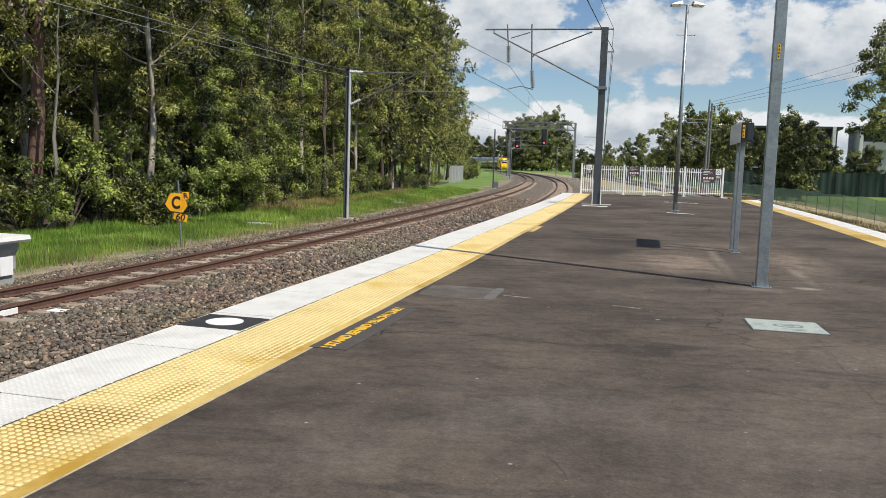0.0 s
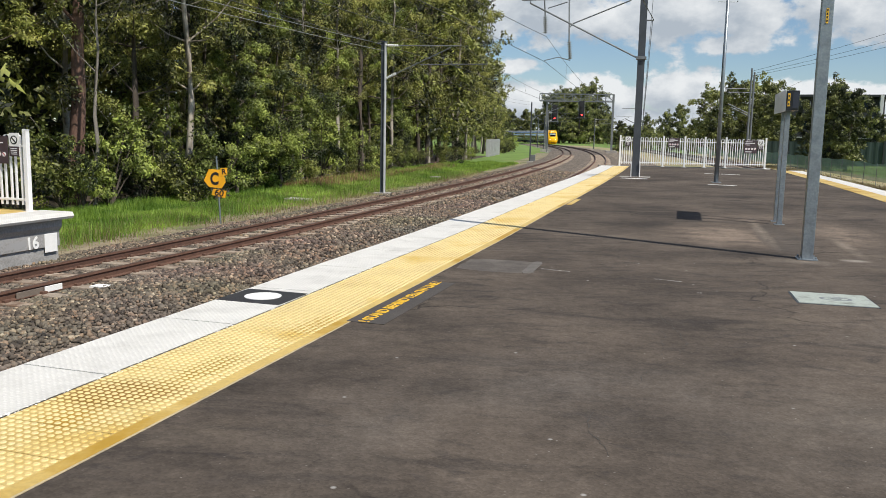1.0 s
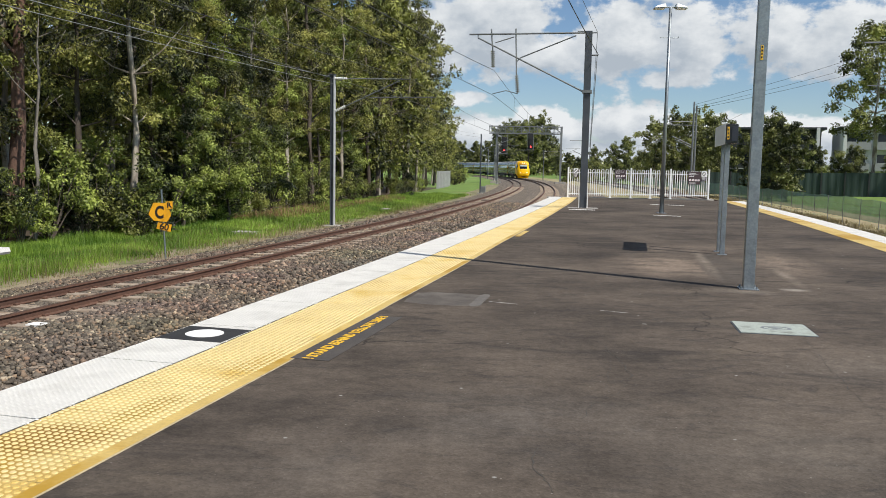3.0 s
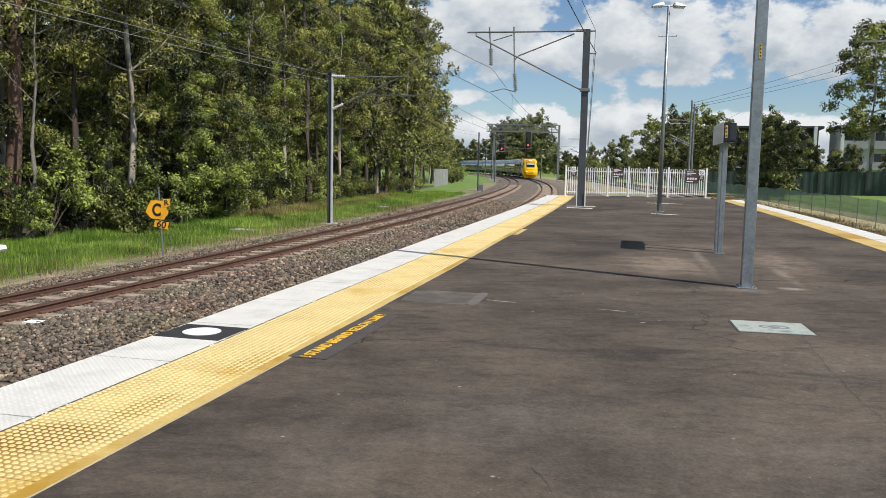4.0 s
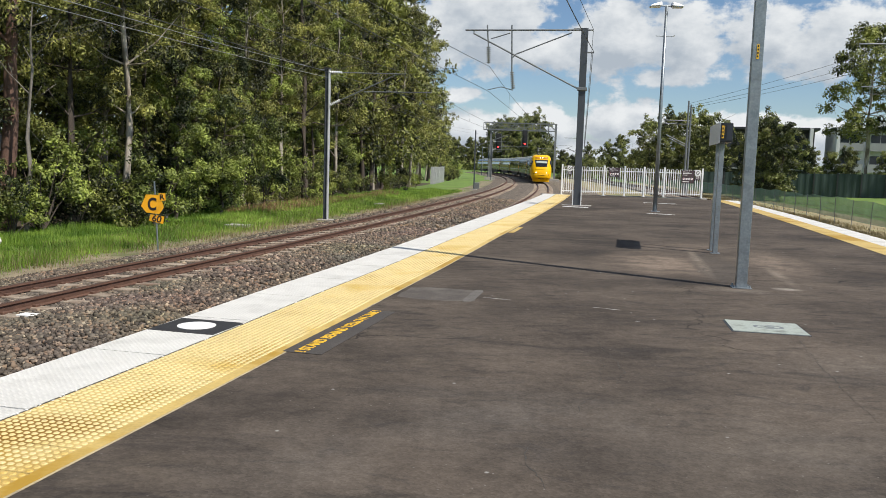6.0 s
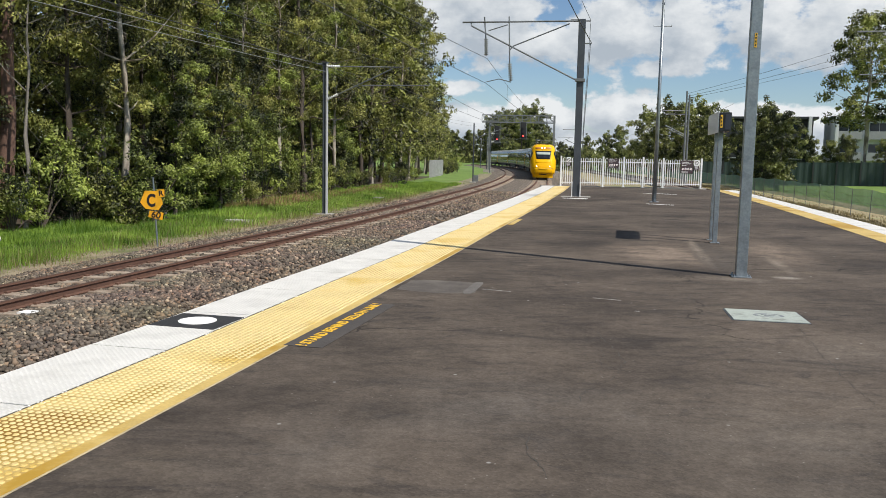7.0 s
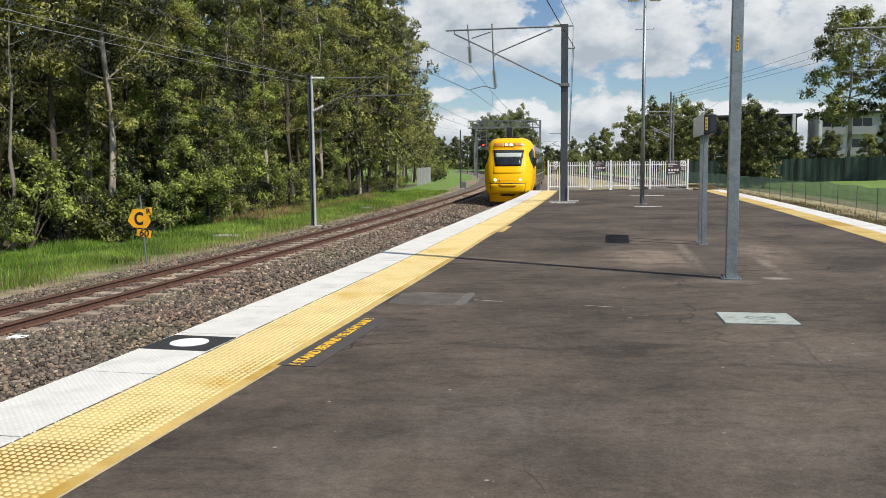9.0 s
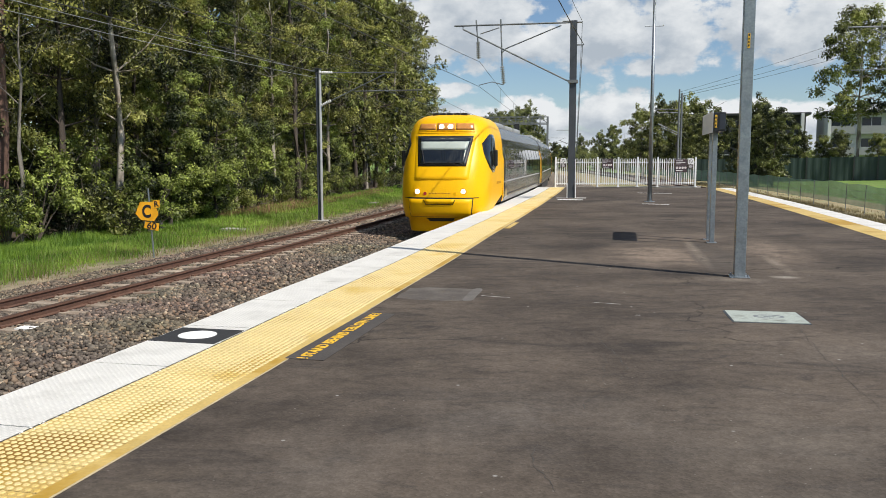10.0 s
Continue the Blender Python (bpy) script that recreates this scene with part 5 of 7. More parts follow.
def build_gantry():
    s = 142.0
    t = thing("signal_gantry", along(s, 0, GROUND_Z + 0.1), "grey steel lattice signal gantry across the tracks", "gantry")
    x0, x1, zt, zb = -3.2, 7.6, 9.5, 8.3
    for x in (x0, x1):
        bm = B(); box(bm, x - 0.16, x + 0.16, -0.16, 0.16, 0, zb if x == x0 else zt, 0.01)
        part("leg", bm, M_GREYSTEEL, t)
        bm = B(); box(bm, x - 0.9, x + 0.9, -0.6, 0.6, -0.2, 0.35, 0.03)
        part("footing", bm, M_CONCRETE, t, "pale concrete footing")
    for z in (zb, zt):
        for y in (-0.4, 0.4):
            part("chord", bar(B(), (x0 - 1.3, y, z), (x1 + 0.1, y, z), 0.13, 0.13), M_GREYSTEEL, t)
    n = 9
    xs = [x0 - 1.3 + (x1 - x0 + 1.4) * i / n for i in range(n + 1)]
    for i, x in enumerate(xs):
        for y in (-0.4, 0.4):
            part("upright", bar(B(), (x, y, zb), (x, y, zt), 0.09, 0.09), M_GREYSTEEL, t)
            if i < n:
                part("diagonal", bar(B(), (x, y, zb if i % 2 else zt), (xs[i + 1], y, zt if i % 2 else zb), 0.07, 0.07), M_GREYSTEEL, t)
    bm = B(); box(bm, x0 - 1.2, x1, -0.38, 0.38, zb + 0.07, zb + 0.12)
    part("walkway", bm, M_GREYSTEEL, t)
    for k in range(3):
        part("guard_rail", bar(B(), (x0 - 1.2, 0.42, zb + 0.3 + 0.25 * k), (x1, 0.42, zb + 0.3 + 0.25 * k), 0.04, 0.04), M_GREYSTEEL, t)
    for x, dz in ((-1.95, 0.0), (2.45, 0.65)):
        g = thing("railway_signal", along(s, 0, GROUND_Z + 0.1 + dz) @ pose(x, -0.55, 0), "black railway signal showing a red light, hung from the gantry", "signal", "signals on the gantry")
        bm = B(); box(bm, -0.42, 0.42, -0.03, 0.03, 5.05, 7.7, 0.02)
        part("backboard", bm, M_SIGNAL, g)
        for xx in (-0.52, 0.52):
            part("hanger", bar(B(), (xx, 0.1, 5.0), (xx, 0.1, 8.4 - dz), 0.06, 0.06), M_GREYSTEEL, g)
        for i in range(3):
            z = 5.45 + 0.72 * i
            bm = B(); rod(bm, (0, -0.03, z), (0, -0.3, z), 0.2, 0.22, 14)
            part("hood", bm, M_SIGNAL, g)
        bm = B(); rod(bm, (0, -0.302, 5.45), (0, -0.315, 5.45), 0.13, n=16)
        part("lamp", bm, M_RED_LIGHT, g, "lit red lamp")
        bm = B(); box(bm, -0.7, 0.7, -0.3, 0.3, 4.92, 4.98)
        part("platform", bm, M_GREYSTEEL, g)


def build_speed_sign():
    t = thing("speed_board", pose(-7.1, 22.7, GROUND_Z, 0, 0, 6), "amber trackside speed board with a black C, R and 60", "sign")
    part("pole", rod(B(), (0.03, 0.02, 0), (-0.06, 0.02, 1.93), 0.024), M_GALV, t)
    lean = pose(0, 0, -0.49, 0, -2, 0)

    def plate(name, pts, y, mat, label=""):
        bm = B()
        f = [bm.verts.new((x, y, z)) for x, z in pts]
        b = [bm.verts.new((x, y + 0.006, z)) for x, z in pts]
        bm.faces.new(f); bm.faces.new(list(reversed(b)))
        for i in range(len(pts)):
            bm.faces.new((f[i], b[i], b[(i + 1) % len(pts)], f[(i + 1) % len(pts)]))
        bmesh.ops.recalc_face_normals(bm, faces=bm.faces)
        bmesh.ops.transform(bm, matrix=lean, verts=bm.verts)
        return part(name, bm, mat, t, label)
    k = 0.13
    c = plate("main_plate", [(-0.34, 1.76), (-0.24, 1.62), (-0.21, 1.58), (0.13, 1.53), (0.25, 1.70), (0.24, 1.80), (0.14, 2.05), (-0.20, 2.07)], -0.016, M_SIGNYEL, "amber octagon plate")
    r = plate("small_plate", [(0.12, 1.87), (0.31, 1.90), (0.31, 2.10), (0.13, 2.09)], -0.026, M_SIGNYEL, "amber square plate")
    n = plate("number_plate", [(-0.15, 1.36), (0.22, 1.26), (0.26, 1.46), (-0.10, 1.53)], -0.022, M_SIGNYEL, "tilted amber plate")
    letters("C", 0.46, M_SIGNBLACK, c, lean @ pose(-0.05, -0.020, 1.79, 90, 4, 0) @ Matrix.Diagonal((0.72, 1.0, 1.0, 1.0)), 0.002, bold=0.016)
    letters("R", 0.2, M_SIGNBLACK, r, lean @ pose(0.215, -0.030, 1.99, 90, -3, 0), 0.002, bold=0.005)
    letters("60", 0.25, M_SIGNBLACK, n, lean @ pose(0.06, -0.026, 1.40, 90, 14, 0), 0.002, bold=0.005)

# ---- the train ----
NOSE = [  # height over the rail, setback of the front, half width, depth of the rounding
    (0.12, 0.34, 1.10, 0.8), (0.50, 0.28, 1.18, 1.0), (0.56, 0.10, 1.28, 1.2), (0.75, 0.03, 1.34, 1.35), (1.10, 0.0, 1.39, 1.5), (1.40, 0.06, 1.41, 1.55),
    (1.80, 0.20, 1.42, 1.6), (2.20, 0.40, 1.42, 1.6), (2.60, 0.66, 1.40, 1.55), (3.00, 0.94, 1.36, 1.45), (3.20, 1.02, 1.32, 1.4), (3.42, 1.12, 1.24, 1.35),
    (3.58, 1.24, 1.12, 1.3), (3.69, 1.46, 0.96, 1.2), (3.76, 1.8, 0.74, 1.1), (3.79, 2.3, 0.45, 0.9)]
SIDE = [(0.84, 1.36), (1.0, 1.41), (1.6, 1.42), (2.3, 1.42), (2.75, 1.31), (3.05, 1.30), (3.30, 1.15), (3.48, 0.93), (3.60, 0.64), (3.66, 0.3)]
CAR_LEN, GAP = 22.6, 0.55


def nose_at(z):
    zs = [r[0] for r in NOSE]
    return [float(np.interp(z, zs, [r[k] for r in NOSE])) for k in (1, 2, 3)]


def nose_y(x, z):
    y0, hw, d = nose_at(z)
    u = min(1.0, abs(x) / hw)
    return y0 + d * (1 - (1 - u ** 3.1) ** (1 / 3.1))


def nose_patch(pts_of, nu, nv, proud=0.012, name="", mat=None, parent=None, label=""):
    """A panel lying on the nose; pts_of(u, v) gives x and height for u, v in 0..1."""
    bm = B()
    grid = []
    for j in range(nv + 1):
        row = []
        for i in range(nu + 1):
            x, z = pts_of(i / nu, j / nv)
            row.append(bm.verts.new((x, nose_y(x, z) - proud, z)))
        grid.append(row)
    for j in range(nv):
        for i in range(nu):
            bm.faces.new((grid[j][i], grid[j][i + 1], grid[j + 1][i + 1], grid[j + 1][i]))
    r = bmesh.ops.extrude_face_region(bm, geom=list(bm.faces))
    for v in r["geom"]:
        if isinstance(v, bmesh.types.BMVert):
            v.co.y += proud + 0.01
    bmesh.ops.recalc_face_normals(bm, faces=bm.faces)
    return part(name, bm, mat, parent, label, smooth=True)


def quad(x0, x1, x2, x3, z0, z1):
    """Corners: bottom x0..x1 at z0, top x2..x3 at z1."""
    return lambda u, v: ((x0 + (x1 - x0) * u) * (1 - v) + (x2 + (x3 - x2) * u) * v, z0 + (z1 - z0) * v)


def body_shell(bm, y0, y1, ny=2, prof=SIDE):
    ring = [(hw, z) for z, hw in prof] + [(-hw, z) for z, hw in reversed(prof)]
    rows = []
    for j in range(ny + 1):
        y = y0 + (y1 - y0) * j / ny
        rows.append([bm.verts.new((x, y, z)) for x, z in ring])
    n = len(ring)
    for a, b in zip(rows, rows[1:]):
        for i in range(n):
            bm.faces.new((a[i], a[(i + 1) % n], b[(i + 1) % n], b[i]))
    bm.faces.new(rows[0]); bm.faces.new(list(reversed(rows[-1])))
    bmesh.ops.recalc_face_normals(bm, faces=bm.faces)
    return bm


def side_panel(parent, name, mat, y0, y1, z0, z1, proud=0.006, label="", sides=(-1, 1), ny=1):
    """Panels that follow the curve of the car's side, on both sides."""
    zs = [z0] + [z for z, _ in SIDE if z0 < z < z1] + [z1]
    for sx in sides:
        bm = B()
        cols = []
        for y in (y0, y1):
            cols.append([bm.verts.new((sx * (float(np.interp(z, [r[0] for r in SIDE], [r[1] for r in SIDE])) + proud), y, z)) for z in zs])
        for i in range(len(zs) - 1):
            bm.faces.new((cols[0][i], cols[1][i], cols[1][i + 1], cols[0][i + 1]))
        r = bmesh.ops.extrude_face_region(bm, geom=list(bm.faces))
        for v in r["geom"]:
            if isinstance(v, bmesh.types.BMVert):
                v.co.x -= sx * (proud + 0.008)
        bmesh.ops.recalc_face_normals(bm, faces=bm.faces)
        part(name, bm, mat, parent, label)


def bogie(parent, y):
    bm = B()
    for sx in (-0.95, 0.95):
        box(bm, sx - 0.08, sx + 0.08, y - 1.5, y + 1.5, 0.35, 0.62, 0.03)
    box(bm, -0.9, 0.9, y - 0.25, y + 0.25, 0.35, 0.65)
    part("bogie", bm, M_TRAIN_UNDER, parent)
    for dy in (-1.1, 1.1):
        for sx in (-0.565, 0.565):
            bm = B(); rod(bm, (sx - 0.06, y + dy, 0.405), (sx + 0.06, y + dy, 0.405), 0.447, n=24)
            part("wheel", bm, M_TRAIN_UNDER, parent)


def car_fittings(c, y0, y1):
    """Window band, lower panels, skirts and roof units of a car between y0 and y1."""
    side_panel(c, "window_band", M_TRAIN_BAND, y0 + 0.25, y1 - 0.25, 1.60, 3.02, 0.005, "dark band along the windows")
    n = int((y1 - y0 - 2.4) / 1.55)
    step = (y1 - y0 - 2.4) / n
    for i in range(n):
        a = y0 + 1.2 + i * step
        side_panel(c, "window", M_TRAIN_GLASS, a + 0.12, a + step - 0.12, 1.80, 2.74, 0.012)
    for z in (1.52, 1.05):
        side_panel(c, "side_stripe", M_TRAIN_ROOF if z > 1.2 else M_TRAIN_UNDER, y0 + 0.25, y1 - 0.25, z, z + 0.05, 0.008)
    for y in (y0 + 0.85, y1 - 0.85):
        side_panel(c, "door", M_TRAIN_BAND, y - 0.4, y + 0.4, 0.95, 2.66, 0.016, "dark passenger door")
        side_panel(c, "door_window", M_TRAIN_GLASS, y - 0.24, y + 0.24, 1.75, 2.5, 0.022)
    bm = B()
    for sx in (-1, 1):
        box(bm, sx * 1.22 - 0.05, sx * 1.22 + 0.05, y0 + 5.2, y1 - 5.2, 0.28, 0.92, 0.02)
    box(bm, -1.1, 1.1, y0 + 5.6, y1 - 5.6, 0.35, 0.9)
    part("underframe", bm, M_TRAIN_UNDER, c)
    for y in (y0 + 3.0, y1 - 3.0):
        bogie(c, y)
    for y in (y0 + 5.5, (y0 + y1) / 2, y1 - 5.5):
        bm = B(); box(bm, -0.62, 0.62, y - 1.4, y + 1.4, 3.6, 3.80, 0.06)
        part("roof_unit", bm, M_TRAIN_ROOF, c)


def build_cab_car():
    c = thing("train_car", Matrix.Identity(4), "yellow-nosed silver tilting train leading car with lit headlights", "train car", "cars of the train")
    # nose shell: one ring for each height, from the left flank round the front to the right flank
    bm = B()
    rows = []
    nu, back = 24, 4.3
    for z, y0, hw, d in NOSE:
        # the skirt's lower edge rises behind the front
        end = float(np.interp(z, (0.12, 0.5, 0.56, 0.75, 1.1), (1.2, 1.34, 1.42, 2.3, back)))
        row = [bm.verts.new((-hw, end, z))]
        for i in range(nu + 1):
            a = -math.pi / 2 + math.pi * i / nu
            x = hw * math.copysign(abs(math.sin(a)) ** (2 / 3.1), a)
            row.append(bm.verts.new((x, nose_y(x, z) if abs(x) < hw - 1e-6 else y0 + d, z)))
        row.append(bm.verts.new((hw, end, z)))
        rows.append(row)
    for a, b in zip(rows, rows[1:]):
        for i in range(len(a) - 1):
            bm.faces.new((a[i], a[i + 1], b[i + 1], b[i]))
    bm.faces.new(rows[-1])
    bmesh.ops.recalc_face_normals(bm, faces=bm.faces)
    part("nose", bm, M_TRAIN_Y, c, "yellow painted rounded nose", smooth=True)
    # raised shield round the windscreen, its rim rounded off
    bm = B()
    outline = quad(-0.86, 0.86, -1.0, 1.0, 1.68, 3.14)
    grid = []
    for j in range(21):
        row = []
        for i in range(29):
            u, v = i / 28, j / 20
            x, z = outline(u, v)
            rim = min(1.0, min(u, 1 - u) / 0.07, min(v, 1 - v) / 0.06)
            row.append(bm.verts.new((x, nose_y(x, z) + 0.02 - 0.062 * math.sin(rim * math.pi / 2), z)))
        grid.append(row)
    for j in range(20):
        for i in range(28):
            bm.faces.new((grid[j][i], grid[j][i + 1], grid[j + 1][i + 1], grid[j + 1][i]))
    bmesh.ops.recalc_face_normals(bm, faces=bm.faces)
    part("windscreen_shield", bm, M_TRAIN_Y, c, "raised yellow panel round the windscreen", smooth=True)
    # windscreen with its frame and blind
    nose_patch(quad(-0.75, 0.75, -0.885, 0.885, 2.12, 3.06), 16, 8, 0.052, "windscreen_frame", M_TRAIN_BLACK, c, "black rubber frame")
    g = nose_patch(quad(-0.685, 0.685, -0.815, 0.815, 2.18, 3.0), 16, 8, 0.060, "windscreen", M_TRAIN_GLASS, c, "dark windscreen glass")
    nose_patch(quad(-0.725, 0.725, -0.77, 0.77, 2.62, 2.88), 14, 3, 0.064, "blind", M_TRAIN_BLIND, g, "pale lowered blind")
    for x in (-0.55, 0.4):
        bm = B()
        p = (x, nose_y(x, 2.2) - 0.09, 2.2); q = (x - 0.55 if x > 0 else x - 0.12, nose_y(x, 2.42 if x > 0 else 2.65) - 0.09, 2.3 if x > 0 else 2.65)
        rod(bm, p, q, 0.014)
        part("wiper", bm, M_TRAIN_BLACK, c)
    # brow lights
    for sx in (-1, 1):
        nose_patch(quad(sx * 0.32, sx * 0.89, sx * 0.31, sx * 0.85, 3.25, 3.45), 8, 3, 0.012, "marker_light", M_AMBER, c, "amber marker light")
    nose_patch(quad(-0.29, 0.29, -0.28, 0.28, 3.23, 3.46), 6, 3, 0.008, "brow_panel", M_AMBER, c)
    for x in (-0.14, 0.14):
        bm = B(); rod(bm, (x, nose_y(x, 3.34) + 0.05, 3.34), (x, nose_y(x, 3.34) - 0.03, 3.34), 0.08, n=20)
        part("brow_lamp", bm, M_HEADLIGHT, c, "lit round lamp")
    for z in (3.10, 3.15, 3.20):
        nose_patch(quad(-0.9, 0.9, -0.89, 0.89, z, z + 0.018), 14, 1, 0.012, "brow_rib", M_TRAIN_Y, c)
    # headlights, nose seam, bumper
    for sx in (-1, 1):
        x = sx * 0.71
        y = nose_y(x, 1.36)
        bm = B(); rod(bm, (x, y + 0.08, 1.36), (x, y - 0.012, 1.36), 0.10, n=20)
        part("headlight_rim", bm, M_TRAIN_MAROON, c)
        bm = B(); rod(bm, (x, y + 0.05, 1.36), (x, y - 0.03, 1.36), 0.072, n=20)
        part("headlight", bm, M_HEADLIGHT if sx < 0 else M_HEAD_DIM, c, "lit headlight")
        x = sx * 0.46
        bm = B(); rod(bm, (x, nose_y(x, 1.30) + 0.05, 1.30), (x, nose_y(x, 1.30) - 0.015, 1.30), 0.05, n=14)
        part("tail_light", bm, M_SIGNRED if sx < 0 else M_TRAIN_Y, c, "small tail light")
        nose_patch(quad(-1.15, 1.15, -1.15, 1.15, 1.155, 1.18), 20, 1, 0.006, "nose_seam", M_TRAIN_BLACK, c)
    nose_patch(quad(-0.95, 0.95, -1.01, 1.01, 0.585, 1.155), 20, 4, 0.03, "bumper_gap", M_TRAIN_BLACK, c)
    nose_patch(quad(-0.925, 0.925, -0.985, 0.985, 0.60, 1.135), 20, 4, 0.085, "bumper", M_TRAIN_Y, c, "yellow bumper panel")
    nose_patch(quad(-0.42, 0.42, -0.5, 0.5, 0.965, 1.12), 8, 2, 0.090, "coupler_seam", M_TRAIN_BLACK, c)
    nose_patch(quad(-0.40, 0.40, -0.48, 0.48, 0.98, 1.125), 8, 2, 0.105, "coupler_hatch", M_TRAIN_Y, c)
    nose_patch(quad(-0.36, 0.36, -0.44, 0.44, 0.44, 0.55), 8, 2, 0.02, "coupler_opening", M_TRAIN_BLACK, c, "dark coupler opening")
    for i in range(7):
        x = -0.34 + 0.10 * i
        nose_patch(quad(x, x + 0.06, x, x + 0.06, 1.295, 1.325), 1, 1, 0.006, "print", M_TRAIN_MAROON, c)
    # cab side window and door seams
    for sx in (-1, 1):
        def flank(y, z, sx=sx, proud=0.014):
            y0, hw, d = nose_at(z)
            q = max(0.0, min(1.0, 1 - (y - y0) / d))
            return (sx * (hw * (1 - q ** 3.1) ** (1 / 3.1) + proud), y - proud * 0.6 * q, z)
        bm = B()
        grid = []
        for j in range(9):
            z = 1.92 + 1.2 * j / 8
            front = float(np.interp(z, (1.92, 2.1, 2.45, 2.85, 3.12), (1.50, 1.10, 1.00, 1.16, 1.66)))
            rear = float(np.interp(z, (1.92, 2.1, 2.95, 3.12), (1.85, 2.25, 2.35, 2.15)))
            grid.append([bm.verts.new(flank(front + (rear - front) * i / 8, z)) for i in range(9)])
        for j in range(8):
            for i in range(8):
                bm.faces.new((grid[j][i], grid[j][i + 1], grid[j + 1][i + 1], grid[j + 1][i]))
        r = bmesh.ops.extrude_face_region(bm, geom=list(bm.faces))
        for v in r["geom"]:
            if isinstance(v, bmesh.types.BMVert):
                v.co.x -= sx * 0.04
        bmesh.ops.recalc_face_normals(bm, faces=bm.faces)
        part("cab_window", bm, M_TRAIN_GLASS, c, "black cab side window", smooth=True)
        bm = B(); box(bm, sx * 1.50 - 0.06, sx * 1.50 + 0.06, 1.62, 1.72, 2.12, 2.62, 0.03)
        part("mirror", bm, M_TRAIN_BLACK, c)
        for i in range(6):
            bm = B(); box(bm, sx * 1.418 - 0.006, sx * 1.418 + 0.006, 2.6 + 0.2 * i, 2.74 + 0.2 * i, 1.52, 1.6)
            part("print", bm, M_TRAIN_MAROON, c)
    # dark intake slats on the brow of the roof
    for i in range(5):
        x = -0.46 + 0.23 * i
        bm = B(); box(bm, x - 0.10, x + 0.10, 1.70, 2.3, 3.68, 3.805, 0.02)
        part("intake_slat", bm, M_TRAIN_BLACK, c)
    bm = body_shell(B(), back, CAR_LEN, 2)
    body = part("body", bm, M_TRAIN_S, c, "silver ribbed car body")
    side_panel(c, "yellow_end", M_TRAIN_Y, back - 0.02, back + 0.22, 0.86, 3.3, 0.010)
    side_panel(c, "yellow_end", M_TRAIN_Y, CAR_LEN - 0.22, CAR_LEN, 0.95, 2.8, 0.010, "yellow car end")
    car_fittings(c, back, CAR_LEN)
    bm = B(); box(bm, -0.5, 0.5, 2.6, 4.2, 3.62, 3.74, 0.04)
    part("roof_unit", bm, M_TRAIN_BLACK, c, "dark roof equipment")
    return c


def build_car():
    c = thing("train_car", Matrix.Identity(4), "silver passenger train car with a dark window band", "train car", "cars of the train")
    part("body", body_shell(B(), 0, CAR_LEN, 2), M_TRAIN_S, c, "silver ribbed car body")
    car_fittings(c, 0.0, CAR_LEN)
    side_panel(c, "yellow_end", M_TRAIN_Y, 0.0, 0.22, 0.95, 2.8, 0.010, "yellow car end")
    bm = B(); box(bm, -0.8, 0.8, -GAP, 0.05, 0.6, 3.2, 0.05)
    part("gangway", bm, M_TRAIN_BLACK, c, "black gangway bellows")
    return c


TRAIN = []


def build_train():
    TRAIN.append(build_cab_car())
    first = build_car()
    TRAIN.append(first)
    for i in range(4):
        TRAIN.append(copy_thing(first, Matrix.Identity(4)))
    for i, c in enumerate(TRAIN):
        c.matrix_world = car_pose(0.0, i)


def car_pose(t, i):
    """Where car i stands at t seconds: both bogies on the near track."""
    front = 26.98 + 21.85 * (10.0 - t) - 0.004 * (10.0 - t) ** 2 + i * (CAR_LEN + GAP)
    a, b = Vector(spot(front + 3.0, NEAR)), Vector(spot(front + CAR_LEN - 3.0, NEAR))
    d = (b - a).normalized()
    p = a - d * 3.0
    return pose(p.x, p.y, RAIL_Z - NEAR_DROP + 0.045, 0, 0, math.degrees(math.atan2(-d.x, d.y)))

# ---- plants ----
def leaf_cloud(rng, centres, radii, count, length, width, droop):
    """Leaves round the given centres: small folded blades, arrays of corners and faces."""
    # each clump breaks up into sprays
    k = 7
    d = rng.normal(size=(len(centres) * k, 3))
    d /= np.linalg.norm(d, axis=1, keepdims=True)
    centres = np.repeat(centres, k, 0) + d * np.repeat(radii, k, 0) * rng.uniform(0.35, 0.95, (len(d), 1))
    radii = np.repeat(radii, k, 0) * rng.uniform(0.22, 0.5, (len(d), 1))
    w = radii.prod(axis=1) ** 0.6
    pick = rng.choice(len(centres), count, p=w / w.sum())
    d = rng.normal(size=(count, 3))
    d /= np.linalg.norm(d, axis=1, keepdims=True)
    r = rng.uniform(0.1, 1.0, count) ** 0.45
    p = centres[pick] + d * radii[pick] * r[:, None]
    face = d + rng.normal(size=(count, 3)) * 0.42 + np.array([0, 0, 0.35])
    face /= np.linalg.norm(face, axis=1, keepdims=True)
    tip = rng.normal(size=(count, 3)) - np.array([0, 0, 1.2 * droop])
    tip -= face * (tip * face).sum(1, keepdims=True)
    tip /= np.linalg.norm(tip, axis=1, keepdims=True) + 1e-9
    side = np.cross(tip, face)
    side /= np.linalg.norm(side, axis=1, keepdims=True) + 1e-9
    L = (length * rng.uniform(0.6, 1.35, count))[:, None]
    W = (width * rng.uniform(0.6, 1.3, count))[:, None]
    v = np.stack([p, p + tip * L * 0.45 + side * W, p + tip * L, p + tip * L * 0.5 - side * W], 1).reshape(-1, 3)
    f = np.arange(count * 4).reshape(-1, 4)
    return v, f


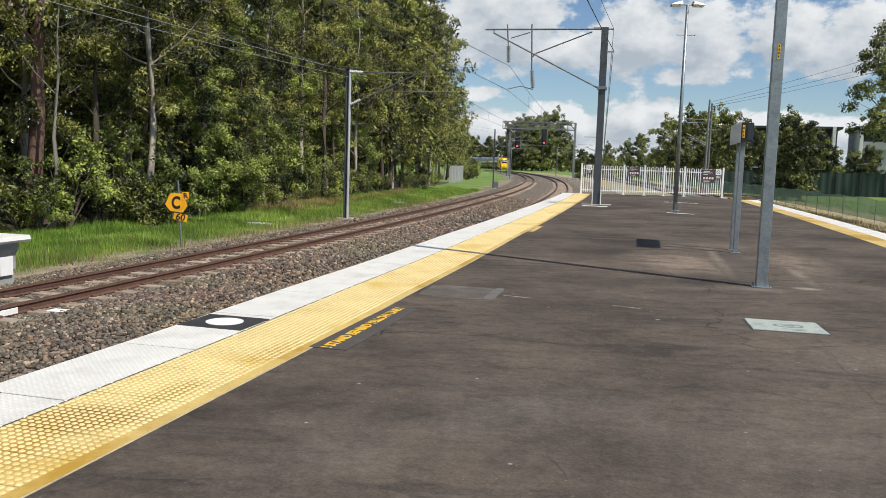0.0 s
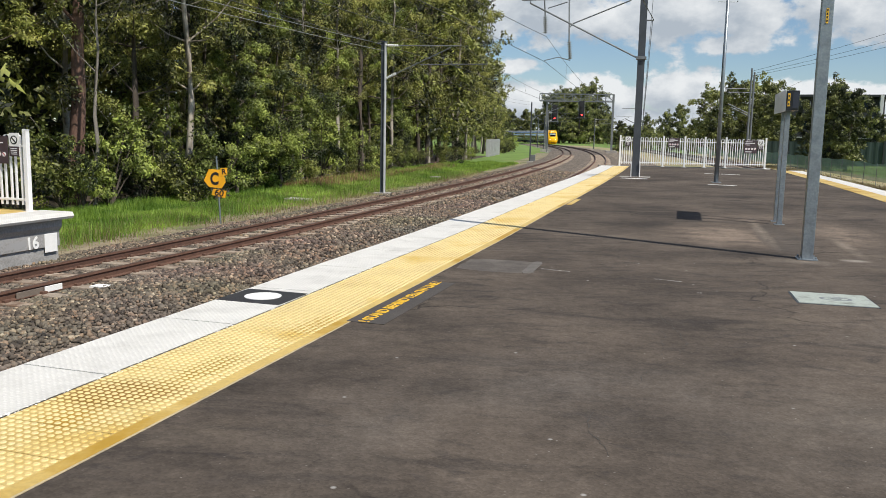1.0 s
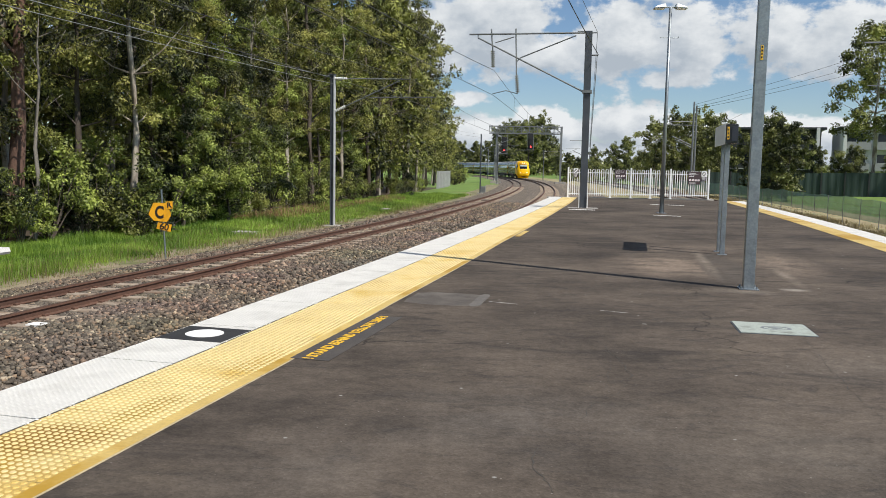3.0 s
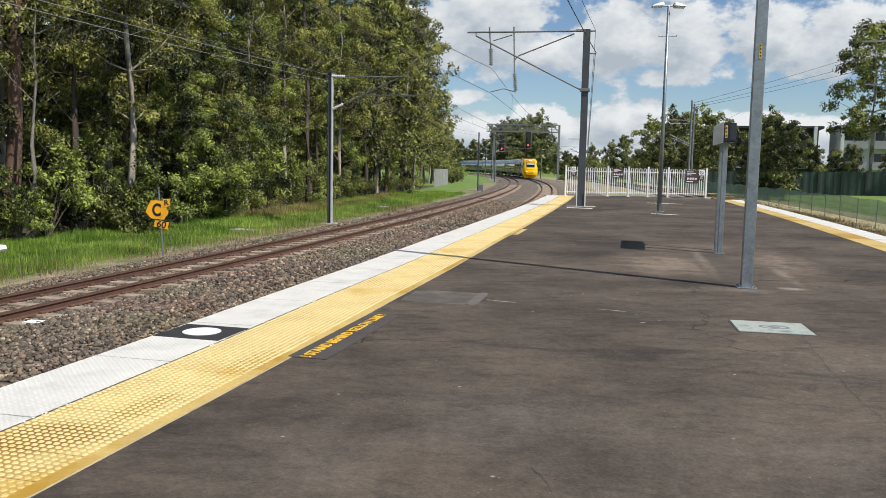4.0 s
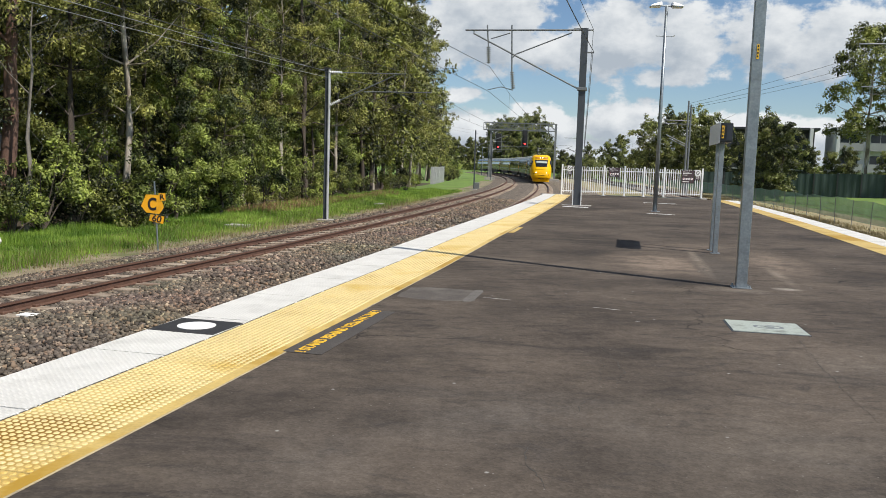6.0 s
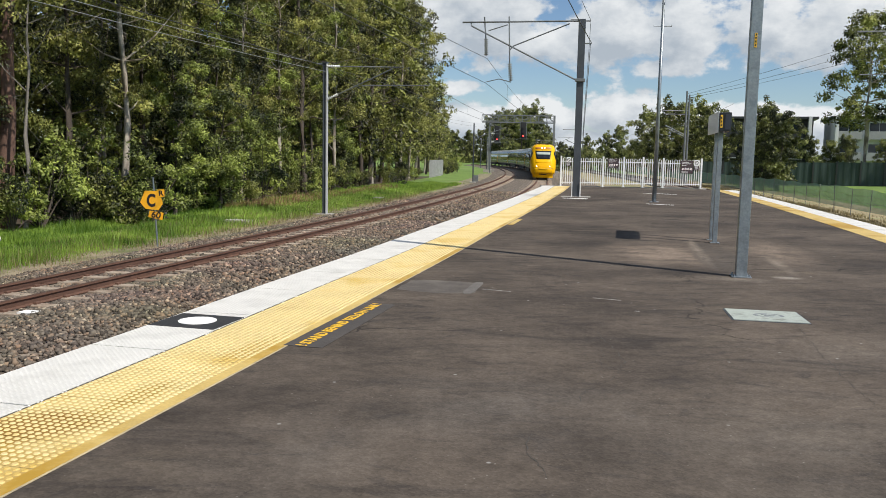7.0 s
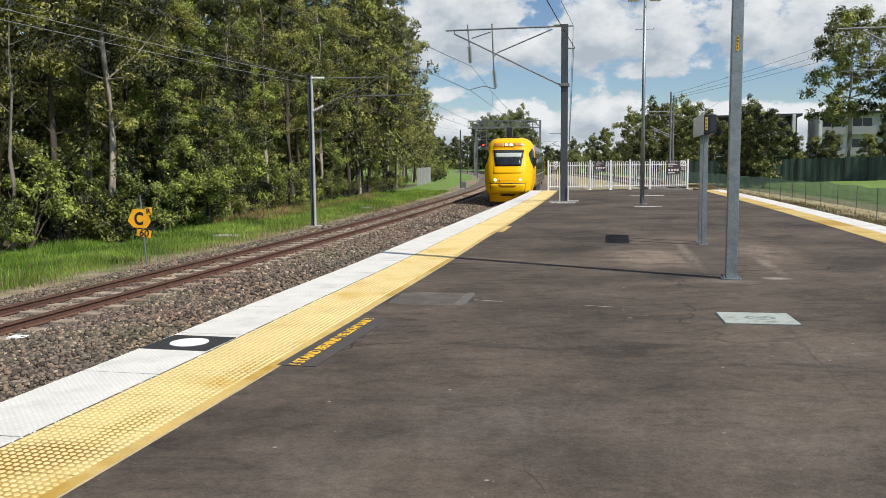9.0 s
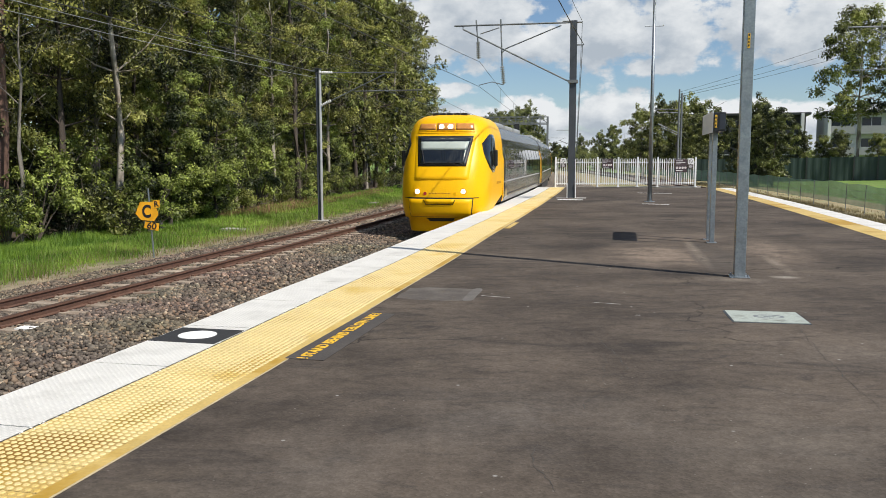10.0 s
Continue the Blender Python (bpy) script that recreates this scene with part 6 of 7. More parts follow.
def limb(bm, pts, radii, n=7):
    prev = None
    for i, (p, r) in enumerate(zip(pts, radii)):
        d = (pts[min(i + 1, len(pts) - 1)] - pts[max(i - 1, 0)]).normalized()
        q = d.to_track_quat("Z", "Y").to_matrix()
        ring = [bm.verts.new(p + q @ Vector((r * math.cos(2 * math.pi * k / n), r * math.sin(2 * math.pi * k / n), 0))) for k in range(n)]
        if prev:
            for k in range(n):
                bm.faces.new((prev[k], prev[(k + 1) % n], ring[(k + 1) % n], ring[k]))
        prev = ring
    bm.faces.new(prev)


def make_tree(seed, height, spread, bare, leaves, leaf, mat, bark, label, girth=0.16, clumps=26, group="trackside trees", droop=0.5, bare_limbs=0):
    """A tree: tapered trunk with limbs, crown of leaf clumps with gaps. bare: height of the lowest foliage."""
    rnd, rng = random.Random(seed), np.random.default_rng(seed)
    t = thing("tree", Matrix.Identity(4), label, "tree", group)
    bm = B()
    lean = Vector((rnd.uniform(-0.05, 0.05), rnd.uniform(-0.05, 0.05), 1))
    pts, rad = [], []
    for i in range(9):
        u = i / 8
        pts.append(Vector((lean.x * u * height + rnd.uniform(-0.12, 0.12) * min(1, i), lean.y * u * height + rnd.uniform(-0.12, 0.12) * min(1, i), u * height * 0.93 - 0.1)))
        rad.append(girth * (1.15 if i == 0 else 1 - 0.85 * u))
    limb(bm, pts, rad)
    cs, rs = [], []
    for i in range(clumps):
        u = (i + rnd.random()) / clumps
        z = bare + (height - bare) * u
        a = i * 2.4 + rnd.uniform(-0.6, 0.6)
        k = math.sin(math.pi * min(1, 0.18 + 0.75 * u)) ** 0.7
        r = spread * k * rnd.uniform(0.35, 1.0)
        j = min(7, int(z / height * 8))
        start = pts[j].lerp(pts[j + 1], 0.3)
        end = Vector((lean.x * z + r * math.cos(a), lean.y * z + r * math.sin(a), z + rnd.uniform(-0.2, 0.5)))
        start.z = min(start.z, end.z - 0.15 * r)
        mid = start.lerp(end, 0.5) + Vector((0, 0, -0.10 * r))
        limb(bm, [start, mid, end], [max(0.02, rad[j] * 0.35), max(0.014, rad[j] * 0.22), 0.008], 5)
        size = spread * rnd.uniform(0.20, 0.52)
        cs.append(end); rs.append((size, size, size * rnd.uniform(0.6, 0.95)))
        if rnd.random() < 0.6:
            cs.append(mid + Vector((rnd.uniform(-.3, .3), rnd.uniform(-.3, .3), 0.2))); rs.append((size * 0.6, size * 0.6, size * 0.5))
    for i in range(bare_limbs):
        # leafless crooked limbs that stick out of the crown
        u = rnd.uniform(0.25, 0.85)
        j = int(u * 8)
        a, p, q = rnd.uniform(0, 6.28), pts[j].copy(), [pts[j].copy()]
        step = spread * rnd.uniform(0.26, 0.4)
        for k in range(4):
            a += rnd.uniform(-1.3, 1.3)
            p = p + Vector((math.cos(a), math.sin(a), rnd.uniform(-0.5, 1.0))) * step * rnd.uniform(0.6, 1.2)
            q.append(p)
        r = rad[j] * rnd.uniform(0.14, 0.30)
        limb(bm, q, [r, r * 0.8, r * 0.6, r * 0.4, 0.012], 6)
        side = q[2] + Vector((rnd.uniform(-1, 1), rnd.uniform(-1, 1), rnd.uniform(-0.2, 0.8))) * step
        limb(bm, [q[2], q[2].lerp(side, 0.5) + Vector((0, 0, 0.1)), side], [r * 0.45, r * 0.3, 0.008], 5)
    part("trunk", bm, bark, t, smooth=True)
    v, f = leaf_cloud(rng, np.array([list(c) for c in cs]), np.array(rs), leaves, leaf[0], leaf[1], droop)
    raw("crown", v, f, mat, t)
    return t


def make_shrub(seed, r, h, leaves, leaf, mat, label, group="shrubs at the wood's edge"):
    rnd, rng = random.Random(seed), np.random.default_rng(seed)
    t = thing("shrub", Matrix.Identity(4), label, "shrub", group)
    bm = B()
    cs, rs = [], []
    for i in range(14):
        a, q = rnd.uniform(0, 6.28), rnd.uniform(0.1, 1)
        e = Vector((r * q * math.cos(a) * 0.8, r * q * math.sin(a) * 0.8, h * rnd.uniform(0.2, 0.95) * (1.1 - 0.4 * q)))
        limb(bm, [Vector((0, 0, -0.05)), e * 0.5 + Vector((0, 0, 0.1)), e], [0.03, 0.02, 0.008], 5)
        k = r * rnd.uniform(0.28, 0.5)
        cs.append(e); rs.append((k, k, k * 0.8))
    part("stem", bm, M_BARK_DARK, t)
    v, f = leaf_cloud(rng, np.array([list(c) for c in cs]), np.array(rs), leaves, leaf[0], leaf[1], 0.1)
    raw("foliage", v, f, mat, t)
    return t


def scatter(kinds, places, placed=False):
    """Copies of the kinds at (x, y, z, size), each turned at random; the originals take the first places."""
    used = {id(k) for k in kinds} if placed else set()
    for i, (k, x, y, z, size) in enumerate(places):
        src = kinds[k % len(kinds)]
        m = pose(x, y, z, 0, 0, random.uniform(0, 360))
        if id(src) not in used:
            used.add(id(src)); src.matrix_world = m; ob = src
        else:
            ob = copy_thing(src, m)
        ob.scale = (size, size, size * random.uniform(0.94, 1.08))


def build_wood():
    gum_l = "tall eucalyptus tree with a pale trunk and olive leaves"
    dark_l = "tall dark-barked tree with dense green leaves"
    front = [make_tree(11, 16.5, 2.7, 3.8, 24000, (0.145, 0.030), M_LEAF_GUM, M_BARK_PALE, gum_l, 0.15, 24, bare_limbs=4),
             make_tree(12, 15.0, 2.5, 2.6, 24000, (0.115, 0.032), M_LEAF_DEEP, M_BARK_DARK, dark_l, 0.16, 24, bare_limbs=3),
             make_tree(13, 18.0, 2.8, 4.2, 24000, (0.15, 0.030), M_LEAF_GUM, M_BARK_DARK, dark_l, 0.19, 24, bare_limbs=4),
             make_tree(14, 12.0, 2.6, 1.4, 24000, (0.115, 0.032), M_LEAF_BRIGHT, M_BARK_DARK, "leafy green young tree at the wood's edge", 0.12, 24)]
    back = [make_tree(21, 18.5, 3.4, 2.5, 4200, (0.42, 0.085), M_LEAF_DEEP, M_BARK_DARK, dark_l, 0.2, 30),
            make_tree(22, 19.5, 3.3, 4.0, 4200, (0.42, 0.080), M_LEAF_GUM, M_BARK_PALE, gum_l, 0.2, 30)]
    places = []
    s = 6.0
    i = 0
    while s < 172:
        o = -10.4 + random.uniform(-1.1, 0.9) - (2.0 if s > 90 or s < 26 else 0)
        x, y = spot(s, o)
        size = float(np.interp(s, (6, 60, 80, 102, 112, 135, 172), (1, 1, 1.16, 1.2, 0.85, 0.62, 0.5)))
        kind = random.choice((1, 1, 2)) if s < 25 else random.choice((0, 1, 1, 2, 2, 3, 3)) if s < 62 else random.choice((0, 2, 4, 4, 5))
        places.append((kind, x, y, GROUND_Z, size * random.uniform(0.86, 1.1)))
        s += random.uniform(2.3, 3.6) * (1 if s < 70 else 1.35)
    scatter([*front, *back], places)
    places = []
    for o, step, s0, s1 in ((-14.2, 3.4, 0, 100), (-19, 4.0, 4, 100), (-25, 5.0, 8, 96), (-33, 6, 12, 80)):
        s = s0
        while s < s1:
            x, y = spot(s, o + random.uniform(-1.4, 1.4))
            places.append((random.choice((0, 0, 1)), x, y, GROUND_Z, random.uniform(0.8, 1.08)))
            s += step * random.uniform(0.75, 1.3)
    scatter(back, places, True)
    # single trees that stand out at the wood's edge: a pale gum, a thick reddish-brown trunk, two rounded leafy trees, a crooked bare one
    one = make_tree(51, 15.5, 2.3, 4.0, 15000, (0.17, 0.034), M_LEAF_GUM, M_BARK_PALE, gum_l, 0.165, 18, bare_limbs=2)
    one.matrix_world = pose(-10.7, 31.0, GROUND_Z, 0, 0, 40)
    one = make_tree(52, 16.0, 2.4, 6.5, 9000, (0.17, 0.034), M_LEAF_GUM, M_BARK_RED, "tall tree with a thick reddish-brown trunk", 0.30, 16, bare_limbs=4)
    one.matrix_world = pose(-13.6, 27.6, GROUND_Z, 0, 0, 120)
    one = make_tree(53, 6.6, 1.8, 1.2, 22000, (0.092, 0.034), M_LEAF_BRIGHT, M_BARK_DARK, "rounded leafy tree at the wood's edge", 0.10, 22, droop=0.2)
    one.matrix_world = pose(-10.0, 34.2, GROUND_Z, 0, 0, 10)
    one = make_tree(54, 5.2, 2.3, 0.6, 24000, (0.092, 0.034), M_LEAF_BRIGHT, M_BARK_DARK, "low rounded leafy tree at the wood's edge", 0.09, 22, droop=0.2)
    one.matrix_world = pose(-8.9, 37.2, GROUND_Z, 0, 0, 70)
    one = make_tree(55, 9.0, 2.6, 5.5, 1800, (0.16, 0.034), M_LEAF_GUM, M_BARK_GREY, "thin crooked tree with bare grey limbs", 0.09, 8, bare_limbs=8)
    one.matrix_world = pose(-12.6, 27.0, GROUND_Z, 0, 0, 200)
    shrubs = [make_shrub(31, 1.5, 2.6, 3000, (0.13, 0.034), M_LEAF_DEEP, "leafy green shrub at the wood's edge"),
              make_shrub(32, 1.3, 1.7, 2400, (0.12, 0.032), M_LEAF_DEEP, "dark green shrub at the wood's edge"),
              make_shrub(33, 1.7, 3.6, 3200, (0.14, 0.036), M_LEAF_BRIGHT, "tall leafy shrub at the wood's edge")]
    places = []
    s = 7.0
    while s < 150:
        if s < 27 and random.random() < 0.72 or 95 < s < 120:
            s += 1.5
            continue
        x, y = spot(s, -9.3 + random.uniform(-0.9, 0.5))
        places.append((random.randrange(3), x, y, GROUND_Z, random.uniform(0.65, 1.15)))
        s += random.uniform(1.7, 3.4) * (1 if s < 60 else 1.5)
    for s in np.arange(26, 70, 4.2):
        x, y = spot(s, -12.2 + random.uniform(-0.8, 0.8))
        places.append((random.randrange(3), x, y, GROUND_Z, random.uniform(0.8, 1.3)))
    for s in np.arange(22.5, 40, 1.7):
        x, y = spot(s, -9.4 + random.uniform(-0.5, 0.4))
        places.append((random.choice((0, 1, 2)), x, y, GROUND_Z, random.uniform(0.75, 1.1)))
    for x, y, k, size in ((-10.1, 29.6, 1, 1.15), (-9.6, 30.4, 2, 0.9)):
        places.append((k, x, y, GROUND_Z, size))
    for o in (-16.5, -21.5, -28.0):
        for s in np.arange(2, 95, 3.4):
            x, y = spot(s + random.uniform(-1, 1), o + random.uniform(-1, 1))
            places.append((random.choice((1, 1, 2)), x, y, GROUND_Z, random.uniform(1.4, 2.0)))
    scatter(shrubs, places)


def blades(n, s0, s1, o0, o1, h, w, seed, thin=None, clump=0.0):
    rng = np.random.default_rng(seed)
    s, o = s0 + (s1 - s0) * rng.random(n) ** 1.5, rng.uniform(o0, o1, n)
    if thin is not None:
        keep = rng.random(n) < thin(s, o)
        s, o = s[keep], o[keep]
        n = len(s)
    th = TH0 + K * s
    x = X0 + (np.cos(TH0) - np.cos(th)) / K + o * np.cos(th)
    y = (np.sin(th) - np.sin(TH0)) / K - o * np.sin(th)
    wave = 0.65 + 0.5 * np.sin(x * 1.3 + 0.7 * y) * np.sin(0.9 * y - x) + 0.25 * rng.random(n)
    H = h * rng.uniform(0.5, 1.2, n) * np.clip(wave, 0.35, 1.4)
    a = rng.uniform(0, 6.28, n)
    lean = rng.uniform(0.05, 0.6, n) * H
    b = np.stack([x, y, np.full(n, GROUND_Z - 0.01)], 1)
    side = np.stack([np.cos(a), np.sin(a), 0 * a], 1) * (w * (0.6 + 0.02 * s))[:, None]
    tip = b + np.stack([np.cos(a + 1.3) * lean, np.sin(a + 1.3) * lean, H], 1)
    v = np.stack([b - side, b + side, tip], 1).reshape(-1, 3)
    return v, np.arange(3 * n).reshape(-1, 3)


def build_grass():
    v, f = blades(200000, 8, 80, -9.8, -3.1, 0.29, 0.009, 5, lambda s, o: np.clip((-3.2 - o) / 1.2, 0.06, 1))
    tagged(raw("grass", v, f, M_GRASS), "long bright green grass beside the railway track", "grass", kind="stuff")
    v, f = blades(22000, 8, 60, -6.5, -2.6, 0.26, 0.008, 6)
    tagged(raw("grass", v, f, M_DRYGRASS), "dry straw-coloured grass along the ballast edge", "grass", kind="stuff")
    v, f = blades(6000, 38, 66, -8.8, -6.6, 0.42, 0.010, 8)
    tagged(raw("grass", v, f, M_REDGRASS), "reddish seeding grass at the wood's edge", "grass", kind="stuff")
    v, f = blades(26000, 25, 120, 22.0, 36.0, 0.14, 0.016, 7)
    tagged(raw("grass", v, f, M_DRYGRASS), "dry grass beyond the wire-mesh fence", "grass", kind="stuff")
    v, f = blades(20000, 24, 110, 19.9, 21.6, 0.24, 0.010, 9)
    tagged(raw("grass", v, f, M_DRYGRASS), "dry straw-coloured grass under the mesh fence", "grass", kind="stuff")


# ---- beyond the platform ----
def build_mesh_fence():
    t = thing("mesh_fence", Matrix.Identity(4), "low post-and-wire fence hung with green shade mesh", "fence")
    s, i = 30.0, 0
    while s < 120:
        x, y = spot(s, 21.15)
        bm = B(); rod(bm, (0, 0, -0.1), (random.uniform(-0.05, 0.05), random.uniform(-0.05, 0.05), 1.45), 0.02, n=6)
        p = part("post", bm, M_GREYSTEEL, t)
        p.matrix_local = pose(x, y, GROUND_Z)
        s += 2.9
    for z in (1.1, 0.8, 0.45):
        part("fence_wire", sweep(B(), [(21.15, GROUND_Z + z), (21.158, GROUND_Z + z), (21.158, GROUND_Z + z + 0.01), (21.15, GROUND_Z + z + 0.01)], 30, 120, 2.9), M_GREYSTEEL, t)
    # fine open weave that lets half of the light through, slack between the posts
    bm = B()
    prev = None
    for i in range(73):
        s = 34 + 106 * i / 72
        slack = 0.05 * math.sin(i * 1.9) + 0.03 * math.sin(i * 0.7)
        col = [bm.verts.new((*spot(s, 21.2 + 0.04 * math.sin(i * 2.3 + k)), GROUND_Z + z)) for k, z in enumerate((0.38, 0.75, 1.1, 1.45 + slack))]
        if prev:
            for k in range(3):
                bm.faces.new((prev[k], col[k], col[k + 1], prev[k + 1]))
        prev = col
    part("shade_mesh", bm, M_MESH, t, "green woven shade mesh")


def build_far_fence():
    t = thing("panel_fence", Matrix.Identity(4), "tall dark green corrugated steel panel fence", "fence")
    a, b = Vector((33, 96, 0)), Vector((86, 74, 0))
    n = 24
    turn = math.degrees(math.atan2(b.y - a.y, b.x - a.x))
    w = (b - a).length / n
    bm = B()
    k = 12
    low = [bm.verts.new((-w / 2 + w * i / k, 0.04 * (i // 2 % 2), 0)) for i in range(k + 1)]
    top = [bm.verts.new((v.co.x, v.co.y, 2.75)) for v in low]
    for i in range(k):
        bm.faces.new((low[i], low[i + 1], top[i + 1], top[i]))
    r = bmesh.ops.extrude_face_region(bm, geom=list(bm.faces))
    for v in r["geom"]:
        if isinstance(v, bmesh.types.BMVert):
            v.co.y += 0.02
    bmesh.ops.recalc_face_normals(bm, faces=bm.faces)
    me = None
    for i in range(n):
        p = a.lerp(b, (i + 0.5) / n)
        if me is None:
            ob = part("panel", bm, M_COLORBOND, t); me = ob.data
        else:
            ob = new("panel", me); ob.parent = t
        ob.matrix_local = pose(p.x, p.y, ground_height(p.x, p.y) - 0.15, 0, 0, turn)
        q = a.lerp(b, i / n)
        bm2 = B(); box(bm2, -0.07, 0.07, -0.12, 0.0, -0.1, 2.85)
        po = part("post", bm2, M_BLDG_DARK, t)
        po.matrix_local = pose(q.x, q.y, ground_height(q.x, q.y) - 0.1, 0, 0, turn)


def apartment(m, w, d, storeys, mat, label, blades=()):
    """A flat-roofed apartment block with balconies and windows on its front (local -y)."""
    t = thing("apartment_building", m, label, "building", "apartment buildings")
    h = 3.0 * storeys
    bm = B(); box(bm, 0, w, 0, d, 0, h, 0.03)
    part("wall", bm, mat, t)
    bm = B(); box(bm, -0.6, w + 0.6, -1.2, d + 0.4, h, h + 0.35, 0.04)
    part("roof", bm, M_BLDG_DARK, t, "dark flat overhanging roof")
    bay = 4.0
    for f in range(storeys):
        for i in range(int(w / bay)):
            x = i * bay + 0.6
            bm = B(); box(bm, x, x + 2.6, -0.04, 0.02, 3 * f + 0.3, 3 * f + 2.4)
            win = part("window", bm, M_WINDOW, t)
            for q in (0, 1.27, 2.54):
                bm = B(); box(bm, x + q, x + q + 0.06, -0.07, -0.03, 3 * f + 0.3, 3 * f + 2.4)
                part("frame", bm, M_BLDG_WHITE, win)
            bm = B(); box(bm, x - 0.3, x + 3.0, -1.3, -0.02, 3 * f + 0.05, 3 * f + 0.22)
            bal = part("balcony", bm, M_BLDG_GREY, t)
            bm = B(); box(bm, x - 0.3, x + 3.0, -1.3, -1.25, 3 * f + 0.22, 3 * f + 1.2)
            part("balustrade", bm, M_BLDG_DARK if mat is M_BLDG_DARK else M_BLDG_GREY, bal)
    for x in blades:
        bm = B(); box(bm, x, x + 0.45, -1.6, 0.4, 0, h + 0.25, 0.02)
        part("fin_wall", bm, M_BLDG_WHITE, t, "white rendered fin wall")
    return t


def build_buildings():
    apartment(pose(42.5, 128, -1.0, 0, 0, -20), 17, 12, 3, M_BLDG_DARK, "charcoal three-storey apartment block with a flat roof", (16.2,))
    apartment(pose(60, 119, -1.0, 0, 0, -20), 24, 12, 3, M_BLDG_WHITE, "grey and white three-storey apartment block with fin walls", (0, 11.5, 15.5, 20.0))


def build_far_trees():
    gum = make_tree(44, 13.2, 3.4, 5.0, 16000, (0.24, 0.06), M_LEAF_DEEP, M_BARK_PALE, "large open eucalyptus tree with a pale forked trunk", 0.22, 34, "trees beyond the platform")
    mid = make_tree(42, 10.0, 2.9, 1.0, 11000, (0.33, 0.085), M_LEAF_FAR, M_BARK_DARK, "dense green tree beyond the platform", 0.2, 26, "trees beyond the platform")
    wide = make_tree(43, 11.5, 3.4, 1.8, 11000, (0.36, 0.085), M_LEAF_FAR, M_BARK_PALE, "spreading gum tree in the distance", 0.22, 26, "trees beyond the platform")
    P = []

    def at(px_dir, d, k, size):
        """A tree at that bearing (degrees to the right of y) and distance."""
        x, y = d * math.sin(radians(px_dir)), d * math.cos(radians(px_dir))
        P.append((k, x, y, ground_height(x, y), size))
    # the big gums on the right, then trees before the buildings, then the far row
    for b, d, k, s in ((28.5, 105, 0, 1.40), (32.2, 104, 0, 1.25), (25.4, 112, 1, 0.54), (26.6, 114, 1, 0.50), (27.5, 113, 1, 0.52), (29.6, 112, 1, 0.5), (30.6, 113, 1, 0.6),
                       (22.7, 86, 1, 0.78), (23.7, 84, 1, 0.70), (23.2, 92, 2, 0.70), (21.6, 92, 1, 0.62),
                       (16.6, 118, 2, 0.86), (17.6, 112, 2, 0.84), (18.8, 116, 2, 0.90), (19.8, 110, 1, 0.86), (15.6, 124, 2, 0.86),
                       (13.6, 190, 1, 0.92), (12.6, 200, 2, 0.76), (11.6, 205, 2, 0.66), (10.8, 220, 1, 0.62), (9.9, 240, 1, 0.6), (14.6, 170, 1, 0.62), (9.0, 250, 2, 0.55)):
        at(b, d, k, s)
    # low bank of trees along the horizon
    for b in np.arange(9.9, 24.5, 0.62):
        at(float(b) + random.uniform(-0.2, 0.2), random.uniform(150, 185), 1, random.uniform(0.34, 0.52))
    # stand of trees behind the gantry
    for b, d, s in ((5.0, 235, 1.15), (5.7, 228, 1.32), (6.4, 240, 1.5), (7.1, 230, 1.5), (7.8, 238, 1.38), (8.4, 245, 1.1), (6.0, 250, 1.3), (7.4, 250, 1.4), (3.4, 260, 1.0), (2.4, 270, 0.95), (1.6, 280, 0.9),
                    (0.8, 290, 0.85), (0.0, 280, 0.8), (8.9, 270, 0.9)):
        at(b, 1.32 * d, random.choice((1, 2)), 1.32 * s)
    # low wood behind the gantry
    for b in np.arange(1.0, 9.4, 0.45):
        at(float(b), 345 + 12 * math.sin(7 * b), 1, 1.0 + 0.18 * math.sin(11 * b))
    scatter([gum, mid, wide], P)
    # woods on the skyline
    rng = np.random.default_rng(9)
    n = 420
    ang = rng.uniform(-0.3, 0.75, n)
    dist = rng.uniform(300, 420, n)
    c = np.stack([dist * np.sin(ang), dist * np.cos(ang), rng.uniform(-1, 4.0, n)], 1)
    v, f = leaf_cloud(rng, c, np.stack([rng.uniform(3, 6, n)] * 2 + [rng.uniform(2, 4.5, n)], 1), 26000, 1.5, 0.45, 0.1)
    tagged(raw("skyline_wood", v, f, M_LEAF_FAR), "distant dark green wood on the skyline", "wood", kind="stuff")


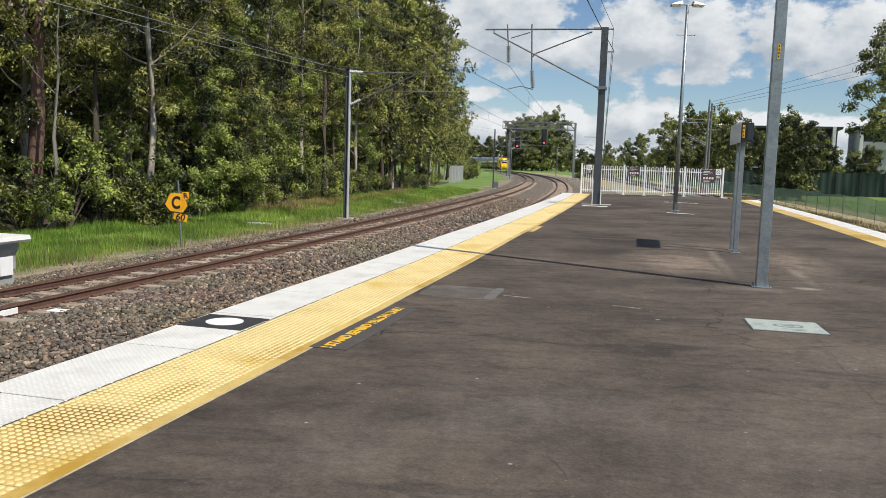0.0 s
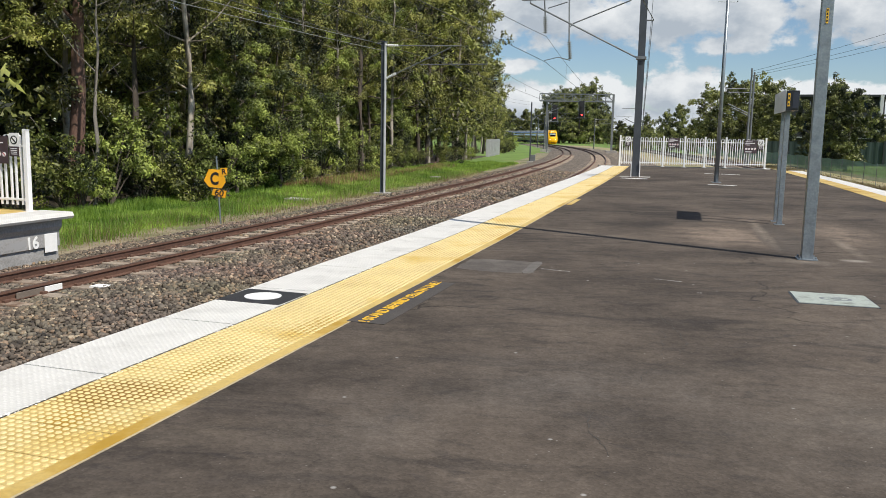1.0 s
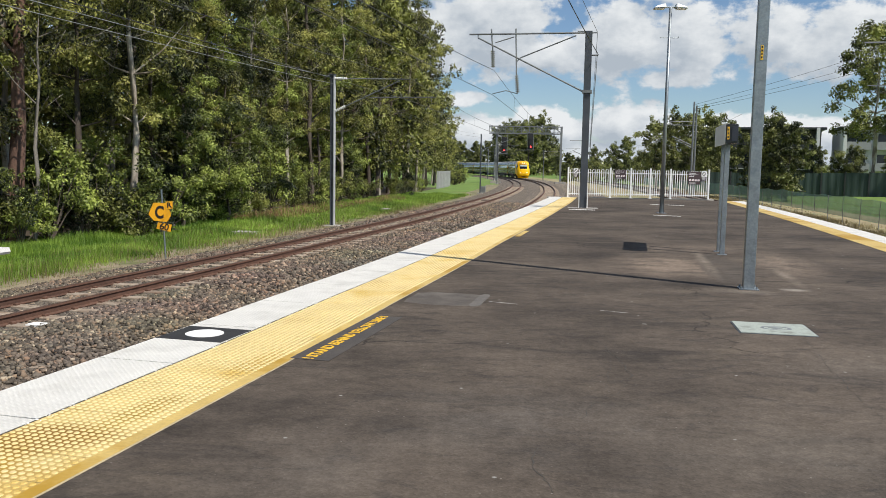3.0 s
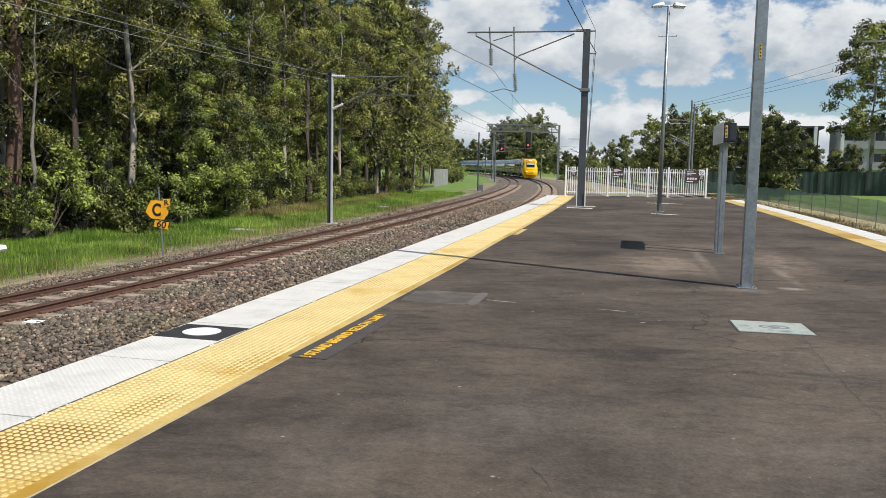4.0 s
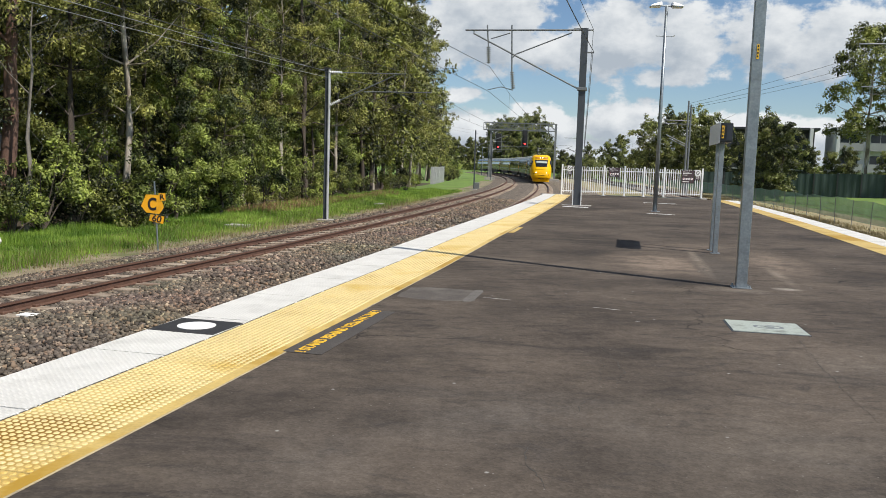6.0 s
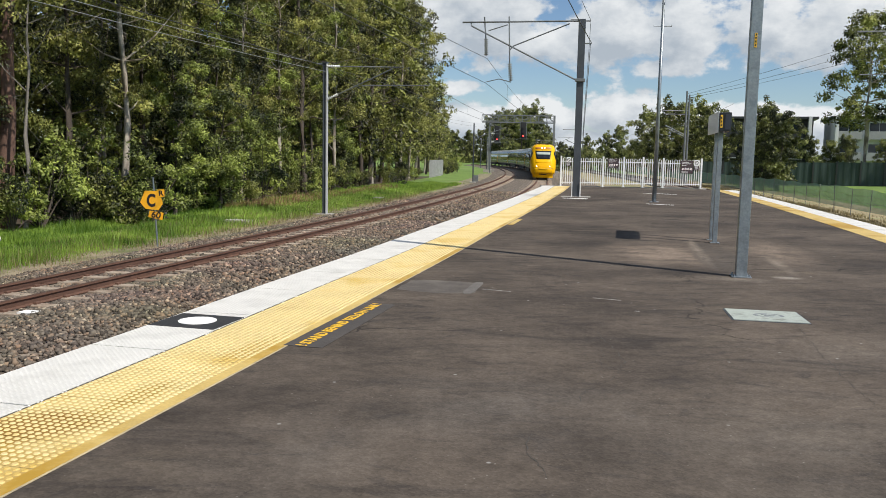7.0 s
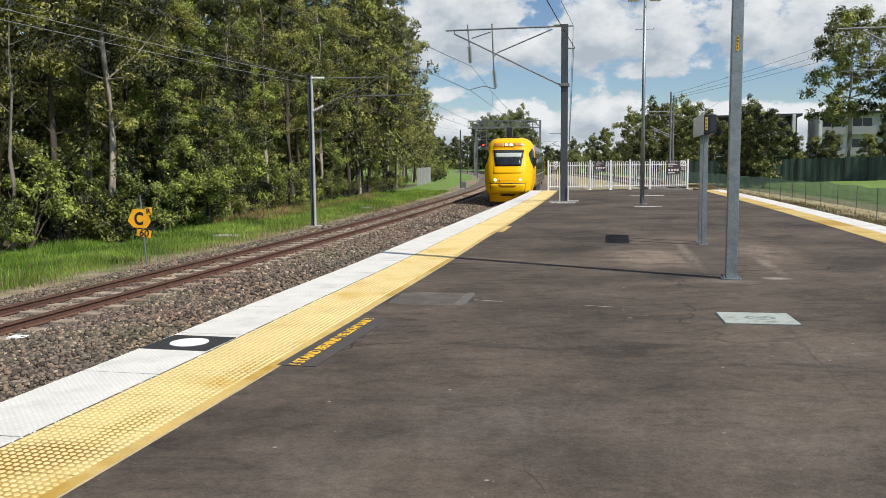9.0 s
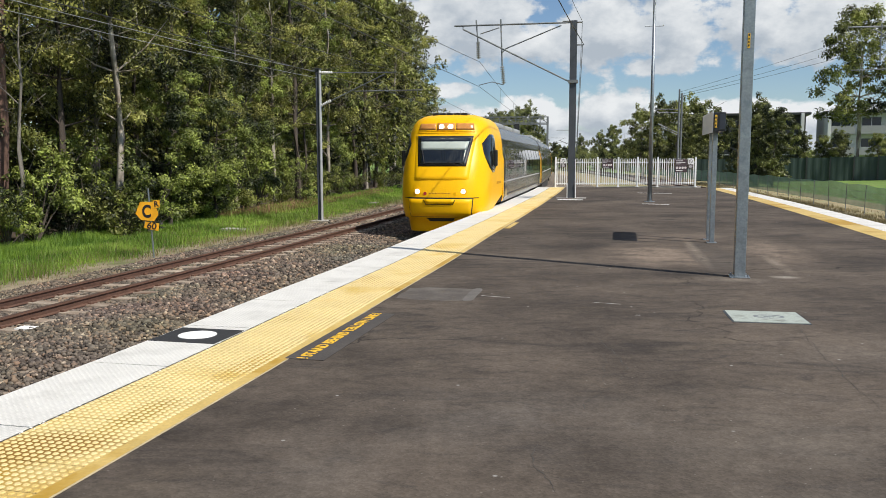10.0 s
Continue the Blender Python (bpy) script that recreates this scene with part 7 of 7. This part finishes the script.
def build_small_things():
    # pale palings on the left beyond the verge
    t = thing("paling_fence", Matrix.Identity(4), "short pale grey paling fence at the wood's edge", "fence")
    for i in range(9):
        s = 101 + 1.75 * i
        bm = B(); box(bm, -0.17, 0.17, -0.03, 0.03, 0, 2.1, 0.01)
        p = part("paling", bm, M_PALE_OR_SUNLIT, t)
        p.matrix_local = along(s, -9.3, GROUND_Z)
    # pole behind the railing fence and other line poles
    for x, y, h, lab in ((25.6, 79.6, 9.3, "concrete line pole with a bracket arm"), (26.05, 80.2, 9.0, "concrete line pole with a bracket arm"), (22.8, 118, 8.6, "slim grey line pole")):
        q = thing("line_pole", pose(x, y, ground_height(x, y)), lab, "pole", "line poles")
        part("pole", rod(B(), (0, 0, -0.1), (0, 0, h), 0.115, 0.085, 8), M_GREYSTEEL, q)
        part("arm", rod(B(), (-2.4, 0, h - 1.9), (0.2, 0, h - 1.9), 0.04), M_GREYSTEEL, q)
        part("strut", rod(B(), (-2.0, 0, h - 3.3), (0, 0, h - 4.2), 0.05), M_GREYSTEEL, q)
    # concrete pit and cable marker beside the far track
    for s, o, w in ((50.0, -4.4, 0.5), (31.0, -4.6, 0.9)):
        bm = B(); box(bm, -w / 2, w / 2, -0.3, 0.3, -0.1, 0.14, 0.02)
        p = part("cable_pit", bm, M_CONCRETE)
        p.matrix_world = along(s, o, GROUND_Z)
        tagged(p, "low grey concrete cable pit in the grass", "cable pit", "cable pits")
    for s, o, h in ((88, -2.9, 0.7),):
        bm = B(); box(bm, -0.3, 0.3, -0.2, 0.2, 0, h, 0.02)
        p = part("trackside_cabinet", bm, M_GREYSTEEL)
        p.matrix_world = along(s, o, GROUND_Z)
        tagged(p, "small grey trackside equipment cabinet", "cabinet")


# ---- assembly ----
build_ground()
build_ballast()
build_track(0.0, -14, 240, (4.0, 110.0), "railway track with rusty rails on concrete sleepers")
build_track(NEAR, -14, 240, (14.0, 120.0), "railway track with rusty rails beside the platform", NEAR_DROP)
build_track(RIGHT, 20, 200, (46.0, 110.0), "railway track on the platform's other side")
plat = build_platform()
build_opposite_platform()
build_markings(plat)
build_post()
build_display()
build_floodlight()
build_end_fence()
build_platform_mast()
build_left_mast(36.2, -3.04)
build_right_mast()
build_slim_pole(83.0, -2.7, 5.9)
build_track_details()
for s, o in ((136.0, -3.0), (165.0, -3.0), (190.0, -3.0), (150.0, 8.3), (180.0, 8.3)):
    build_left_mast(s, o, True, 6.46)
build_gantry()
build_speed_sign()
build_wires()
build_train()
build_mesh_fence()
build_far_fence()
build_buildings()
build_small_things()
build_far_trees()
build_wood()
build_grass()
coping(plat, EDGE, MID - 0.013, -14.0, 49.0, M_WHITE, 1.5)
coping(plat, R_MID, R_EDGE, -14.0, 49.6, M_WHITE, 1.2)
tactile(plat, MID + 0.012, -1.76, 49.0, 0.36, 2, 0.0514)
part("yellow_strip", sweep(B(), [(MID + 0.012, 0.004), (MID + 0.732, 0.004), (MID + 0.732, -0.05), (MID + 0.012, -0.05)], -14, -1.765, 1.0, edge=True), M_YELLOW_PAINT, plat, "yellow strip along the edge")
part("pale_edge_line", sweep(B(), [(INNER + 0.001, 0.0035), (INNER + 0.014, 0.0035), (INNER + 0.014, -0.03), (INNER + 0.001, -0.03)], -14, 49.2, 1.0, edge=True), M_PALE_EDGE, plat, "thin pale line along the yellow strip")
part("joint", sweep(B(), [(MID - 0.012, 0.0), (MID + 0.014, 0.0), (MID + 0.014, -0.03), (MID - 0.012, -0.03)], -14, 49.0, 1.0, edge=True), M_JOINT, plat, "dark joint filler")
part("yellow_border", sweep(B(), [(MID + 0.733, 0.004), (INNER, 0.004), (INNER, -0.05), (MID + 0.733, -0.05)], -14, 49.2, 1.0, edge=True), M_YELLOW_PAINT, plat, "plain yellow border strip")
part("yellow_border", sweep(B(), [(R_INNER, 0.004), (R_MID - 0.004, 0.004), (R_MID - 0.004, -0.05), (R_INNER, -0.05)], -14, 49.2, 1.0), M_YELLOW_PAINT, plat, "yellow strip along the far edge")


def joint_crumbs(plat):
    """Crumbs of filler and flaked paint along the joint between white and yellow."""
    rng = random.Random(12)
    v, f = [], []
    for i in range(520):
        s, o = 5.0 + 26 * rng.random() ** 1.6, MID + rng.gauss(0, 0.016)
        x, y = spot(s, o + sway(s))
        r, a = rng.uniform(0.003, 0.010), rng.uniform(0, 6.28)
        k = len(v)
        for q in range(4):
            v.append((x + r * math.cos(a + q * 1.57) * rng.uniform(0.6, 1.6), y + r * math.sin(a + q * 1.57), 0.003))
        v.append((x, y, 0.004 + r * 0.7))
        f += [(k + q, k + (q + 1) % 4, k + 4) for q in range(4)]
    tagged(raw("crumb", v, f, M_MARK_WHITE, plat), "flaked white paint crumbs along the joint", kind="stuff")


joint_crumbs(plat)


def motions():
    for i, c in enumerate(TRAIN):
        walk(c, [(t * 0.5, car_pose(t * 0.5, i)) for t in range(21)])


motions()
